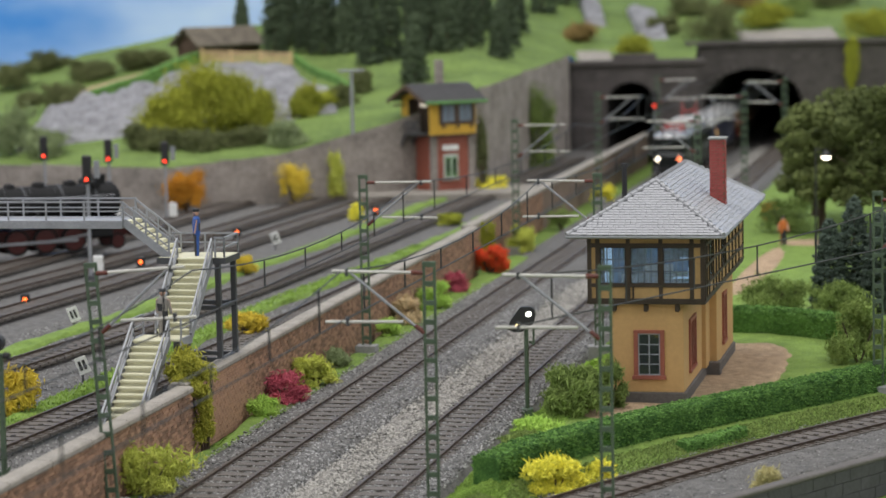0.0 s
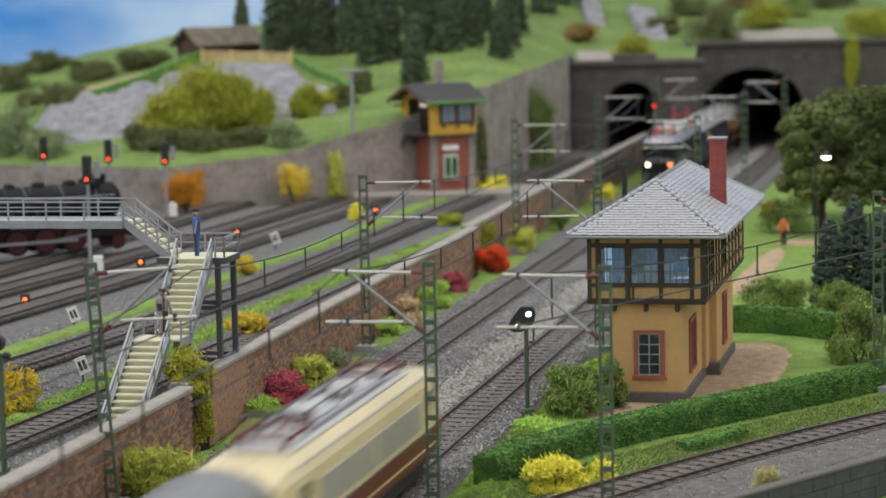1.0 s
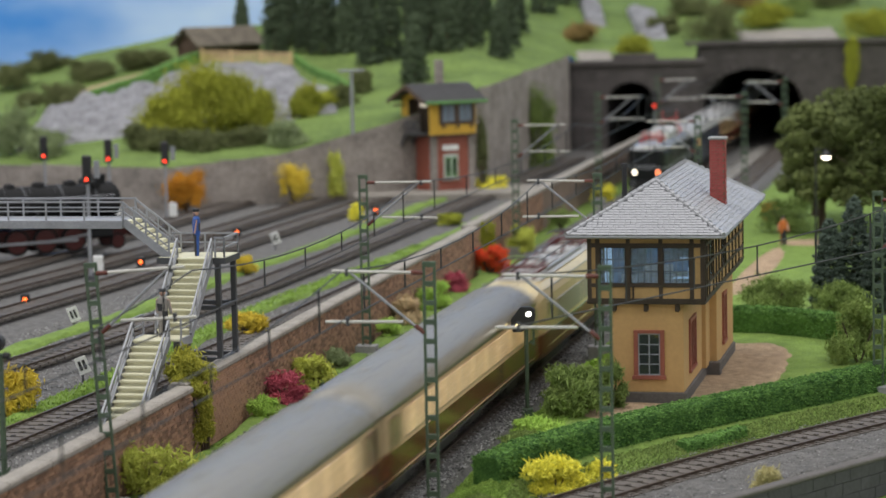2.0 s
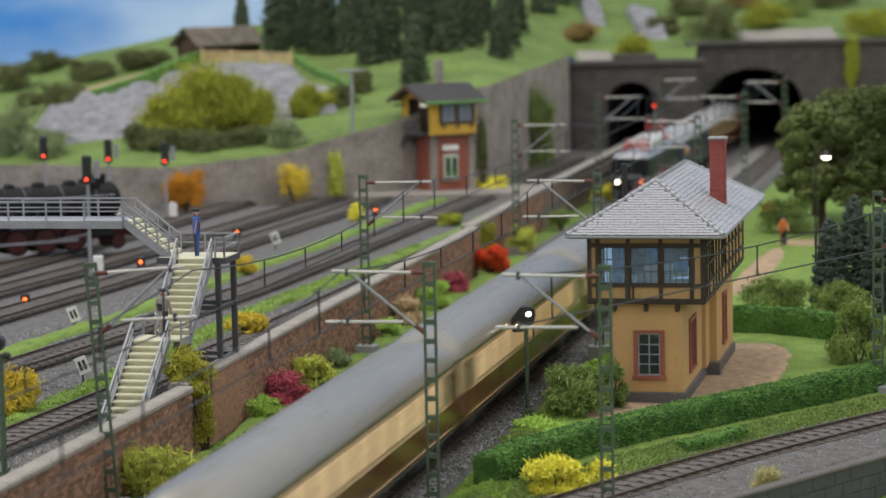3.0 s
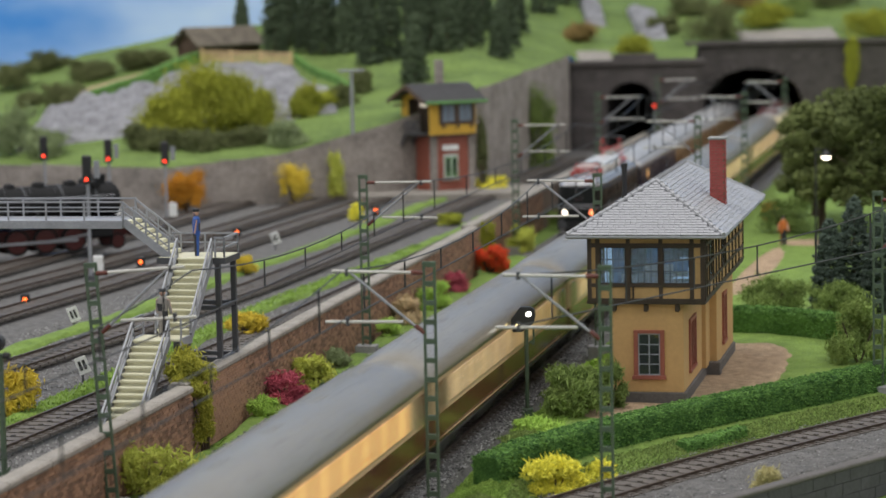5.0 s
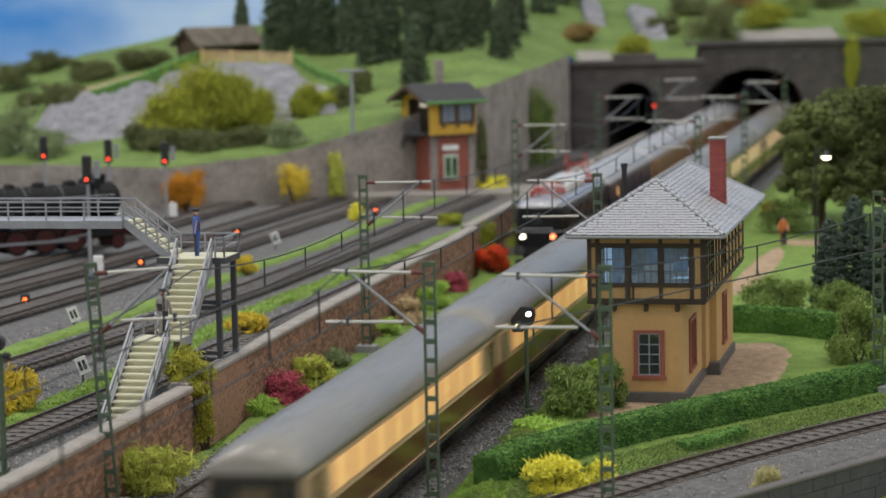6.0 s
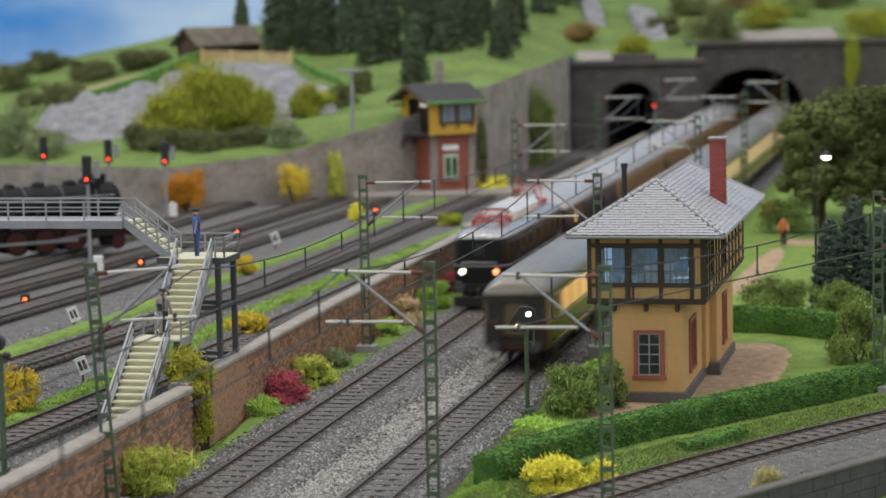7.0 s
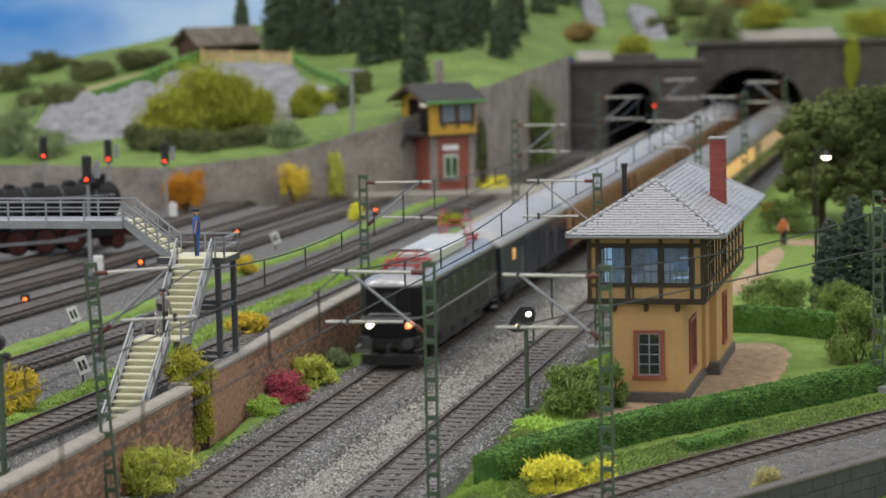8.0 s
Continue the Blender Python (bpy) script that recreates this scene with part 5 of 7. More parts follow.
        part("gangway", boxes((-0.68, -0.5, *across(-0.02, 0.2), 1.4, 3.0), (0.5, 0.68, *across(-0.02, 0.2), 1.4, 3.0), (-0.5, 0.5, *across(-0.02, 0.2), 2.84, 3.0), bevel=0.03), UNDER, t, "black rubber gangway frame")
        part("gangway_door", boxes((-0.5, 0.5, *across(-0.02, 0.09), 1.5, 2.84), bevel=0.02), GANGWAY, t)
        part("end_rail", tubes(((-1.2, y + g * 0.06, 3.06), (1.2, y + g * 0.06, 3.06), 0.045)), UNDER, t)
        for x in (-1.24, 1.2):
            part("tail_lamp", boxes((x, x + 0.1, *across(0, 0.06), 1.62, 1.76), bevel=0.01), WHEELRED, t)
        for x in (-1.08, 0.98):
            part("step", boxes((x - 0.12, x + 0.22, *across(-0.55, -0.1), 0.36, 0.42)), UNDER, t)
        buffers(t, y, g)
    part("underframe", boxes((-1.1, 1.1, 0.4, L - 0.4, 0.72, 0.94), (-1.0, 1.0, L * 0.35, L * 0.48, 0.3, 0.72), (-1.0, 1.0, L * 0.54, L * 0.63, 0.35, 0.72), bevel=0.02), UNDER, t)
    for y in (3.4, L - 3.4):
        bogie(t, y)
    for y in np.linspace(3, L - 3, 5):
        part("roof_vent", boxes((-0.16, 0.16, y - 0.22, y + 0.22, 4.0, 4.08), bevel=0.03), roof, t)
    return t


def pantograph(t, y, z, raised, material=None):
    """A scissor pantograph on its frame, with insulators."""
    m = material or PANTORED
    h = 1.25 if raised else 0.38
    f = part("pantograph", boxes((-0.75, 0.75, y - 1.15, y - 1.05, z + 0.2, z + 0.28), (-0.75, 0.75, y + 1.05, y + 1.15, z + 0.2, z + 0.28), (-0.8, -0.7, y - 1.15, y + 1.15, z + 0.2, z + 0.28), (0.7, 0.8, y - 1.15, y + 1.15, z + 0.2, z + 0.28)), m, t)
    for x in (-0.7, 0.7):
        for yy in (y - 1.05, y + 1.05):
            part("insulator", tubes(((x, yy, z), (x, yy, z + 0.22), 0.09), n=8), m, f)
    w = 1.5 if not raised else 1.0
    for g in (-1, 1):
        for x in (-0.62, 0.62):
            part("lower_arm", tubes(((x, y + g * 0.25, z + 0.3), (x * 0.85, y + g * w, z + 0.3 + h * 0.48), 0.04)), m, f)
            part("upper_arm", tubes(((x * 0.85, y + g * w, z + 0.3 + h * 0.48), (x * 0.9, y + g * 0.1, z + 0.3 + h), 0.03)), m, f)
        part("cross_tube", tubes(((-0.53, y + g * w, z + 0.3 + h * 0.48), (0.53, y + g * w, z + 0.3 + h * 0.48), 0.03)), m, f)
    for g in (-0.14, 0.14):
        part("contact_strip", tubes(((-0.95, y + g, z + 0.22 + h), (-0.6, y + g, z + 0.34 + h), 0.03), ((-0.6, y + g, z + 0.34 + h), (0.6, y + g, z + 0.34 + h), 0.03), ((0.6, y + g, z + 0.34 + h), (0.95, y + g, z + 0.22 + h), 0.03)), DARKSTEEL, f)


def old_electric():
    """Front at y = 0, body towards +y."""
    L = 15.4
    t = thing("electric_locomotive", 0, 0, 0, 0, "black prewar electric locomotive, silver roof, red pantographs, headlights lit", "locomotive")
    ends = [(0.0, 0.62, 1), (0.12, 0.76, 1), (0.45, 0.9, 1), (1.1, 0.97, 1), (2.0, 1, 1)]
    ys = ends + [(L - y, f, g) for y, f, g in reversed(ends)]
    bm = bmesh.new()
    shell(bm, [(1.36, 1.0), (1.46, 1.1), (1.48, 2.2), (1.46, 3.0), (1.40, 3.2)], ys)
    part("body", bm, BLACKGREY, t)
    bm = bmesh.new()
    roof_ends = [(0.05, 0.60, 0.35), (0.2, 0.76, 0.6), (0.6, 0.89, 0.85), (1.2, 0.97, 1.0), (2.0, 1, 1)]
    shell(bm, [(1.44, 3.2), (1.36, 3.36), (1.1, 3.52), (0.6, 3.62), (0.1, 3.65)], roof_ends + [(L - y, f, g) for y, f, g in reversed(roof_ends)])
    part("roof", bm, SILVER, t, smooth=True)
    part("roof_hood", boxes((-0.86, 0.86, 4.7, 10.8, 3.5, 4.2), bevel=0.2), HOODGLARE, t)
    for z in (1.95,):
        bm = bmesh.new()
        prof = [(1.50, z), (1.50, z + 0.07)]
        loft(bm, [[(x * f, y - (0.01 if y < 8 else -0.01), zz) for x, zz in prof + [(-1.50, z + 0.07), (-1.50, z)]] for y, f, g in ys])
        part("waist_band", bm, STEEL, t)
    bm = bmesh.new()
    loft(bm, [[(x * f, y - (0.03 if y < 8 else -0.03), zz) for x, zz in ((1.5, 1.02), (1.5, 1.16), (-1.5, 1.16), (-1.5, 1.02))] for y, f, g in ys])
    part("footplate", bm, BLACK, t)
    for y, g in ((0.0, -1), (L, 1)):
        for x, w in ((-0.62, 0.5), (0, 0.5), (0.62, 0.5)):
            yy = y - g * (0.0 if abs(x) < 0.1 else 0.06)
            lo, hi = sorted((yy + g * 0.02, yy - g * 0.12))
            part("cab_window", boxes((x - w / 2, x + w / 2, lo, hi, 2.38, 2.98), bevel=0.02), DARKPANE, t)
        for x in (-0.83, 0.83):
            bm = bmesh.new()
            yy = y - g * 0.14
            tube(bm, (x, yy - g * 0.1, 1.66), (x, yy + g * 0.16, 1.72), 0.2, 14)
            h = part("headlamp", bm, BLACK, t)
            bm = bmesh.new()
            ball(bm, (x, yy + g * 0.17, 1.72), 0.15, 2, (1, 0.35, 1))
            part("lens", bm, (BEAM if x < 0 else BEAMRED) if g < 0 else DARKPANE, h, "glowing lens")
        buffers(t, y, g)
        lo, hi = sorted((y, y - g * 0.25))
        part("buffer_beam", boxes((-1.3, 1.3, lo, hi, 0.75, 1.25), bevel=0.03), BLACK, t)
        lo, hi = sorted((y + g * 0.1, y - g * 0.1))
        part("snow_plough", boxes((-1.25, 1.25, lo, hi, 0.1, 0.55), bevel=0.03), BLACK, t)
    for y in (3.5, 5.2, 7.3, 9.4, 11.3):
        for x in (-1.492, 1.452):
            w = part("side_window", boxes((x, x + 0.04, y, y + 0.5, 2.42, 2.98), bevel=0.012), DARKPANE, t)
            part("window_rim", boxes((x - 0.006, x + 0.046, y - 0.05, y + 0.55, 2.36, 2.41), (x - 0.006, x + 0.046, y - 0.05, y + 0.55, 2.99, 3.03)), GREENGREY, w)
    for y in (4.2, 6.2, 8.3, 10.3):
        for x in (-1.492, 1.452):
            part("louvre", boxes(*[(x, x + 0.04, y, y + 0.8, 1.35 + k * 0.1, 1.41 + k * 0.1) for k in range(5)]), BLACKGREY, t)
    for y in (2.2, L - 2.8):
        for x in (-1.492, 1.452):
            d = part("cab_door", boxes((x, x + 0.04, y, y + 0.6, 1.15, 3.0), bevel=0.015), BLACKGREY, t)
            part("door_pane", boxes((x - 0.005, x + 0.045, y + 0.12, y + 0.48, 2.35, 2.9)), DARKPANE, d)
            part("grab_rail", tubes(((x + 0.02 + (0.05 if x > 0 else -0.05), y - 0.1, 1.2), (x + 0.02 + (0.05 if x > 0 else -0.05), y - 0.1, 2.3), 0.025)), STEEL, d)
    for y, g in ((0.0, -1), (L, 1)):
        part("front_rail", tubes(((-0.85, y + g * 0.12, 2.16), (0.85, y + g * 0.12, 2.16), 0.03), ((-0.85, y + g * 0.12, 2.16), (-0.85, y, 2.05), 0.025), ((0.85, y + g * 0.12, 2.16), (0.85, y, 2.05), 0.025)), STEEL, t)
        part("coupling", tubes(((0, y, 0.95), (0, y + g * 0.35, 0.9), 0.06), ((0, y + g * 0.33, 0.92), (0, y + g * 0.36, 0.5), 0.05)), DARKSTEEL, t)
        for x in (-0.45, 0.45):
            part("air_hose", tubes(((x, y, 0.85), (x, y + g * 0.22, 0.8), 0.04), ((x, y + g * 0.22, 0.8), (x, y + g * 0.2, 0.4), 0.04)), UNDER, t)
        for x in (-1.24, 1.02):
            lo, hi = sorted((y - g * 0.1, y - g * 0.6))
            part("step", boxes((x, x + 0.22, lo, hi, 0.35, 0.42), (x, x + 0.22, lo, hi, 0.68, 0.74)), STEEL, t)
    for y in (4.0, 6.5, 8.9, 11.4):
        for x in (-1.2, 1.12):
            part("axle_box", boxes((x, x + 0.08, y - 0.28, y + 0.28, 0.5, 0.95), bevel=0.03), UNDER, t)
            part("leaf_spring", boxes((x - 0.02, x + 0.1, y - 0.6, y + 0.6, 0.97, 1.05), bevel=0.02), UNDER, t)
    part("frame", boxes((-0.95, 0.95, 0.5, L - 0.5, 0.5, 1.02), (-1.15, -0.95, 3.6, 12, 0.35, 0.85), (0.95, 1.15, 3.6, 12, 0.35, 0.85), bevel=0.02), BLACK, t)
    for y in (1.7, L - 1.7):
        wheelset(t, y, 0.5, UNDER)
    for y in (4.0, 6.5, 8.9, 11.4):
        wheelset(t, y, 0.8, UNDER)
    pantograph(t, 3.1, 3.62, False)
    pantograph(t, L - 3.1, 3.62, True)
    part("roof_rail", tubes(((-0.55, 2, 3.75), (-0.55, L - 2, 3.75), 0.03), ((0.55, 2, 3.75), (0.55, L - 2, 3.75), 0.03)), PANTORED, t)
    return t


def fast_electric():
    """Cream streamlined locomotive; tail at y = 0, nose at y = L."""
    L = 18.0
    t = thing("electric_locomotive", 0, 0, 0, 0, "cream and maroon streamlined electric locomotive with grey roof", "locomotive")
    lo_e = [(0.0, 0.80, 1), (0.3, 0.93, 1), (1.2, 1, 1)]
    bm = bmesh.new()
    shell(bm, [(1.34, 0.75), (1.46, 0.95), (1.5, 1.75)], lo_e + [(L - y, f, g) for y, f, g in reversed(lo_e)])
    part("lower_body", bm, LOCOMAROON, t)
    ue = [(0.05, 0.80, 0.60), (0.3, 0.87, 0.80), (0.75, 0.93, 0.94), (1.3, 0.97, 0.99), (2.0, 1, 1)]
    bm = bmesh.new()
    shell(bm, [(1.5, 1.755), (1.49, 2.5), (1.40, 3.15), (1.25, 3.45), (1.0, 3.6)], ue + [(L - y, f, g) for y, f, g in reversed(ue)])
    part("upper_body", bm, CREAM, t)
    part("roof", boxes((-0.95, 0.95, 2.7, L - 2.7, 3.55, 3.74), bevel=0.08), ROOFWHITE, t)
    part("roof_box", boxes((-0.6, 0.6, 6.4, 8.6, 3.7, 4.0), (-0.6, 0.6, 11.0, 13.0, 3.7, 3.92), bevel=0.08), ROOFWHITE, t)
    part("roof_hatch", boxes((-0.3, 0.3, 9.0, 10.7, 3.74, 3.79), bevel=0.02), DARKSTEEL, t, "dark roof grille")
    part("rain_gutter", boxes((-1.3, -1.24, 1.9, L - 1.9, 3.36, 3.42), (1.24, 1.3, 1.9, L - 1.9, 3.36, 3.42)), ROOFWHITE, t)
    part("roof_duct", boxes((-0.8, -0.65, 4.8, L - 4.8, 3.72, 3.9), (0.65, 0.8, 4.8, L - 4.8, 3.72, 3.9), bevel=0.03), STEEL, t)
    for y in (6.2, 8.4, 10.6, 12.8):
        part("roof_insulator", tubes(((-0.4, y, 3.9), (-0.4, y, 4.15), 0.08), ((0.4, y, 3.9), (0.4, y, 4.15), 0.08), n=8), PANTODARK, t)
    part("roof_bus_bar", tubes(((-0.4, 5, 4.15), (-0.4, 14, 4.15), 0.035), ((0.4, 5, 4.15), (0.4, 14, 4.15), 0.035)), DARKSTEEL, t)
    for y0, y1, z0, z1 in ((3.3, 9.0, 1.95, 2.95), (9.4, 14.6, 1.95, 2.95)):
        for x in (-1.52, 1.46):
            part("vent_grille", boxes((x, x + 0.06, y0, y1, z0, z1 - 0.1), bevel=0.02), VENTGREY, t)
    for x in (-1.52, 1.48):
        part("side_line", boxes((x, x + 0.04, 1.6, L - 1.6, 1.74, 1.8)), SILVER, t)
        part("skirt_line", boxes((x + (0.03 if x < 0 else -0.03), x + (0.07 if x < 0 else 0.01), 1.6, L - 1.6, 1.16, 1.22)), CREAM, t)
    for y in (1.75, L - 2.5):
        for x in (-1.49, 1.44):
            part("cab_window", boxes((x, x + 0.05, y, y + 0.7, 2.3, 2.95), bevel=0.02), DARKPANE, t)
    for y, g in ((0.14, -1), (L - 0.14, 1)):
        bm = boxes((-1.0, 1.0, -0.02, 0.02, -0.24, 0.24), bevel=0.015)
        bmesh.ops.transform(bm, matrix=Matrix.Translation((0, y, 3.06)) @ Matrix.Rotation(radians(g * 34), 4, "X"), verts=bm.verts)
        part("windscreen", bm, DARKPANE, t)
    for y, g in ((0, -1), (L, 1)):
        buffers(t, y, g)
        lo, hi = sorted((y, y - g * 0.3))
        part("buffer_beam", boxes((-1.2, 1.2, lo, hi, 0.55, 1.2), bevel=0.05), UNDER, t)
    part("frame", boxes((-1.1, 1.1, 0.8, L - 0.8, 0.45, 0.78), bevel=0.03), UNDER, t)
    for yc in (4.4, L - 4.4):
        part("bogie", boxes((-1.2, -1.05, yc - 2.9, yc + 2.9, 0.3, 0.8), (1.05, 1.2, yc - 2.9, yc + 2.9, 0.3, 0.8), bevel=0.04), UNDER, t)
        for dy in (-2.2, 0, 2.2):
            wheelset(t, yc + dy, 0.6, UNDER)
    pantograph(t, 3.9, 3.72, False, PANTODARK)
    pantograph(t, L - 3.9, 3.72, False, PANTODARK)
    return t


def steam_engine():
    t = thing("steam_locomotive", -16.3, 133.9, 1.0, 31.0, "black steam locomotive with red wheels standing in the yard", "locomotive")
    # nose at x = 0, engine towards -x
    bm = bmesh.new()
    tube(bm, (-9.5, 0, 2.75), (-0.9, 0, 2.75), 1.02, 20)
    tube(bm, (-0.9, 0, 2.75), (-0.7, 0, 2.75), 0.85, 20)
    part("boiler", bm, SOOTBLACK, t, smooth=False)
    for x in (-2.2, -4.2, -6.4, -8.2):
        bm = bmesh.new()
        tube(bm, (x - 0.05, 0, 2.75), (x + 0.05, 0, 2.75), 1.04, 20)
        part("boiler_band", bm, DARKSTEEL, t)
    bm = bmesh.new()
    tube(bm, (-1.6, 0, 3.5), (-1.6, 0, 4.2), 0.33, 14, 0.38)
    part("chimney", bm, SOOTBLACK, t)
    for x, r in ((-3.4, 0.42), (-5.3, 0.42), (-7.0, 0.36)):
        bm = bmesh.new()
        tube(bm, (x, 0, 3.5), (x, 0, 3.85), r, 14, r * 0.9)
        ball(bm, (x, 0, 3.85), r * 0.9, 2, (1, 1, 0.4))
        part("steam_dome", bm, SOOTBLACK, t)
    part("running_board", boxes((-13, -0.6, -1.45, 1.45, 1.75, 1.85), bevel=0.02), SOOTBLACK, t)
    part("cab", boxes((-12.2, -9.5, -1.45, 1.45, 1.8, 3.9), bevel=0.08), SOOTBLACK, t)
    part("tender", boxes((-20.5, -12.8, -1.45, 1.45, 1.2, 3.4), bevel=0.1), SOOTBLACK, t)
    part("frame", boxes((-12.5, -0.3, -0.6, 0.6, 0.7, 1.4), bevel=0.02), WHEELRED, t)
    part("buffer_beam", boxes((-0.3, 0, -1.3, 1.3, 0.75, 1.3), bevel=0.02), WHEELRED, t)
    for y in (-0.87, 0.87):
        part("buffer", tubes(((0, y, 1.05), (0.5, y, 1.05), 0.12), ((0.48, y, 1.05), (0.55, y, 1.05), 0.24), n=12), SOOTBLACK, t)
    for y in (-1.25, 0.85):
        part("cylinder", boxes((-2.8, -1.4, y, y + 0.4, 0.75, 1.55), bevel=0.1), SOOTBLACK, t)
    for x, r in ((-0.95, 0.45), (-3.6, 0.75), (-5.3, 0.75), (-7.0, 0.75), (-8.7, 0.75), (-10.6, 0.5), (-14, 0.5), (-16, 0.5), (-18.5, 0.5)):
        for y in (-0.78, 0.72):
            bm = bmesh.new()
            tube(bm, (x, y - 0.06, r), (x, y + 0.06, r), r, 20)
            w = part("wheel", bm, SOOTBLACK, t)
            bm = bmesh.new()
            tube(bm, (x, y - 0.075, r), (x, y + 0.075, r), r * 0.82, 16)
            part("wheel_disc", bm, WHEELRED, w)
    for y in (-0.95, 0.9):
        part("side_rod", boxes((-8.9, -3.4, y, y + 0.06, 0.62, 0.78), bevel=0.01), STEEL, t)
        part("main_rod", tubes(((-5.3, y, 0.7), (-1.6, y, 1.1), 0.06)), STEEL, t)
    part("feed_pipe", tubes(((-8.5, -0.95, 2.5), (-2.5, -0.95, 2.4), 0.06), ((-8.5, -0.98, 3.0), (-1.5, -0.98, 3.05), 0.04)), DARKSTEEL, t)
    for x in np.arange(-8.6, -1.2, 0.9):
        part("handrail_stud", boxes((x - 0.03, x + 0.03, -1.12, -1.0, 3.05, 3.12)), STEEL, t)
    part("handrail", tubes(((-9, -1.1, 3.1), (-1.2, -1.1, 3.1), 0.03)), STEEL, t)
    part("air_pump", tubes(((-3.0, -1.15, 1.9), (-3.0, -1.15, 2.9), 0.2), n=10), DARKSTEEL, t)
    part("feed_heater", tubes(((-2.2, -1.0, 3.75), (-2.2, 1.0, 3.75), 0.22), n=10), SOOTBLACK, t)
    for x in (-4.6, -6.1, -7.6):
        part("sand_pipe", tubes(((x, -0.6, 3.7), (x + 0.3, -1.06, 2.2), 0.04)), DARKSTEEL, t)
    return t


steam_engine()
EXPRESS = [fast_electric()]
c1 = coach("express_coach", 24.3, COACHCREAM, MAROON, DIMPANE, "cream and maroon coach with grey roof and faintly glowing curtained windows")
EXPRESS.append(c1)
for i in range(4):
    EXPRESS.append(copy_thing(c1, pose(0, 0, 0)))
c0 = coach("express_coach", 24.3, COACHCREAM, MAROON, LITPANE, "cream and maroon coach with grey roof and lit windows")
EXPRESS.append(c0)
EXPRESS.append(copy_thing(c0, pose(0, 0, 0)))
FORM[2] = 0.95
SLOW = [old_electric()]
FORM[2] = 0.905
SLOW += [coach("baggage_van", 17.5, NAVY, NAVY, DARKPANE, "dark blue baggage van with pale grey roof", PALEROOF, True, "carriages of the slow train")]
c2 = coach("slow_coach", 22.3, BEIGE, MAROON, SLOWPANE, "beige and brown coach with pale grey roof", PALEROOF, False, "carriages of the slow train")
SLOW.append(c2)
for i in range(4):
    SLOW.append(copy_thing(c2, pose(0, 0, 0)))
SLOW.append(copy_thing(c2, pose(0, 0, 0)))
FORM[0], FORM[2] = 1.0, 1.0


# ---- garden beside the signal box ----
def garden(o, s):
    d = min(o - 6.55 - 0.25 * noise.noise(Vector((s * 0.3, 2, 0))), (branch_o(s) - 1.9 - o) * 0.86, s - 70.5)
    k = min(1.0, max(0.0, d / 0.7))
    m = min(1.0, max(0.0, (d - 0.3) / 1.5))
    return -0.48 + 0.17 * k * k * (3 - 2 * k) + 0.41 * m * m * (3 - 2 * m) + 0.05 * noise.noise(Vector((o * 0.8, s * 0.8, 1)))


V, F = sheet(130, 260, lambda u, v: (*rail(6.4 + 50 * u ** 1.6, 70 + 140 * v ** 1.4), garden(6.4 + 50 * u ** 1.6, 70 + 140 * v ** 1.4)))
alone("garden_lawn", V, F, GRASS, "bright green lawn around the signal box", "lawn", "structure", True)
strip("ballast_bed", lambda s: branch_o(s) - 2.0, lambda s: branch_o(s) + 4.2, 58, 125, -0.12, BALLAST, "dark grey ballast under the branch line", 260, 0.03)
stones("ballast_stones", 6000, lambda a, b: (branch_o(66 + 26 * b) + lerp(-1.7, 4.0, a), 66 + 26 * b, -0.12), STONES, 0.036, 6, "loose dark ballast stones on the branch line")


def patch(name, cx, cy, rx, ry, turn, lift, material, label):
    """A worn patch of path lying on the lawn, with an uneven rim (plan of the line)."""
    V, F = [], []
    n, m = 40, 8
    for j in range(m + 1):
        for i in range(n):
            a = 6.283 * i / n
            r = (j / m) * (1 + 0.12 * noise.noise(Vector((math.cos(a) * 2, math.sin(a) * 2, cx))))
            dx, dy = math.cos(a) * r * rx, math.sin(a) * r * ry
            o = cx + dx * math.cos(turn) - dy * math.sin(turn)
            s = cy + dx * math.sin(turn) + dy * math.cos(turn)
            V.append((*rail(o, s), garden(o, s) + lift - (0.08 if j == m else 0)))
    for j in range(m):
        for i in range(n):
            F.append((j * n + i, j * n + (i + 1) % n, (j + 1) * n + (i + 1) % n, (j + 1) * n + i))
    return alone(name, V, F, material, label, "path", "structure", True)


patch("path", 12.3, 94.3, 2.6, 7.6, -0.04, 0.05, PATHM, "reddish sandy ground round the signal box")
patch("path", 10.3, 85.4, 2.2, 1.9, 0, 0.06, PATHM, "reddish sandy strip before the signal box")
patch("path", 10.85, 126, 0.72, 10.5, -0.02, 0.05, PATHM, "pale sandy footpath across the lawn")
patch("path", 12.9, 138.5, 2.3, 1.6, 0.3, 0.05, PATHM, "pale sandy footpath bend under the trees")


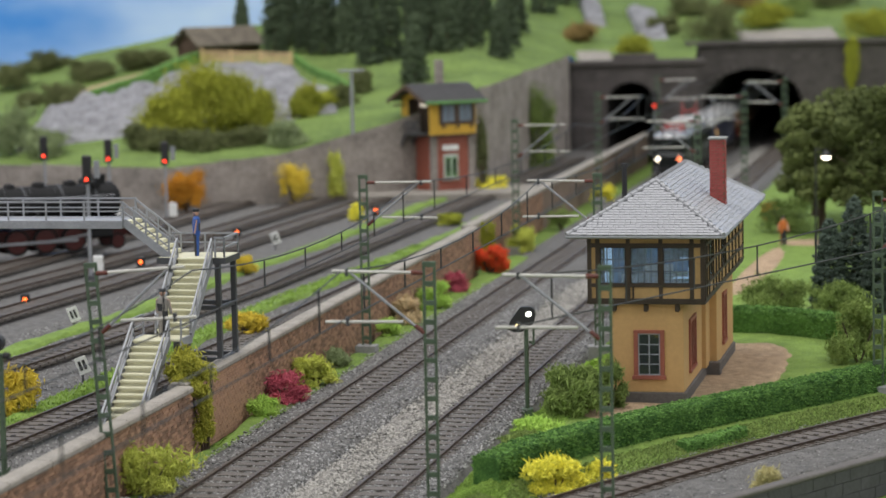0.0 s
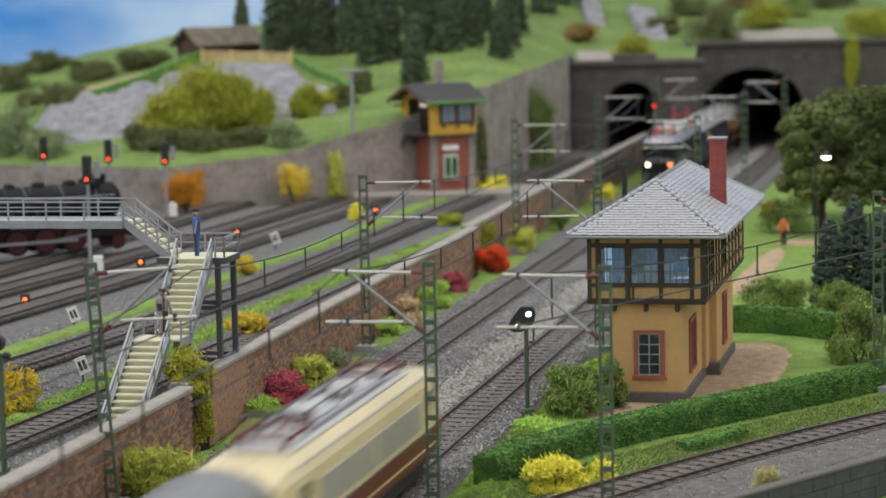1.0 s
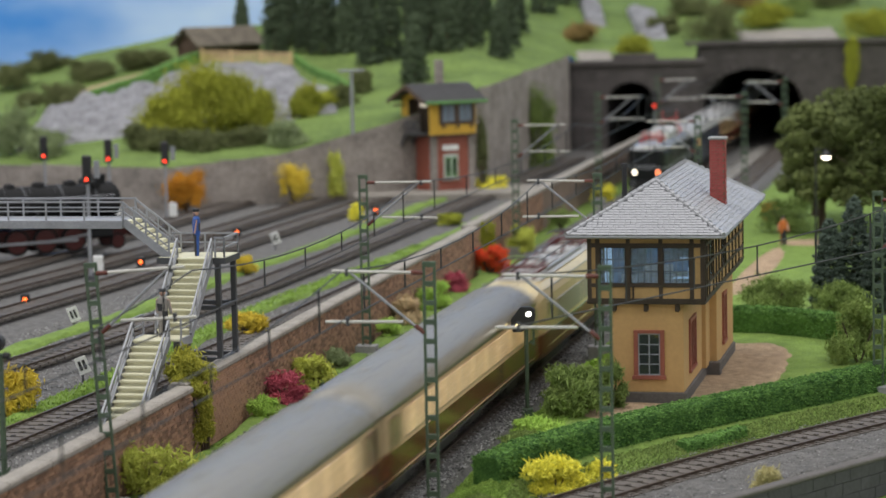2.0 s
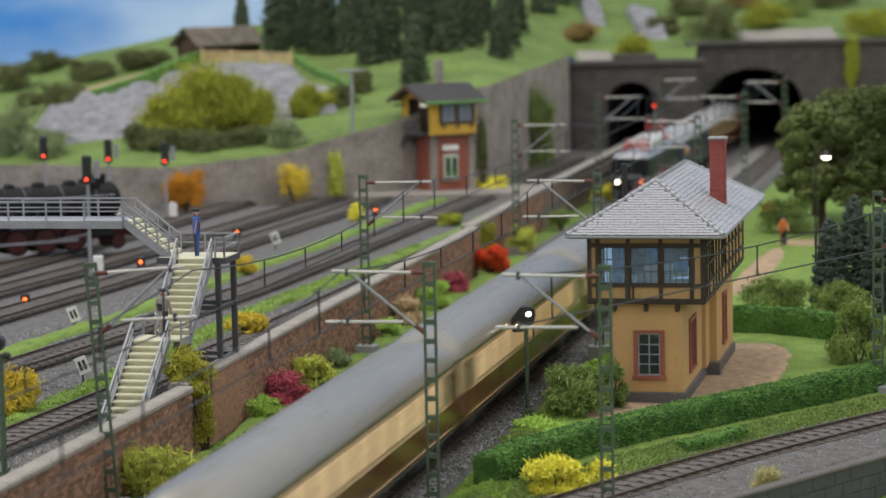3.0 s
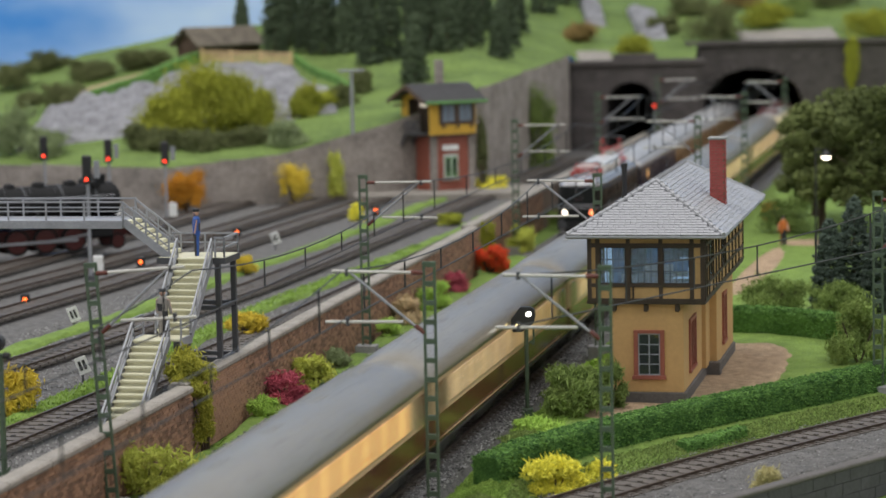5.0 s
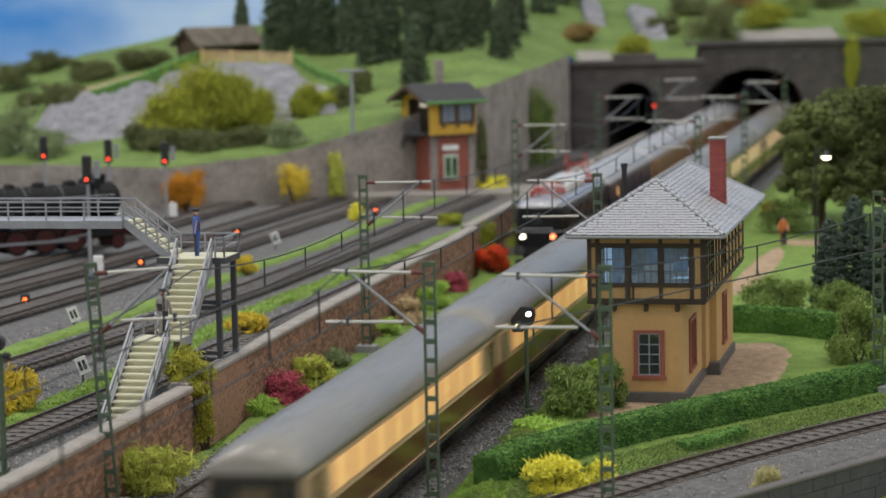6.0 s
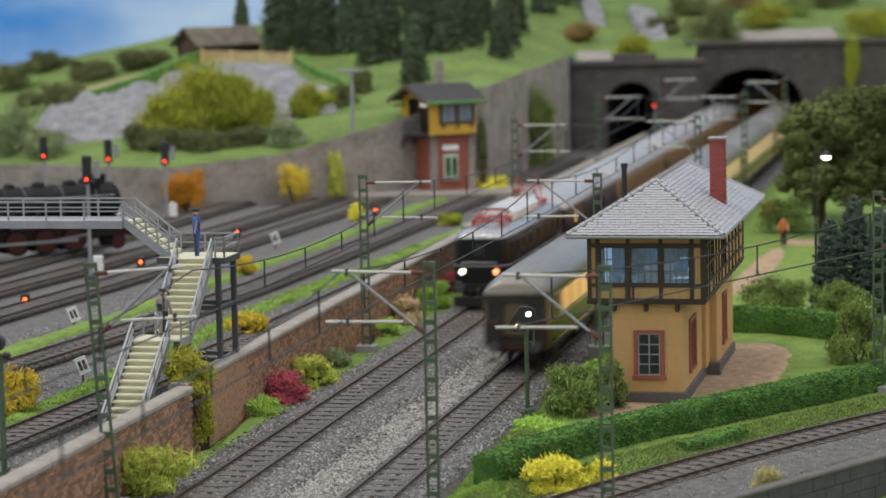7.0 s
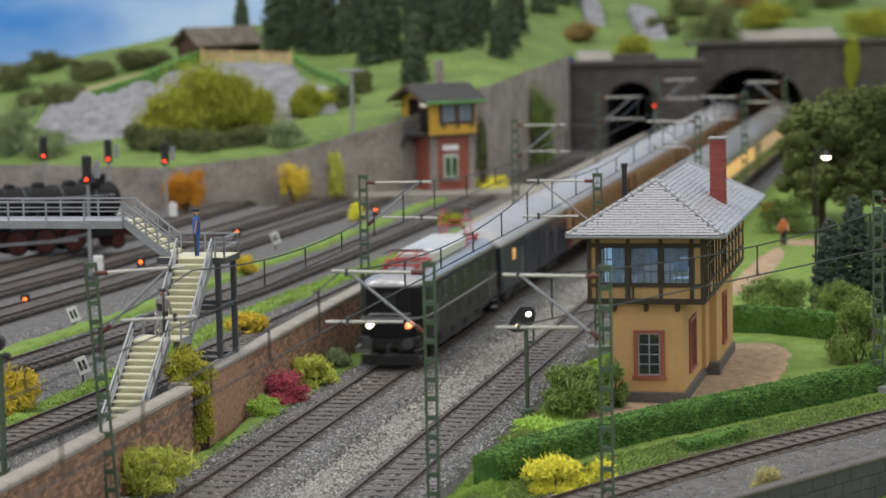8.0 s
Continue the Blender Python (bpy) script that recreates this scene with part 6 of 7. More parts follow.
def hedge(points, w, h, label, n, z0=0.0):
    """A clipped hedge along (o, s) points: a dense core and small leaf clumps over it."""
    SEED[0] += 1
    rng = np.random.default_rng(SEED[0])
    t = thing("hedge", 0, 0, 0, 0, label, "hedge", "garden hedges")
    P = np.array([rail(o, s) for o, s in points])
    Z = np.array([garden(o, s) for o, s in points]) + z0
    seg = np.linalg.norm(np.diff(P, axis=0), axis=1)
    cum = np.concatenate([[0], np.cumsum(seg)])

    def at(q):
        return np.array([np.interp(q, cum, P[:, 0]), np.interp(q, cum, P[:, 1]), np.interp(q, cum, Z)])
    bm = bmesh.new()
    rings = []
    for q in np.linspace(0, cum[-1], max(8, int(cum[-1] / 0.5))):
        c, d = at(q), at(min(cum[-1], q + 0.1)) - at(max(0, q - 0.1))
        d = d / np.linalg.norm(d)
        nx, ny = d[1], -d[0]
        rings.append([(c[0] + nx * a * w, c[1] + ny * a * w, c[2] + b * h) for a, b in ((-0.46, -0.3), (0.46, -0.3), (0.47, 0.75), (0.33, 0.93), (-0.33, 0.93), (-0.47, 0.75))])
    loft(bm, rings)
    part("hedge_core", bm, HEDGE, t)
    C = []
    for _ in range(n):
        q = rng.uniform(0, cum[-1])
        c, d = at(q), at(min(cum[-1], q + 0.1)) - at(max(0, q - 0.1))
        d = d / np.linalg.norm(d)
        f = rng.uniform(0, 1)
        if f < 0.35:
            a, b = rng.uniform(-0.45, 0.45), 0.95 + rng.uniform(-0.06, 0.05)
        else:
            a, b = (0.49 if f < 0.68 else -0.49) + rng.uniform(-0.04, 0.04), rng.uniform(-0.1, 0.92)
        C.append((c[0] + d[1] * a * w, c[1] - d[0] * a * w, c[2] + b * h))
    V, F = clumps(np.array(C), rng.uniform(0.5, 1.3, n) * 0.046, rng, (1.4, 0.6, 0.6))
    soup("foliage", V, F, HEDGE, t)


FRONT = [(7.75, 73.2), (8.6, 75.3), (9.8, 77.8), (11.2, 80.3), (12.8, 82.9), (14.6, 85.6), (16.6, 88.6), (19, 92.4), (22, 97)]
hedge(FRONT, 0.95, 0.82, "long clipped green hedge between garden and branch line", 22000)
hedge([(11.7, 104.5), (13.2, 104.2), (14.8, 103.4), (16.3, 102.2), (17.5, 100.5)], 0.7, 1.05, "low clipped green hedge closing the garden", 6000)
hedge([(12.6, 80.2), (13.6, 81.9), (14.2, 83.0)], 0.5, 0.35, "low trimmed strip of green hedge on the bank", 900, -0.1)


def tufts(n, region, r, seed, label, material=None):
    rng = np.random.default_rng(seed)
    C = []
    for _ in range(n):
        o, s, z = region(*rng.uniform(0, 1, 2))
        C.append((*rail(o, s), z))
    V, F = clumps(np.array(C), rng.uniform(0.4, 1.2, n) * r, rng, (0.6, 0.5, 1.3))
    alone("grass_tufts", V, F, material or TURF, label, "grass", "stuff")


def bank_pt(a, b):
    s = 70.5 + 22 * b
    o = branch_o(s) - 3.3 + 1.5 * a
    return o, s, garden(o, s) + 0.02


tufts(22000, lambda a, b: (6.6 + 1.9 * a, 72 + 38 * b * b, garden(6.6 + 1.9 * a, 72 + 38 * b * b) + 0.03), 0.05, 21, "green flock tufts on the bank by the main line")
tufts(12000, bank_pt, 0.05, 22, "green flock tufts on the bank by the branch line", LEAF["green"])
tufts(14000, lambda a, b: (lerp(wall_o(70 + 60 * b * b) + 0.3, -1.65, a), 66 + 60 * b * b, -0.24), 0.042, 23, "green flock tufts at the foot of the brick wall")
tufts(4500, lambda a, b: (verge(70 + 60 * b) - 0.55 + 1.1 * a, 70 + 60 * b, 0.84), 0.06, 24, "green flock tufts between yard tracks")

# bushes: place on the line, size, colour
G1 = "bushes along the brick wall"
for o, s, w, h, c, lab, n in (
        (-2.1, 71.5, 3.2, 1.85, "yellowgreen", "rounded light green bush at the brick wall", 2000),
        (-2.2, 84.6, 1.1, 0.95, "bright", "small fresh green bush at the brick wall", 900),
        (-2.25, 87.4, 1.9, 1.3, "magenta", "loose magenta bush at the brick wall", 1000),
        (-2.2, 91.2, 2.0, 1.4, "yellowgreen", "loose yellow-green bush at the brick wall", 1100),
        (-2.45, 95.6, 1.1, 0.95, "bluegreen", "small blue-green bush at the brick wall", 800),
        (-2.5, 104.0, 1.35, 1.0, "bright", "low fresh green bush at the brick wall", 900),
        (-2.5, 107.6, 1.7, 1.5, "cream", "dry cream-coloured bush at the brick wall", 1400),
        (-2.6, 113.0, 2.0, 1.5, "bright", "feathery bright green bush at the brick wall", 1400),
        (-2.75, 119.0, 1.5, 1.15, "magenta", "dark magenta bush at the brick wall", 900),
        (-2.6, 126.8, 2.2, 1.75, "red", "glowing red bush at the brick wall", 1500),
        (-2.6, 136.0, 1.7, 1.9, "yellowgreen", "upright yellow-green bush at the brick wall", 1100),
        (-2.9, 150.0, 1.8, 1.3, "green", "green bush at the brick wall", 700),
        (-2.9, 166.0, 1.8, 1.4, "yellow", "yellow bush at the brick wall", 700)):
    line_bush(o, s, -0.35, w, h, c, lab, n=n, leaf=0.095, group=G1)


def leaning_shrub():
    """Slim foot at the wall, wider crown leaning over its coping."""
    rng = np.random.default_rng(61)
    x, y = rail(-2.35, 78.4)
    t = thing("bush", x, y, -0.35, TURN, "tall yellow-green shrub leaning over the wall's coping", "bush", G1)
    low = lobes(rng, 0.95, 0.8, 2.5, 2600, 12)
    top = lobes(rng, 2.0, 1.7, 1.75, 4600, 18) + np.array((-0.55, 0.2, 1.75))
    C = np.concatenate((low, top))
    V, F = clumps(C, rng.uniform(0.5, 1.25, len(C)) * 0.05, rng, (2.2, 0.45, 0.45), 0.45, True)
    soup("foliage", V, F, LEAF["olive2"], t)
    bm = bmesh.new()
    for a in (-0.3, 0.0, 0.25):
        tube(bm, (a * 0.3, 0, -0.1), (a - 0.2, 0.1, 2.3), 0.06, 6, 0.025)
    part("stem", bm, BARK, t)


leaning_shrub()
line_bush(-3.1, 128.5, -0.35, 1.1, 2.7, "olive", "olive climbing shrub on the brick wall", n=900, leaf=0.1, group=G1)
G2 = "garden bushes"
for o, s, w, h, c, lab, n in (
        (9.75, 73.3, 2.1, 1.45, "yellow", "bright yellow flowering bush below the hedge", 2600),
        (10.75, 75.9, 1.3, 0.8, "yellow", "small bright yellow bush below the hedge", 1100),
        (8.55, 84.4, 2.6, 1.9, "green", "dark green leafy bush by the signal box", 2400),
        (9.55, 85.4, 1.3, 2.0, "green", "upright green bush at the signal box corner", 1500),
        (7.6, 76.5, 1.5, 0.55, "bright", "low fresh green ground cover on the bank", 1100),
        (7.7, 79.0, 1.6, 0.65, "green", "low green ground cover on the bank", 1100),
        (7.5, 82.0, 1.5, 0.6, "bright", "low fresh green ground cover on the bank", 1100),
        (7.6, 88.5, 1.7, 0.8, "green", "low green shrub on the bank", 1100),
        (8.1, 92.5, 1.6, 0.8, "bright", "low green shrub by the signal box", 900),
        (8.5, 80.5, 1.3, 0.6, "bright", "low fresh green ground cover behind the hedge", 900),
        (17.2, 96.6, 2.7, 2.9, "green", "dark green rounded bush on the lawn", 2200),
        (19.0, 98.0, 2.4, 2.2, "green", "green rounded bush on the lawn", 1800),
        (13.1, 109.9, 4.0, 2.0, "green", "broad green bush with reddish flowers on the lawn", 2400),
        (15.6, 108.8, 2.6, 1.7, "green", "green bush before the dark conifers", 1400),
        (10.8, 143.5, 3.6, 2.6, "green", "green bush at the foot of the tree", 1300),
        (9.3, 150.0, 1.2, 1.5, "orange", "orange autumn bush beside the line", 600)):
    line_bush(o, s, garden(o, s) - 0.12, w, h, c, lab, n=n, leaf=0.1, group=G2)
line_bush(16.0, 72.4, -0.45, 1.25, 1.35, "dry", "dry pale shrub in front of the stone parapet", n=800, leaf=0.07, group=G2)
G3 = "yard bushes"
for o, s, w, h, c, lab, n in (
        (-8.9, 79.2, 1.5, 1.7, "gold", "golden autumn shrub between the yard tracks", 1500),
        (-6.6, 97.5, 1.9, 1.05, "gold", "low golden bush under the footbridge", 1000),
        (-12.7, 118.0, 1.2, 1.0, "gold", "small golden bush in the yard", 500),
        (-25.8, 150.0, 3.0, 3.0, "orange", "orange autumn tree-like bush at the retaining wall", 1600),
        (-20.3, 154.6, 2.2, 2.9, "gold", "olive-gold bush at the retaining wall", 1100),
        (-18.2, 157.0, 1.2, 3.5, "yellowgreen", "slim yellow-green columnar bush at the wall", 800),
        (-9.3, 162.0, 2.6, 1.5, "yellow", "yellow-green shrub beside the yellow signal box", 800),
        (-13.8, 144.4, 1.0, 1.1, "yellow", "small yellow bush between the yard tracks", 400),
        (-7.7, 141.8, 1.7, 0.8, "olive", "low olive bush between the yard tracks", 500)):
    line_bush(o, s, 0.64, w, h, c, lab, n=n, leaf=0.12, group=G3)
x, y = 7.2, 190.5
bush(x - 0.3, y - 6, 0.2, 3.4, 6.6, "green", "dark ivy climbing the retaining wall", n=2600, leaf=0.15, d=1.2, category="ivy", name="ivy")
bush(2.6, 164.6, 0.9, 0.8, 6.0, "dark", "dark ivy at the corner of the retaining wall", n=900, leaf=0.13, d=0.8, category="ivy", name="ivy")


def tree(x, y, z, w, h, clear, colour, label, n=5000, leaf=0.14):
    SEED[0] += 1
    rng = np.random.default_rng(SEED[0])
    t = thing("deciduous_tree", x, y, z, rng.uniform(0, 360), label, "tree", "garden trees")
    bm = bmesh.new()
    tube(bm, (0, 0, -0.2), (0.1, 0, clear + h * 0.25), 0.24, 9, 0.14)
    part("trunk", bm, BARK, t)
    for i in range(9):
        a = rng.uniform(0, 6.28)
        z0 = lerp(clear * 0.8, clear + h * 0.35, rng.uniform())
        L = rng.uniform(0.25, 0.45) * w
        bm = bmesh.new()
        tube(bm, (0.05, 0, z0), (math.cos(a) * L, math.sin(a) * L, z0 + L * 0.7), 0.09, 6, 0.03)
        part("limb", bm, BARK, t)
    C = []
    k = 70
    for i in range(k):
        a, rr, zz = rng.uniform(0, 6.28), math.sqrt(rng.uniform(0, 1)) * 0.42 * w, rng.uniform(0.12, 0.86)
        f = math.sqrt(max(0.1, 1 - (2 * zz - 0.85) ** 2))
        c = np.array([math.cos(a) * rr * f, math.sin(a) * rr * f, clear + zz * (h - clear)])
        r = rng.uniform(0.065, 0.125) * w
        u = rng.normal(size=(n // k, 3))
        u /= np.linalg.norm(u, axis=1)[:, None]
        C.append(c + u * r * rng.uniform(0.72, 1.1, (n // k, 1)) * (1, 1, 0.75))
    C = np.concatenate(C)
    V, F = clumps(C, rng.uniform(0.5, 1.2, len(C)) * leaf, rng, (1, 0.8, 0.7))
    soup("crown", V, F, LEAF[colour], t)


tree(20.9, 143, 0, 5.8, 7.7, 1.5, "tree", "round-crowned dark olive deciduous tree on the lawn", 8500)
tree(24.6, 140, 0, 8.4, 9.0, 0.9, "tree", "large olive-green deciduous tree behind the garden", 10000)
tree(30.0, 144, 0, 8.4, 8.8, 0.9, "tree", "large olive-green deciduous tree behind the garden", 4500)
tree(23.4, 148, 0, 6.5, 8.4, 1.0, "tree", "dense olive deciduous tree behind the lawn", 7000)
tree(21.8, 152, 0, 4.5, 6.5, 1.2, "tree", "dark olive deciduous tree beside the line", 3000)


def conifer(x, y, z, w, h, colour, label, n, group, leaf=0.13, power=0.9, clear=0.06):
    SEED[0] += 1
    rng = np.random.default_rng(SEED[0])
    t = thing("conifer", x, y, z, rng.uniform(0, 360), label, "conifer", group)
    bm = bmesh.new()
    tube(bm, (0, 0, -0.4), (0, 0, h * 0.93), 0.13, 7, 0.02)
    part("trunk", bm, BARK, t)
    k = rng.uniform(0, 1, n) ** 0.75
    zz = h * (clear + (1 - clear) * (1 - k))
    tier = 0.75 + 0.25 * ((zz * 2.3) % 1.0)[::1]
    rmax = w / 2 * (k ** power) * tier
    a = rng.uniform(0, 6.283, n)
    rr = rmax * np.sqrt(rng.uniform(0.25, 1.05, n))
    C = np.column_stack([np.cos(a) * rr, np.sin(a) * rr, zz - rr * 0.25])
    V, F = clumps(C, rng.uniform(0.5, 1.2, n) * leaf, rng, (1.2, 0.7, 0.6))
    soup("needles", V, F, LEAF[colour], t)


G4 = "dark garden conifers"
for o, s, w, h in ((15.2, 111.2, 2.0, 4.0), (16.2, 112.0, 2.2, 4.9), (17.4, 110.8, 2.3, 4.4), (18.5, 111.6, 2.3, 4.6), (19.9, 113, 2.6, 5.0)):
    x, y = rail(o, s)
    conifer(x, y, 0, w, h, "cypress", "dark blue-green conifer on the lawn", 3400, G4, 0.10, 0.42)

G5 = "spruces on the hill"
for x, y, w, h in ((-11.6, 203, 2.6, 6.5), (-10.0, 199, 2.4, 6.0), (-8.6, 197, 2.6, 6.6), (-7.0, 196.5, 2.3, 5.6), (-5.0, 190, 2.5, 5.6), (-3.6, 191.5, 2.6, 6.2),
                   (-1.7, 179, 2.4, 4.9), (-0.6, 190, 2.5, 6.5), (0.6, 188.5, 2.5, 6.0), (2.4, 194, 2.4, 6.5), (4.4, 187.5, 2.1, 4.6), (3.4, 204, 2.7, 7.0),
                   (-13.0, 208, 2.6, 6.4), (-9, 209, 2.8, 7), (-6.4, 208, 2.6, 6.5), (-2.6, 206, 2.8, 7), (0.6, 207, 2.6, 7), (6.2, 208, 2.4, 5.5), (9.0, 226, 2.8, 6), (11.4, 231, 2.8, 6), (-16.0, 213, 1.5, 3.2), (6.0, 220, 2.6, 6), (-12.4, 198, 2.4, 6.2), (-5.6, 199, 2.5, 6.6), (1.8, 199, 2.5, 6.6), (-1.6, 197, 2.5, 6.6), (-9.4, 204, 2.6, 7), (5.2, 197, 2.3, 5.6), (-4.4, 206, 2.6, 7), (-11.2, 207, 2.6, 7), (3.0, 212, 2.6, 7)):
    conifer(x, y, hill(x, y), w, h, "spruce", "dark green spruce on the grassy hill", 1000, G5, 0.19, 0.75)

G6 = "shrubs on the hill"
for x, y, w, h, c, lab in (
        (-32.9, 203, 4.3, 2.4, "dark", "dark shrub on the hilltop"), (-31.2, 209, 3.8, 1.7, "dark", "dark shrub on the hilltop"),
        (-26.6, 199.5, 4.2, 1.6, "dark", "dark rounded shrub on the hill"), (-23.4, 200.5, 3.2, 1.6, "dark", "dark rounded shrub on the hill"), (-21.6, 201.5, 2.6, 1.3, "dark", "dark rounded shrub on the hill"),
        (-26.9, 186.8, 3.6, 2.0, "dark", "dark shrub above the rock"), (-29.8, 191, 2.6, 1.1, "dark", "low dark shrub on the hill"),
        (-28.5, 172, 4.2, 3.4, "bluegreen", "grey-green shrub at the foot of the rock"), (-25.6, 168.5, 3.4, 2.0, "bluegreen", "grey-green shrub on the hillside"),
        (-9.0, 172.5, 2.3, 2.4, "olive", "olive shrub below the rock"), (-6.6, 174.5, 2.2, 1.6, "dark", "dark shrub on the slope"), (-7.9, 173.5, 1.9, 1.5, "olive", "olive shrub on the slope"),
        (-9.6, 163.6, 2.4, 1.7, "bluegreen", "grey-green shrub above the wall"), (-5.3, 178.5, 1.6, 1.8, "dark", "dark shrub on the slope"),
        (11.3, 213, 3.0, 1.6, "rust", "brownish shrub above the portal"), (15.4, 206, 3.2, 1.9, "olive", "olive shrub on the narrow portal"),
        (22.9, 214.4, 5.8, 3.2, "dark", "dark shrub above the wide portal"), (35.5, 214, 5.0, 2.4, "olive", "olive shrubs above the portal"),
        (30, 226, 5.0, 1.8, "green", "green shrub on the upper hillside"), (27.3, 219.5, 5.0, 2.2, "olive", "olive shrub behind the stone slab"), (38.5, 216, 5.0, 2.6, "green", "green shrub above the portal"), (34.5, 230, 6.0, 2.2, "dark", "dark shrub on the upper hillside"), (18.6, 219, 3.2, 1.6, "dark", "dark shrub on the upper hillside"), (22, 228, 4, 1.8, "dark", "dark shrub on the upper hillside"), (27, 232, 4, 1.6, "rust", "brownish shrub on the upper hillside")):
    bush(x, y, hill(x, y) - 0.15, w, h, c, lab, n=900, leaf=0.18, name="shrub", category="shrub", group=G6, fat=1.5)
for x, y, w, h in ((-17.4, 168.0, 4.0, 3.4), (-15.3, 169.4, 6.0, 4.9), (-12.5, 168.8, 5.0, 4.2)):
    bush(x, y, hill(x, y) - 0.2, w, h, "olive", "big billowing olive shrub on the rocky slope", n=3400, leaf=0.17, name="shrub", category="shrub", group=G6, fat=1.5)
for x, y, w, h, c in ((-17.8, 165.2, 3.0, 1.5, "dark"), (-15.0, 165.0, 4.0, 1.4, "dark"), (-12.2, 165.4, 3.6, 1.3, "dark"), (-19.4, 166.4, 1.8, 1.9, "dark")):
    bush(x, y, hill(x, y) - 0.2, w, h, c, "low dark shrub under the billowing olive shrub", n=1000, leaf=0.17, name="shrub", category="shrub", group=G6, fat=1.5)
bush(33.4, 211.2, 4.5, 1.8, 4.8, "olive", "olive creeper hanging over the portal wall", n=900, leaf=0.17, d=0.8, name="creeper", category="creeper")


# ---- rocks, hut and fence on the hill ----
def rock(name, x0, x1, lo, hi, label, amp=0.9):
    """A rough rock face standing out of the slope between two lines y = lo(x), y = hi(x)."""
    def fn(u, v):
        x = lerp(x0, x1, u)
        y = lerp(lo(x), hi(x), v)
        rim = min(u, 1 - u, v, 1 - v) * 8
        k = min(1.0, max(0.0, rim))
        q = Vector((x * 0.55, y * 0.3, 2))
        c = noise.voronoi(q * 1.6)[0][0]
        return (x, y, hill(x, y) - 0.35 + k * (0.6 + amp * (abs(noise.noise(q)) + 0.7 * c + 0.35 * abs(noise.noise(q * 4)))))
    V, F = sheet(120, 70, fn)
    return alone(name, V, F, ROCK, label, "rock", "")


rock("rock_face", -21.5, -9.0, lambda x: 170, lambda x: float(np.interp(x, (-21.5, -18.5, -11, -9), (193, 197.5, 193.2, 184))), "grey rock slope below the timber hut", 0.45)
rock("rock_face", -28.6, -19.2, lambda x: 169.5 + (x + 19.2) * -0.25, lambda x: float(np.interp(x, (-28.6, -26, -23, -19.2), (184, 186.5, 190, 192))), "pale grey rock outcrop on the hillside", 0.8)
rock("rock_face", -11.0, -6.6, lambda x: 171.5, lambda x: float(np.interp(x, (-11, -6.6), (190, 177))), "grey rock slope beside the shrubs", 0.45)
rock("rock_face", 16.4, 19.0, lambda x: 214, lambda x: 232, "grey rock rib on the upper hillside", 0.6)
rock("rock_face", 12.4, 14.4, lambda x: 222, lambda x: 236, "grey rock rib on the upper hillside", 0.6)


def hut():
    x, y = -17.0, 201.5
    t = thing("timber_hut", x, y, hill(x, y) - 0.3, 36, "low brown timber hut with a weathered shingle roof", "hut")
    part("log_wall", boxes((-2.6, 2.6, -1.5, 1.5, 0, 1.25)), HUTWOOD, t)
    for z in (0.15, 0.4, 0.65, 0.9, 1.13):
        part("log", tubes(((-2.75, -1.52, z), (2.75, -1.52, z), 0.13), n=7), HUTWOOD, t)
        part("log", tubes(((-2.62, -1.6, z), (-2.62, 1.6, z), 0.13), n=7), HUTWOOD, t)
    bm = bmesh.new()
    loft(bm, [[(xx, -1.5, 1.25), (xx, 0, 2.2), (xx, 1.5, 1.25)] for xx in (-2.6, 2.6)])
    part("gable", bm, HUTWOOD, t)
    for g in (-1, 1):
        bm = bmesh.new()
        a, b = Vector((0, g * 2.1, 1.0)), Vector((0, 0, 2.34))
        n = Vector((0, g * 0.54, 0.84)) * 0.14
        loft(bm, [[tuple(Vector((xx, 0, 0)) + p) for p in (a, b, b + n, a + n)] for xx in (-3.1, 3.1)])
        r = part("roof", bm, THATCH, t)
        for j in range(6):
            p, q = a.lerp(b, j / 6) + n, a.lerp(b, (j + 1.1) / 6) + n
            bm = bmesh.new()
            loft(bm, [[(xx, p.y, p.z), (xx, q.y, q.z), (xx, q.y, q.z + 0.02), (xx, p.y, p.z + 0.09)] for xx in (-3.12, 3.12)])
            part("shingle_course", bm, THATCH, r)
    part("door", boxes((-0.4, 0.4, -1.7, -1.5, 0, 1.1)), TIMBER, t)


hut()


def fence():
    (xa, ya), (xb, yb) = (-17.9, 197.2), (-10.9, 192.6)
    L, a = math.hypot(xb - xa, yb - ya), math.degrees(math.atan2(yb - ya, xb - xa))
    t = thing("board_fence", xa, ya, hill(xa, ya) - 0.05, a, "pale wooden board fence on the edge of the rock", "fence")
    dz = hill(xb, yb) - hill(xa, ya)
    for i in range(4):
        x = i * L / 3
        part("fence_post", boxes((x - 0.09, x + 0.09, -0.08, 0.08, -0.3 + dz * i / 3, 1.15 + dz * i / 3), bevel=0.02), FENCEWOOD, t)
    for z in (0.15, 0.38, 0.61, 0.84):
        for i in range(3):
            bm = bmesh.new()
            beam(bm, (i * L / 3, -0.1, z + 0.1 + dz * i / 3), ((i + 1) * L / 3, -0.1, z + 0.1 + dz * (i + 1) / 3), 0.05, 0.15)
            part("fence_board", bm, FENCEWOOD, t)


fence()


def hill_strip(name, pts, w, lift, material, label, h=0.0):
    V, F = [], []
    for i, (x, y) in enumerate(pts):
        for k, (dw, dz) in enumerate(((-0.5, -0.1), (-0.42, h), (0.42, h), (0.5, -0.1))):
            V.append((x, y + dw * w, hill(x, y + dw * w) + lift + dz))
    for i in range(len(pts) - 1):
        for k in range(3):
            F.append((i * 4 + k, i * 4 + 4 + k, i * 4 + 5 + k, i * 4 + 1 + k))
    return alone(name, V, F, material, label, "path" if not h else "hedge", "structure" if not h else "")


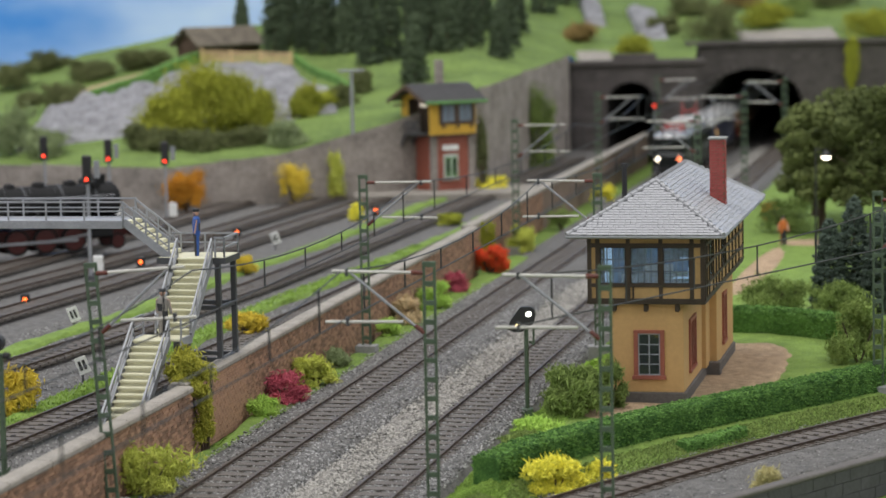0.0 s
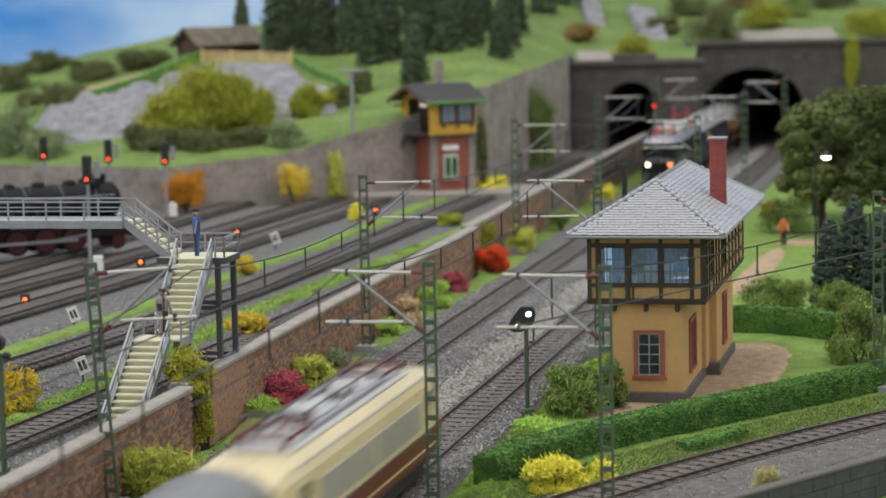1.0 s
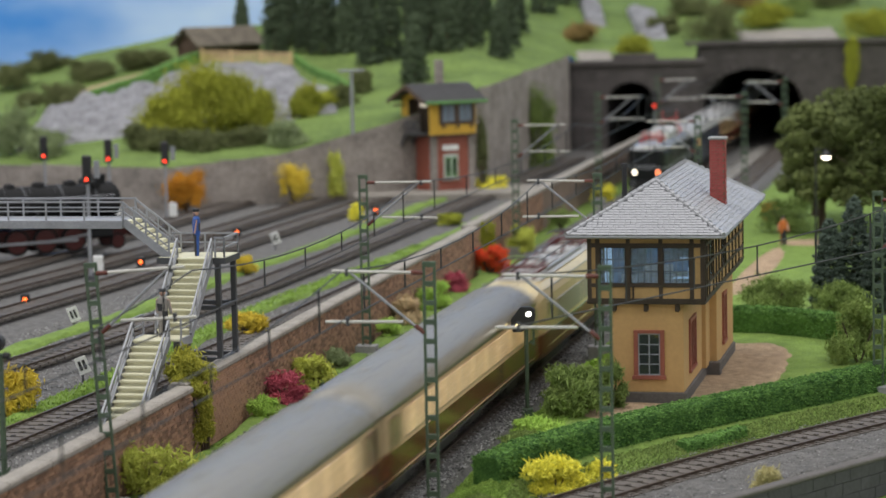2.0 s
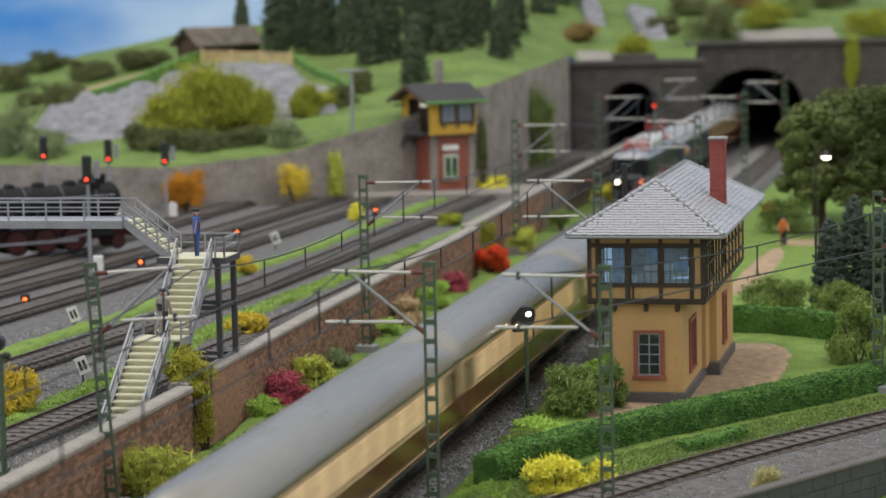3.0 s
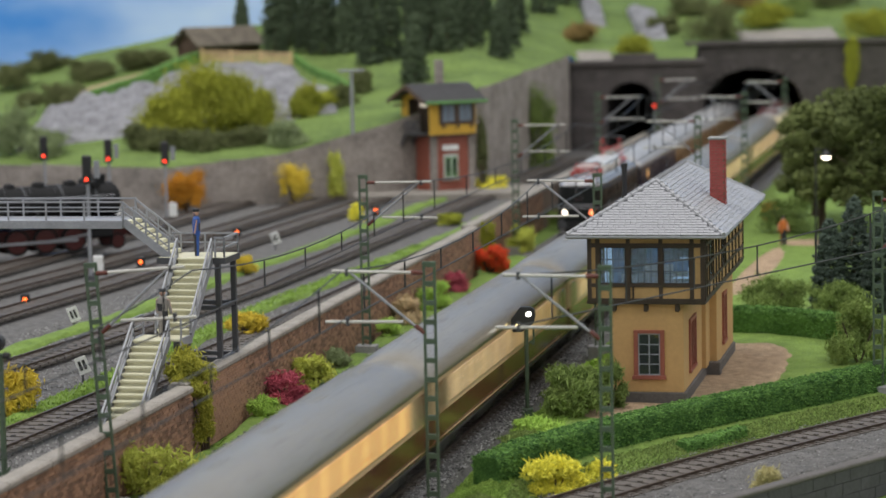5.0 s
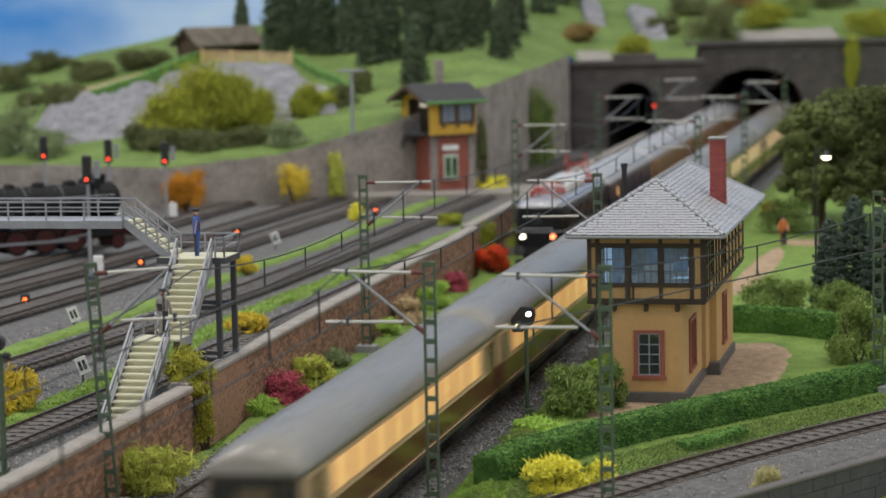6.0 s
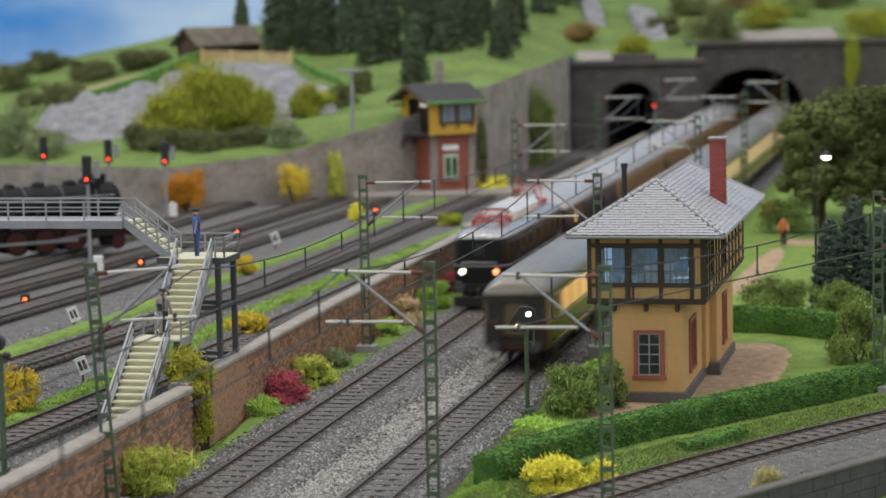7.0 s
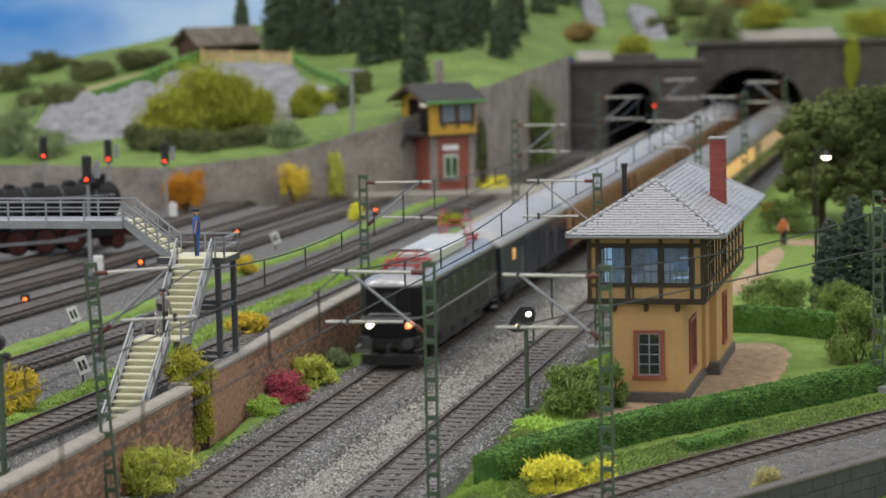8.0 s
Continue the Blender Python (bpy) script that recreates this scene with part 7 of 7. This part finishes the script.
hill_strip("hill_path", [(lerp(-27.2, -21.6, k), lerp(194.6, 197.4, k)) for k in np.linspace(0, 1, 14)], 2.4, 0.06, PATHM, "sandy footpath on the hillside")
hill_strip("stone_slab", [(lerp(24.6, 32.6, k), 215.4) for k in np.linspace(0, 1, 12)], 5.0, 0.12, CAP, "pale concrete slab above the wide tunnel portal")
hill_strip("stone_slab", [(lerp(10.9, 13.6, k), 206.4) for k in np.linspace(0, 1, 6)], 4.2, 0.12, CAP, "pale concrete slab beside the narrow tunnel portal")
hill_strip("hill_hedge", [(lerp(-25.8, -18.2, k), lerp(186.2, 198.5, k)) for k in np.linspace(0, 1, 30)], 1.5, 0.0, HEDGE, "long green hedge along the top of the rock", 0.8)
hill_strip("hill_hedge", [(lerp(-10.8, -6.0, k), lerp(194.5, 179, k)) for k in np.linspace(0, 1, 30)], 1.2, 0.0, HEDGE, "green hedge along the edge of the rock", 0.5)


# ---- yellow signal box at the retaining wall ----
def yellow_box():
    """Front corner at the origin; front along +x, gable end along +y."""
    t = thing("signal_box", -0.62, 162.4, 1.1, 29, "small yellow-boarded signal box on a red brick base", "signal box")
    W, D, zf, ze = 3.25, 3.7, 3.4, 5.75
    base = part("base_wall", boxes((0.28, W - 0.2, 0.3, D - 0.1, -0.3, zf), bevel=0.02), REDPAINT, t, "red brick ground floor")
    for z in np.arange(0.1, zf - 0.1, 0.22):
        part("brick_course", boxes((0.27, W - 0.19, 0.29, D - 0.12, z, z + 0.17)), REDPAINT, base)
    for x, y in ((0.18, 0.2), (W - 0.42, 0.2), (0.18, D - 0.4)):
        part("corner_pier", boxes((x, x + 0.4, y, y + 0.34, -0.3, zf - 0.05), bevel=0.02), STONEWALL, t)
    part("floor_beam", boxes((-0.05, W + 0.05, -0.05, D + 0.05, zf, zf + 0.12), bevel=0.02), HUTWOOD, t)
    up = part("upper_wall", boxes((0.7, W, 0, D, zf + 0.12, ze), (0, 0.7, 2.9, D, zf + 0.12, ze), (0, 0.7, 0, 0.22, zf + 0.12, ze), bevel=0.02), YELLOWP, t, "yellow boarded upper floor")
    for x in np.arange(0.02, W - 0.1, 0.25):
        part("board", boxes((x, x + 0.21, -0.035, 0.0, zf + 0.14, zf + 0.78)), YELLOWP, up)
    for y in np.arange(2.95, D - 0.1, 0.28):
        part("board", boxes((-0.035, 0.0, y, y + 0.24, zf + 0.14, ze - 0.1)), YELLOWP, up)
    # Dark liner boxes added to give the doorway its shade.
    part("recess_shade", boxes((0.64, 0.69, 0.23, 2.88, zf + 0.14, ze - 0.05), (0.02, 0.64, 2.82, 2.895, zf + 0.14, ze - 0.05)), TIMBER, t, "dark liner standing for the shade in the doorway")
    part("window_band", boxes((0.62, W - 0.1, -0.06, 0.0, zf + 0.72, zf + 0.86), (0.62, W - 0.1, -0.06, 0.0, zf + 2.06, zf + 2.2), (0.62, 0.76, -0.06, 0.0, zf + 0.86, zf + 2.06), (1.78, 1.98, -0.06, 0.0, zf + 0.86, zf + 2.06), (W - 0.24, W - 0.1, -0.06, 0.0, zf + 0.86, zf + 2.06)), HUTWOOD, t)
    for a in (0.84, 2.05):
        window(t, a, a + 0.88, zf + 0.92, zf + 2.0, 0.0, 2, 1, HUTWOOD, HUTWOOD, SKYPANE, 0.05, 0.06)
    for x in (0.9, 1.9, 2.9):
        part("bracket", boxes((x - 0.08, x + 0.08, -0.16, -0.03, zf + 0.52, zf + 0.76), bevel=0.02), HUTWOOD, t)
    part("nameboard", boxes((0.95, 2.1, 0.2, 0.27, 2.5, 2.85), bevel=0.01), BOARDWHITE, t, "white board over the window")
    f = part("window", boxes((1.02, 2.06, 0.22, 0.28, 0.75, 2.25), bevel=0.02), WHITEBAR, t, "green double window in a pale frame")
    for x in (1.12, 1.58):
        part("casement", boxes((x, x + 0.38, 0.19, 0.22, 0.85, 2.1), bevel=0.01), GREENP, f)
        part("pane", boxes((x + 0.08, x + 0.3, 0.175, 0.19, 1.0, 2.0)), DARKPANE, f)
    part("window_sill", boxes((0.9, 2.18, 0.12, 0.26, 0.6, 0.74), bevel=0.02), STONEWALL, t)
    ym, zr, e0, e1 = D / 2, 6.55, -0.75, W + 0.5
    bm = bmesh.new()
    loft(bm, [[(xx, 0, ze), (xx, ym, zr - 0.15), (xx, D, ze)] for xx in (0.02, W - 0.02)])
    part("gable", bm, YELLOWP, t)
    for g in (-1, 1):
        bm = bmesh.new()
        a, b = Vector((0, ym + g * (ym + 0.55), ze - 0.22)), Vector((0, ym, zr))
        n = Vector((0, g * 0.47, 0.88)) * 0.12
        loft(bm, [[tuple(Vector((xx, 0, 0)) + p) for p in (a, b, b + n, a + n)] for xx in (e0, e1)])
        r = part("roof", bm, DARKROOF, t)
        for j in range(6):
            p, q = a.lerp(b, j / 6) + n, a.lerp(b, (j + 1.1) / 6) + n
            bm = bmesh.new()
            loft(bm, [[(xx, p.y, p.z), (xx, q.y, q.z), (xx, q.y, q.z + 0.01), (xx, p.y, p.z + 0.05)] for xx in (e0, e1)])
            part("slate_course", bm, DARKROOF, r)
        bm = bmesh.new()
        beam(bm, (e0, a.y, a.z), (e0, b.y, b.z), 0.1, 0.24)
        part("verge_board", bm, HUTWOOD, t)
    for y in (0.3, ym, D - 0.3):
        z = zr - 0.2 - abs(y - ym) * 0.62
        part("purlin", boxes((e0, 0.05, y - 0.09, y + 0.09, z - 0.14, z), bevel=0.02), HUTWOOD, t)
    part("gutter", tubes(((e0 + 0.1, -0.62, ze - 0.2), (e1, -0.62, ze - 0.2), 0.1)), GREENP, t, "green gutter")
    part("chimney", boxes((1.9, 2.35, 2.4, 2.85, 6.2, 8.1), bevel=0.03), STONEWALL, t)
    # balcony and stair at the gable end
    part("balcony", boxes((-0.75, 0.62, 0.24, 2.8, zf + 0.125, zf + 0.18), bevel=0.02), DARKSTEEL, t)
    for y in (0.3, 0.7, 1.1, 1.5, 1.85):
        part("rail_post", boxes((-0.74, -0.68, y - 0.03, y + 0.03, zf + 0.1, zf + 0.95)), DARKSTEEL, t)
    part("handrail", boxes((-0.75, -0.67, 0.24, 1.9, zf + 0.92, zf + 1.0), (-0.745, -0.675, 0.24, 1.9, zf + 0.5, zf + 0.56)), DARKSTEEL, t)
    for i in range(12):
        z, y = zf * (1 - i / 12), 2.0 + i * 0.26
        part("stair_tread", boxes((-0.75, 0.0, y, y + 0.25, z - 0.05, z)), DARKSTEEL, t)
    for x in (-0.78, 0.02):
        bm = bmesh.new()
        beam(bm, (x, 1.95, zf), (x, 5.1, 0.0), 0.06, 0.22)
        part("stringer", bm, DARKSTEEL, t)
        bm = bmesh.new()
        beam(bm, (x, 1.95, zf + 0.9), (x, 5.1, 0.9), 0.05, 0.06)
        part("handrail", bm, DARKSTEEL, t)
    part("lamp_globe", tubes(((-0.35, 0.25, ze - 0.42), (-0.35, 0.25, ze - 0.18), 0.2), n=12), LAMPWARM, t, "round white lamp")


LAMPWARM = mat("warm_lamp", (1, 0.95, 0.85), 0.4, 0, 1, 0, emit=1.0, emit_col=(1, 0.9, 0.75))
LAMPGLOW = mat("street_lamp_glow", (1, 0.9, 0.8), 0.4, 0, 1, 0, emit=9, emit_col=(1, 0.82, 0.62))
yellow_box()
tagged(part("apron", boxes((-5.5, 6.0, 161.0, 167, 0.5, 1.1), bevel=0.05), CAP, None), "pale stone apron under the yellow signal box", "pavement", "", "structure")


def yard_lamp(x, y, h):
    t = thing("yard_lamp", x, y, 0.66, 0, "tall grey yard lamp with a wide double head", "street lamp")
    bm = bmesh.new()
    tube(bm, (0, 0, 0), (0, 0, h), 0.13, 8, 0.09)
    part("post", bm, STEEL, t)
    part("head", boxes((-0.8, 0.8, -0.15, 0.15, h, h + 0.14), bevel=0.03), STEEL, t)
    part("base", boxes((-0.2, 0.2, -0.2, 0.2, -0.1, 0.4), bevel=0.03), DARKSTEEL, t)


yard_lamp(-5.5, 163, 8.0)


def street_lamp(x, y, z, h):
    t = thing("street_lamp", x, y, z, 0, "black garden street lamp with a glowing head", "street lamp")
    bm = bmesh.new()
    tube(bm, (0, 0, -0.1), (0, 0, h + 0.5), 0.07, 8, 0.05)
    tube(bm, (0, 0, h + 0.5), (0.55, 0, h + 0.45), 0.045, 6)
    part("post", bm, BLACK, t)
    bm = bmesh.new()
    tube(bm, (0.55, 0, h + 0.1), (0.55, 0, h + 0.4), 0.34, 12, 0.1)
    part("shade", bm, BLACK, t)
    bm = bmesh.new()
    ball(bm, (0.55, 0, h + 0.06), 0.24, 2, (1, 1, 0.6))
    part("bulb", bm, LAMPGLOW, t)


street_lamp(19.5, 135.5, 0, 4.7)
for o, s in ((-18.6, 120.2), (-19.0, 105.8), (-13.3, 147.1), (-5.1, 181.7), (-5.75, 171), (-18.0, 134.5)):
    dwarf_signal(*rail(o, s), 0.66, LAMPORANGE)
figure(11.1, 137.3, 0.05, 10, FIGORANGE, FIGDARK, "small plastic figure in orange jacket on the path")
colour_signal(15.65, 190.6, -0.3, 5.9, LAMPRED, "slim black signal showing red before the tunnel")


# ---- what moves ----
def along(o, s):
    x, y = rail(o, s)
    return pose(x * S, y * S, 0, 0, 0, TURN)


def motions():
    # the express leaves at a steady speed; the other train gathers speed towards the viewer
    step = 24.5
    for i, ob in enumerate(EXPRESS):
        n = len(EXPRESS) - 1
        back = (n * step) if i == 0 else (n - i) * step
        tail = 59.3 - 34.7 * 6.0
        walk(ob, [(t, along(4.8, tail + back + 34.7 * t)) for t in (0.0, 2.0, 4.0, 6.0, 8.0)])
    front = ((0.0, 178.10), (1.0, 172.85), (2.0, 166.53), (3.0, 158.94), (4.0, 149.86), (5.0, 139.07), (6.0, 126.38), (7.0, 111.57), (8.0, 94.42))
    y = 0.0
    for i, ob in enumerate(SLOW):
        walk(ob, [(t, along(-0.08, s + y)) for t, s in front])
        y += (15.8, 17.8, 22.6, 22.6, 22.6, 22.6, 22.6, 22.6)[i]


motions()
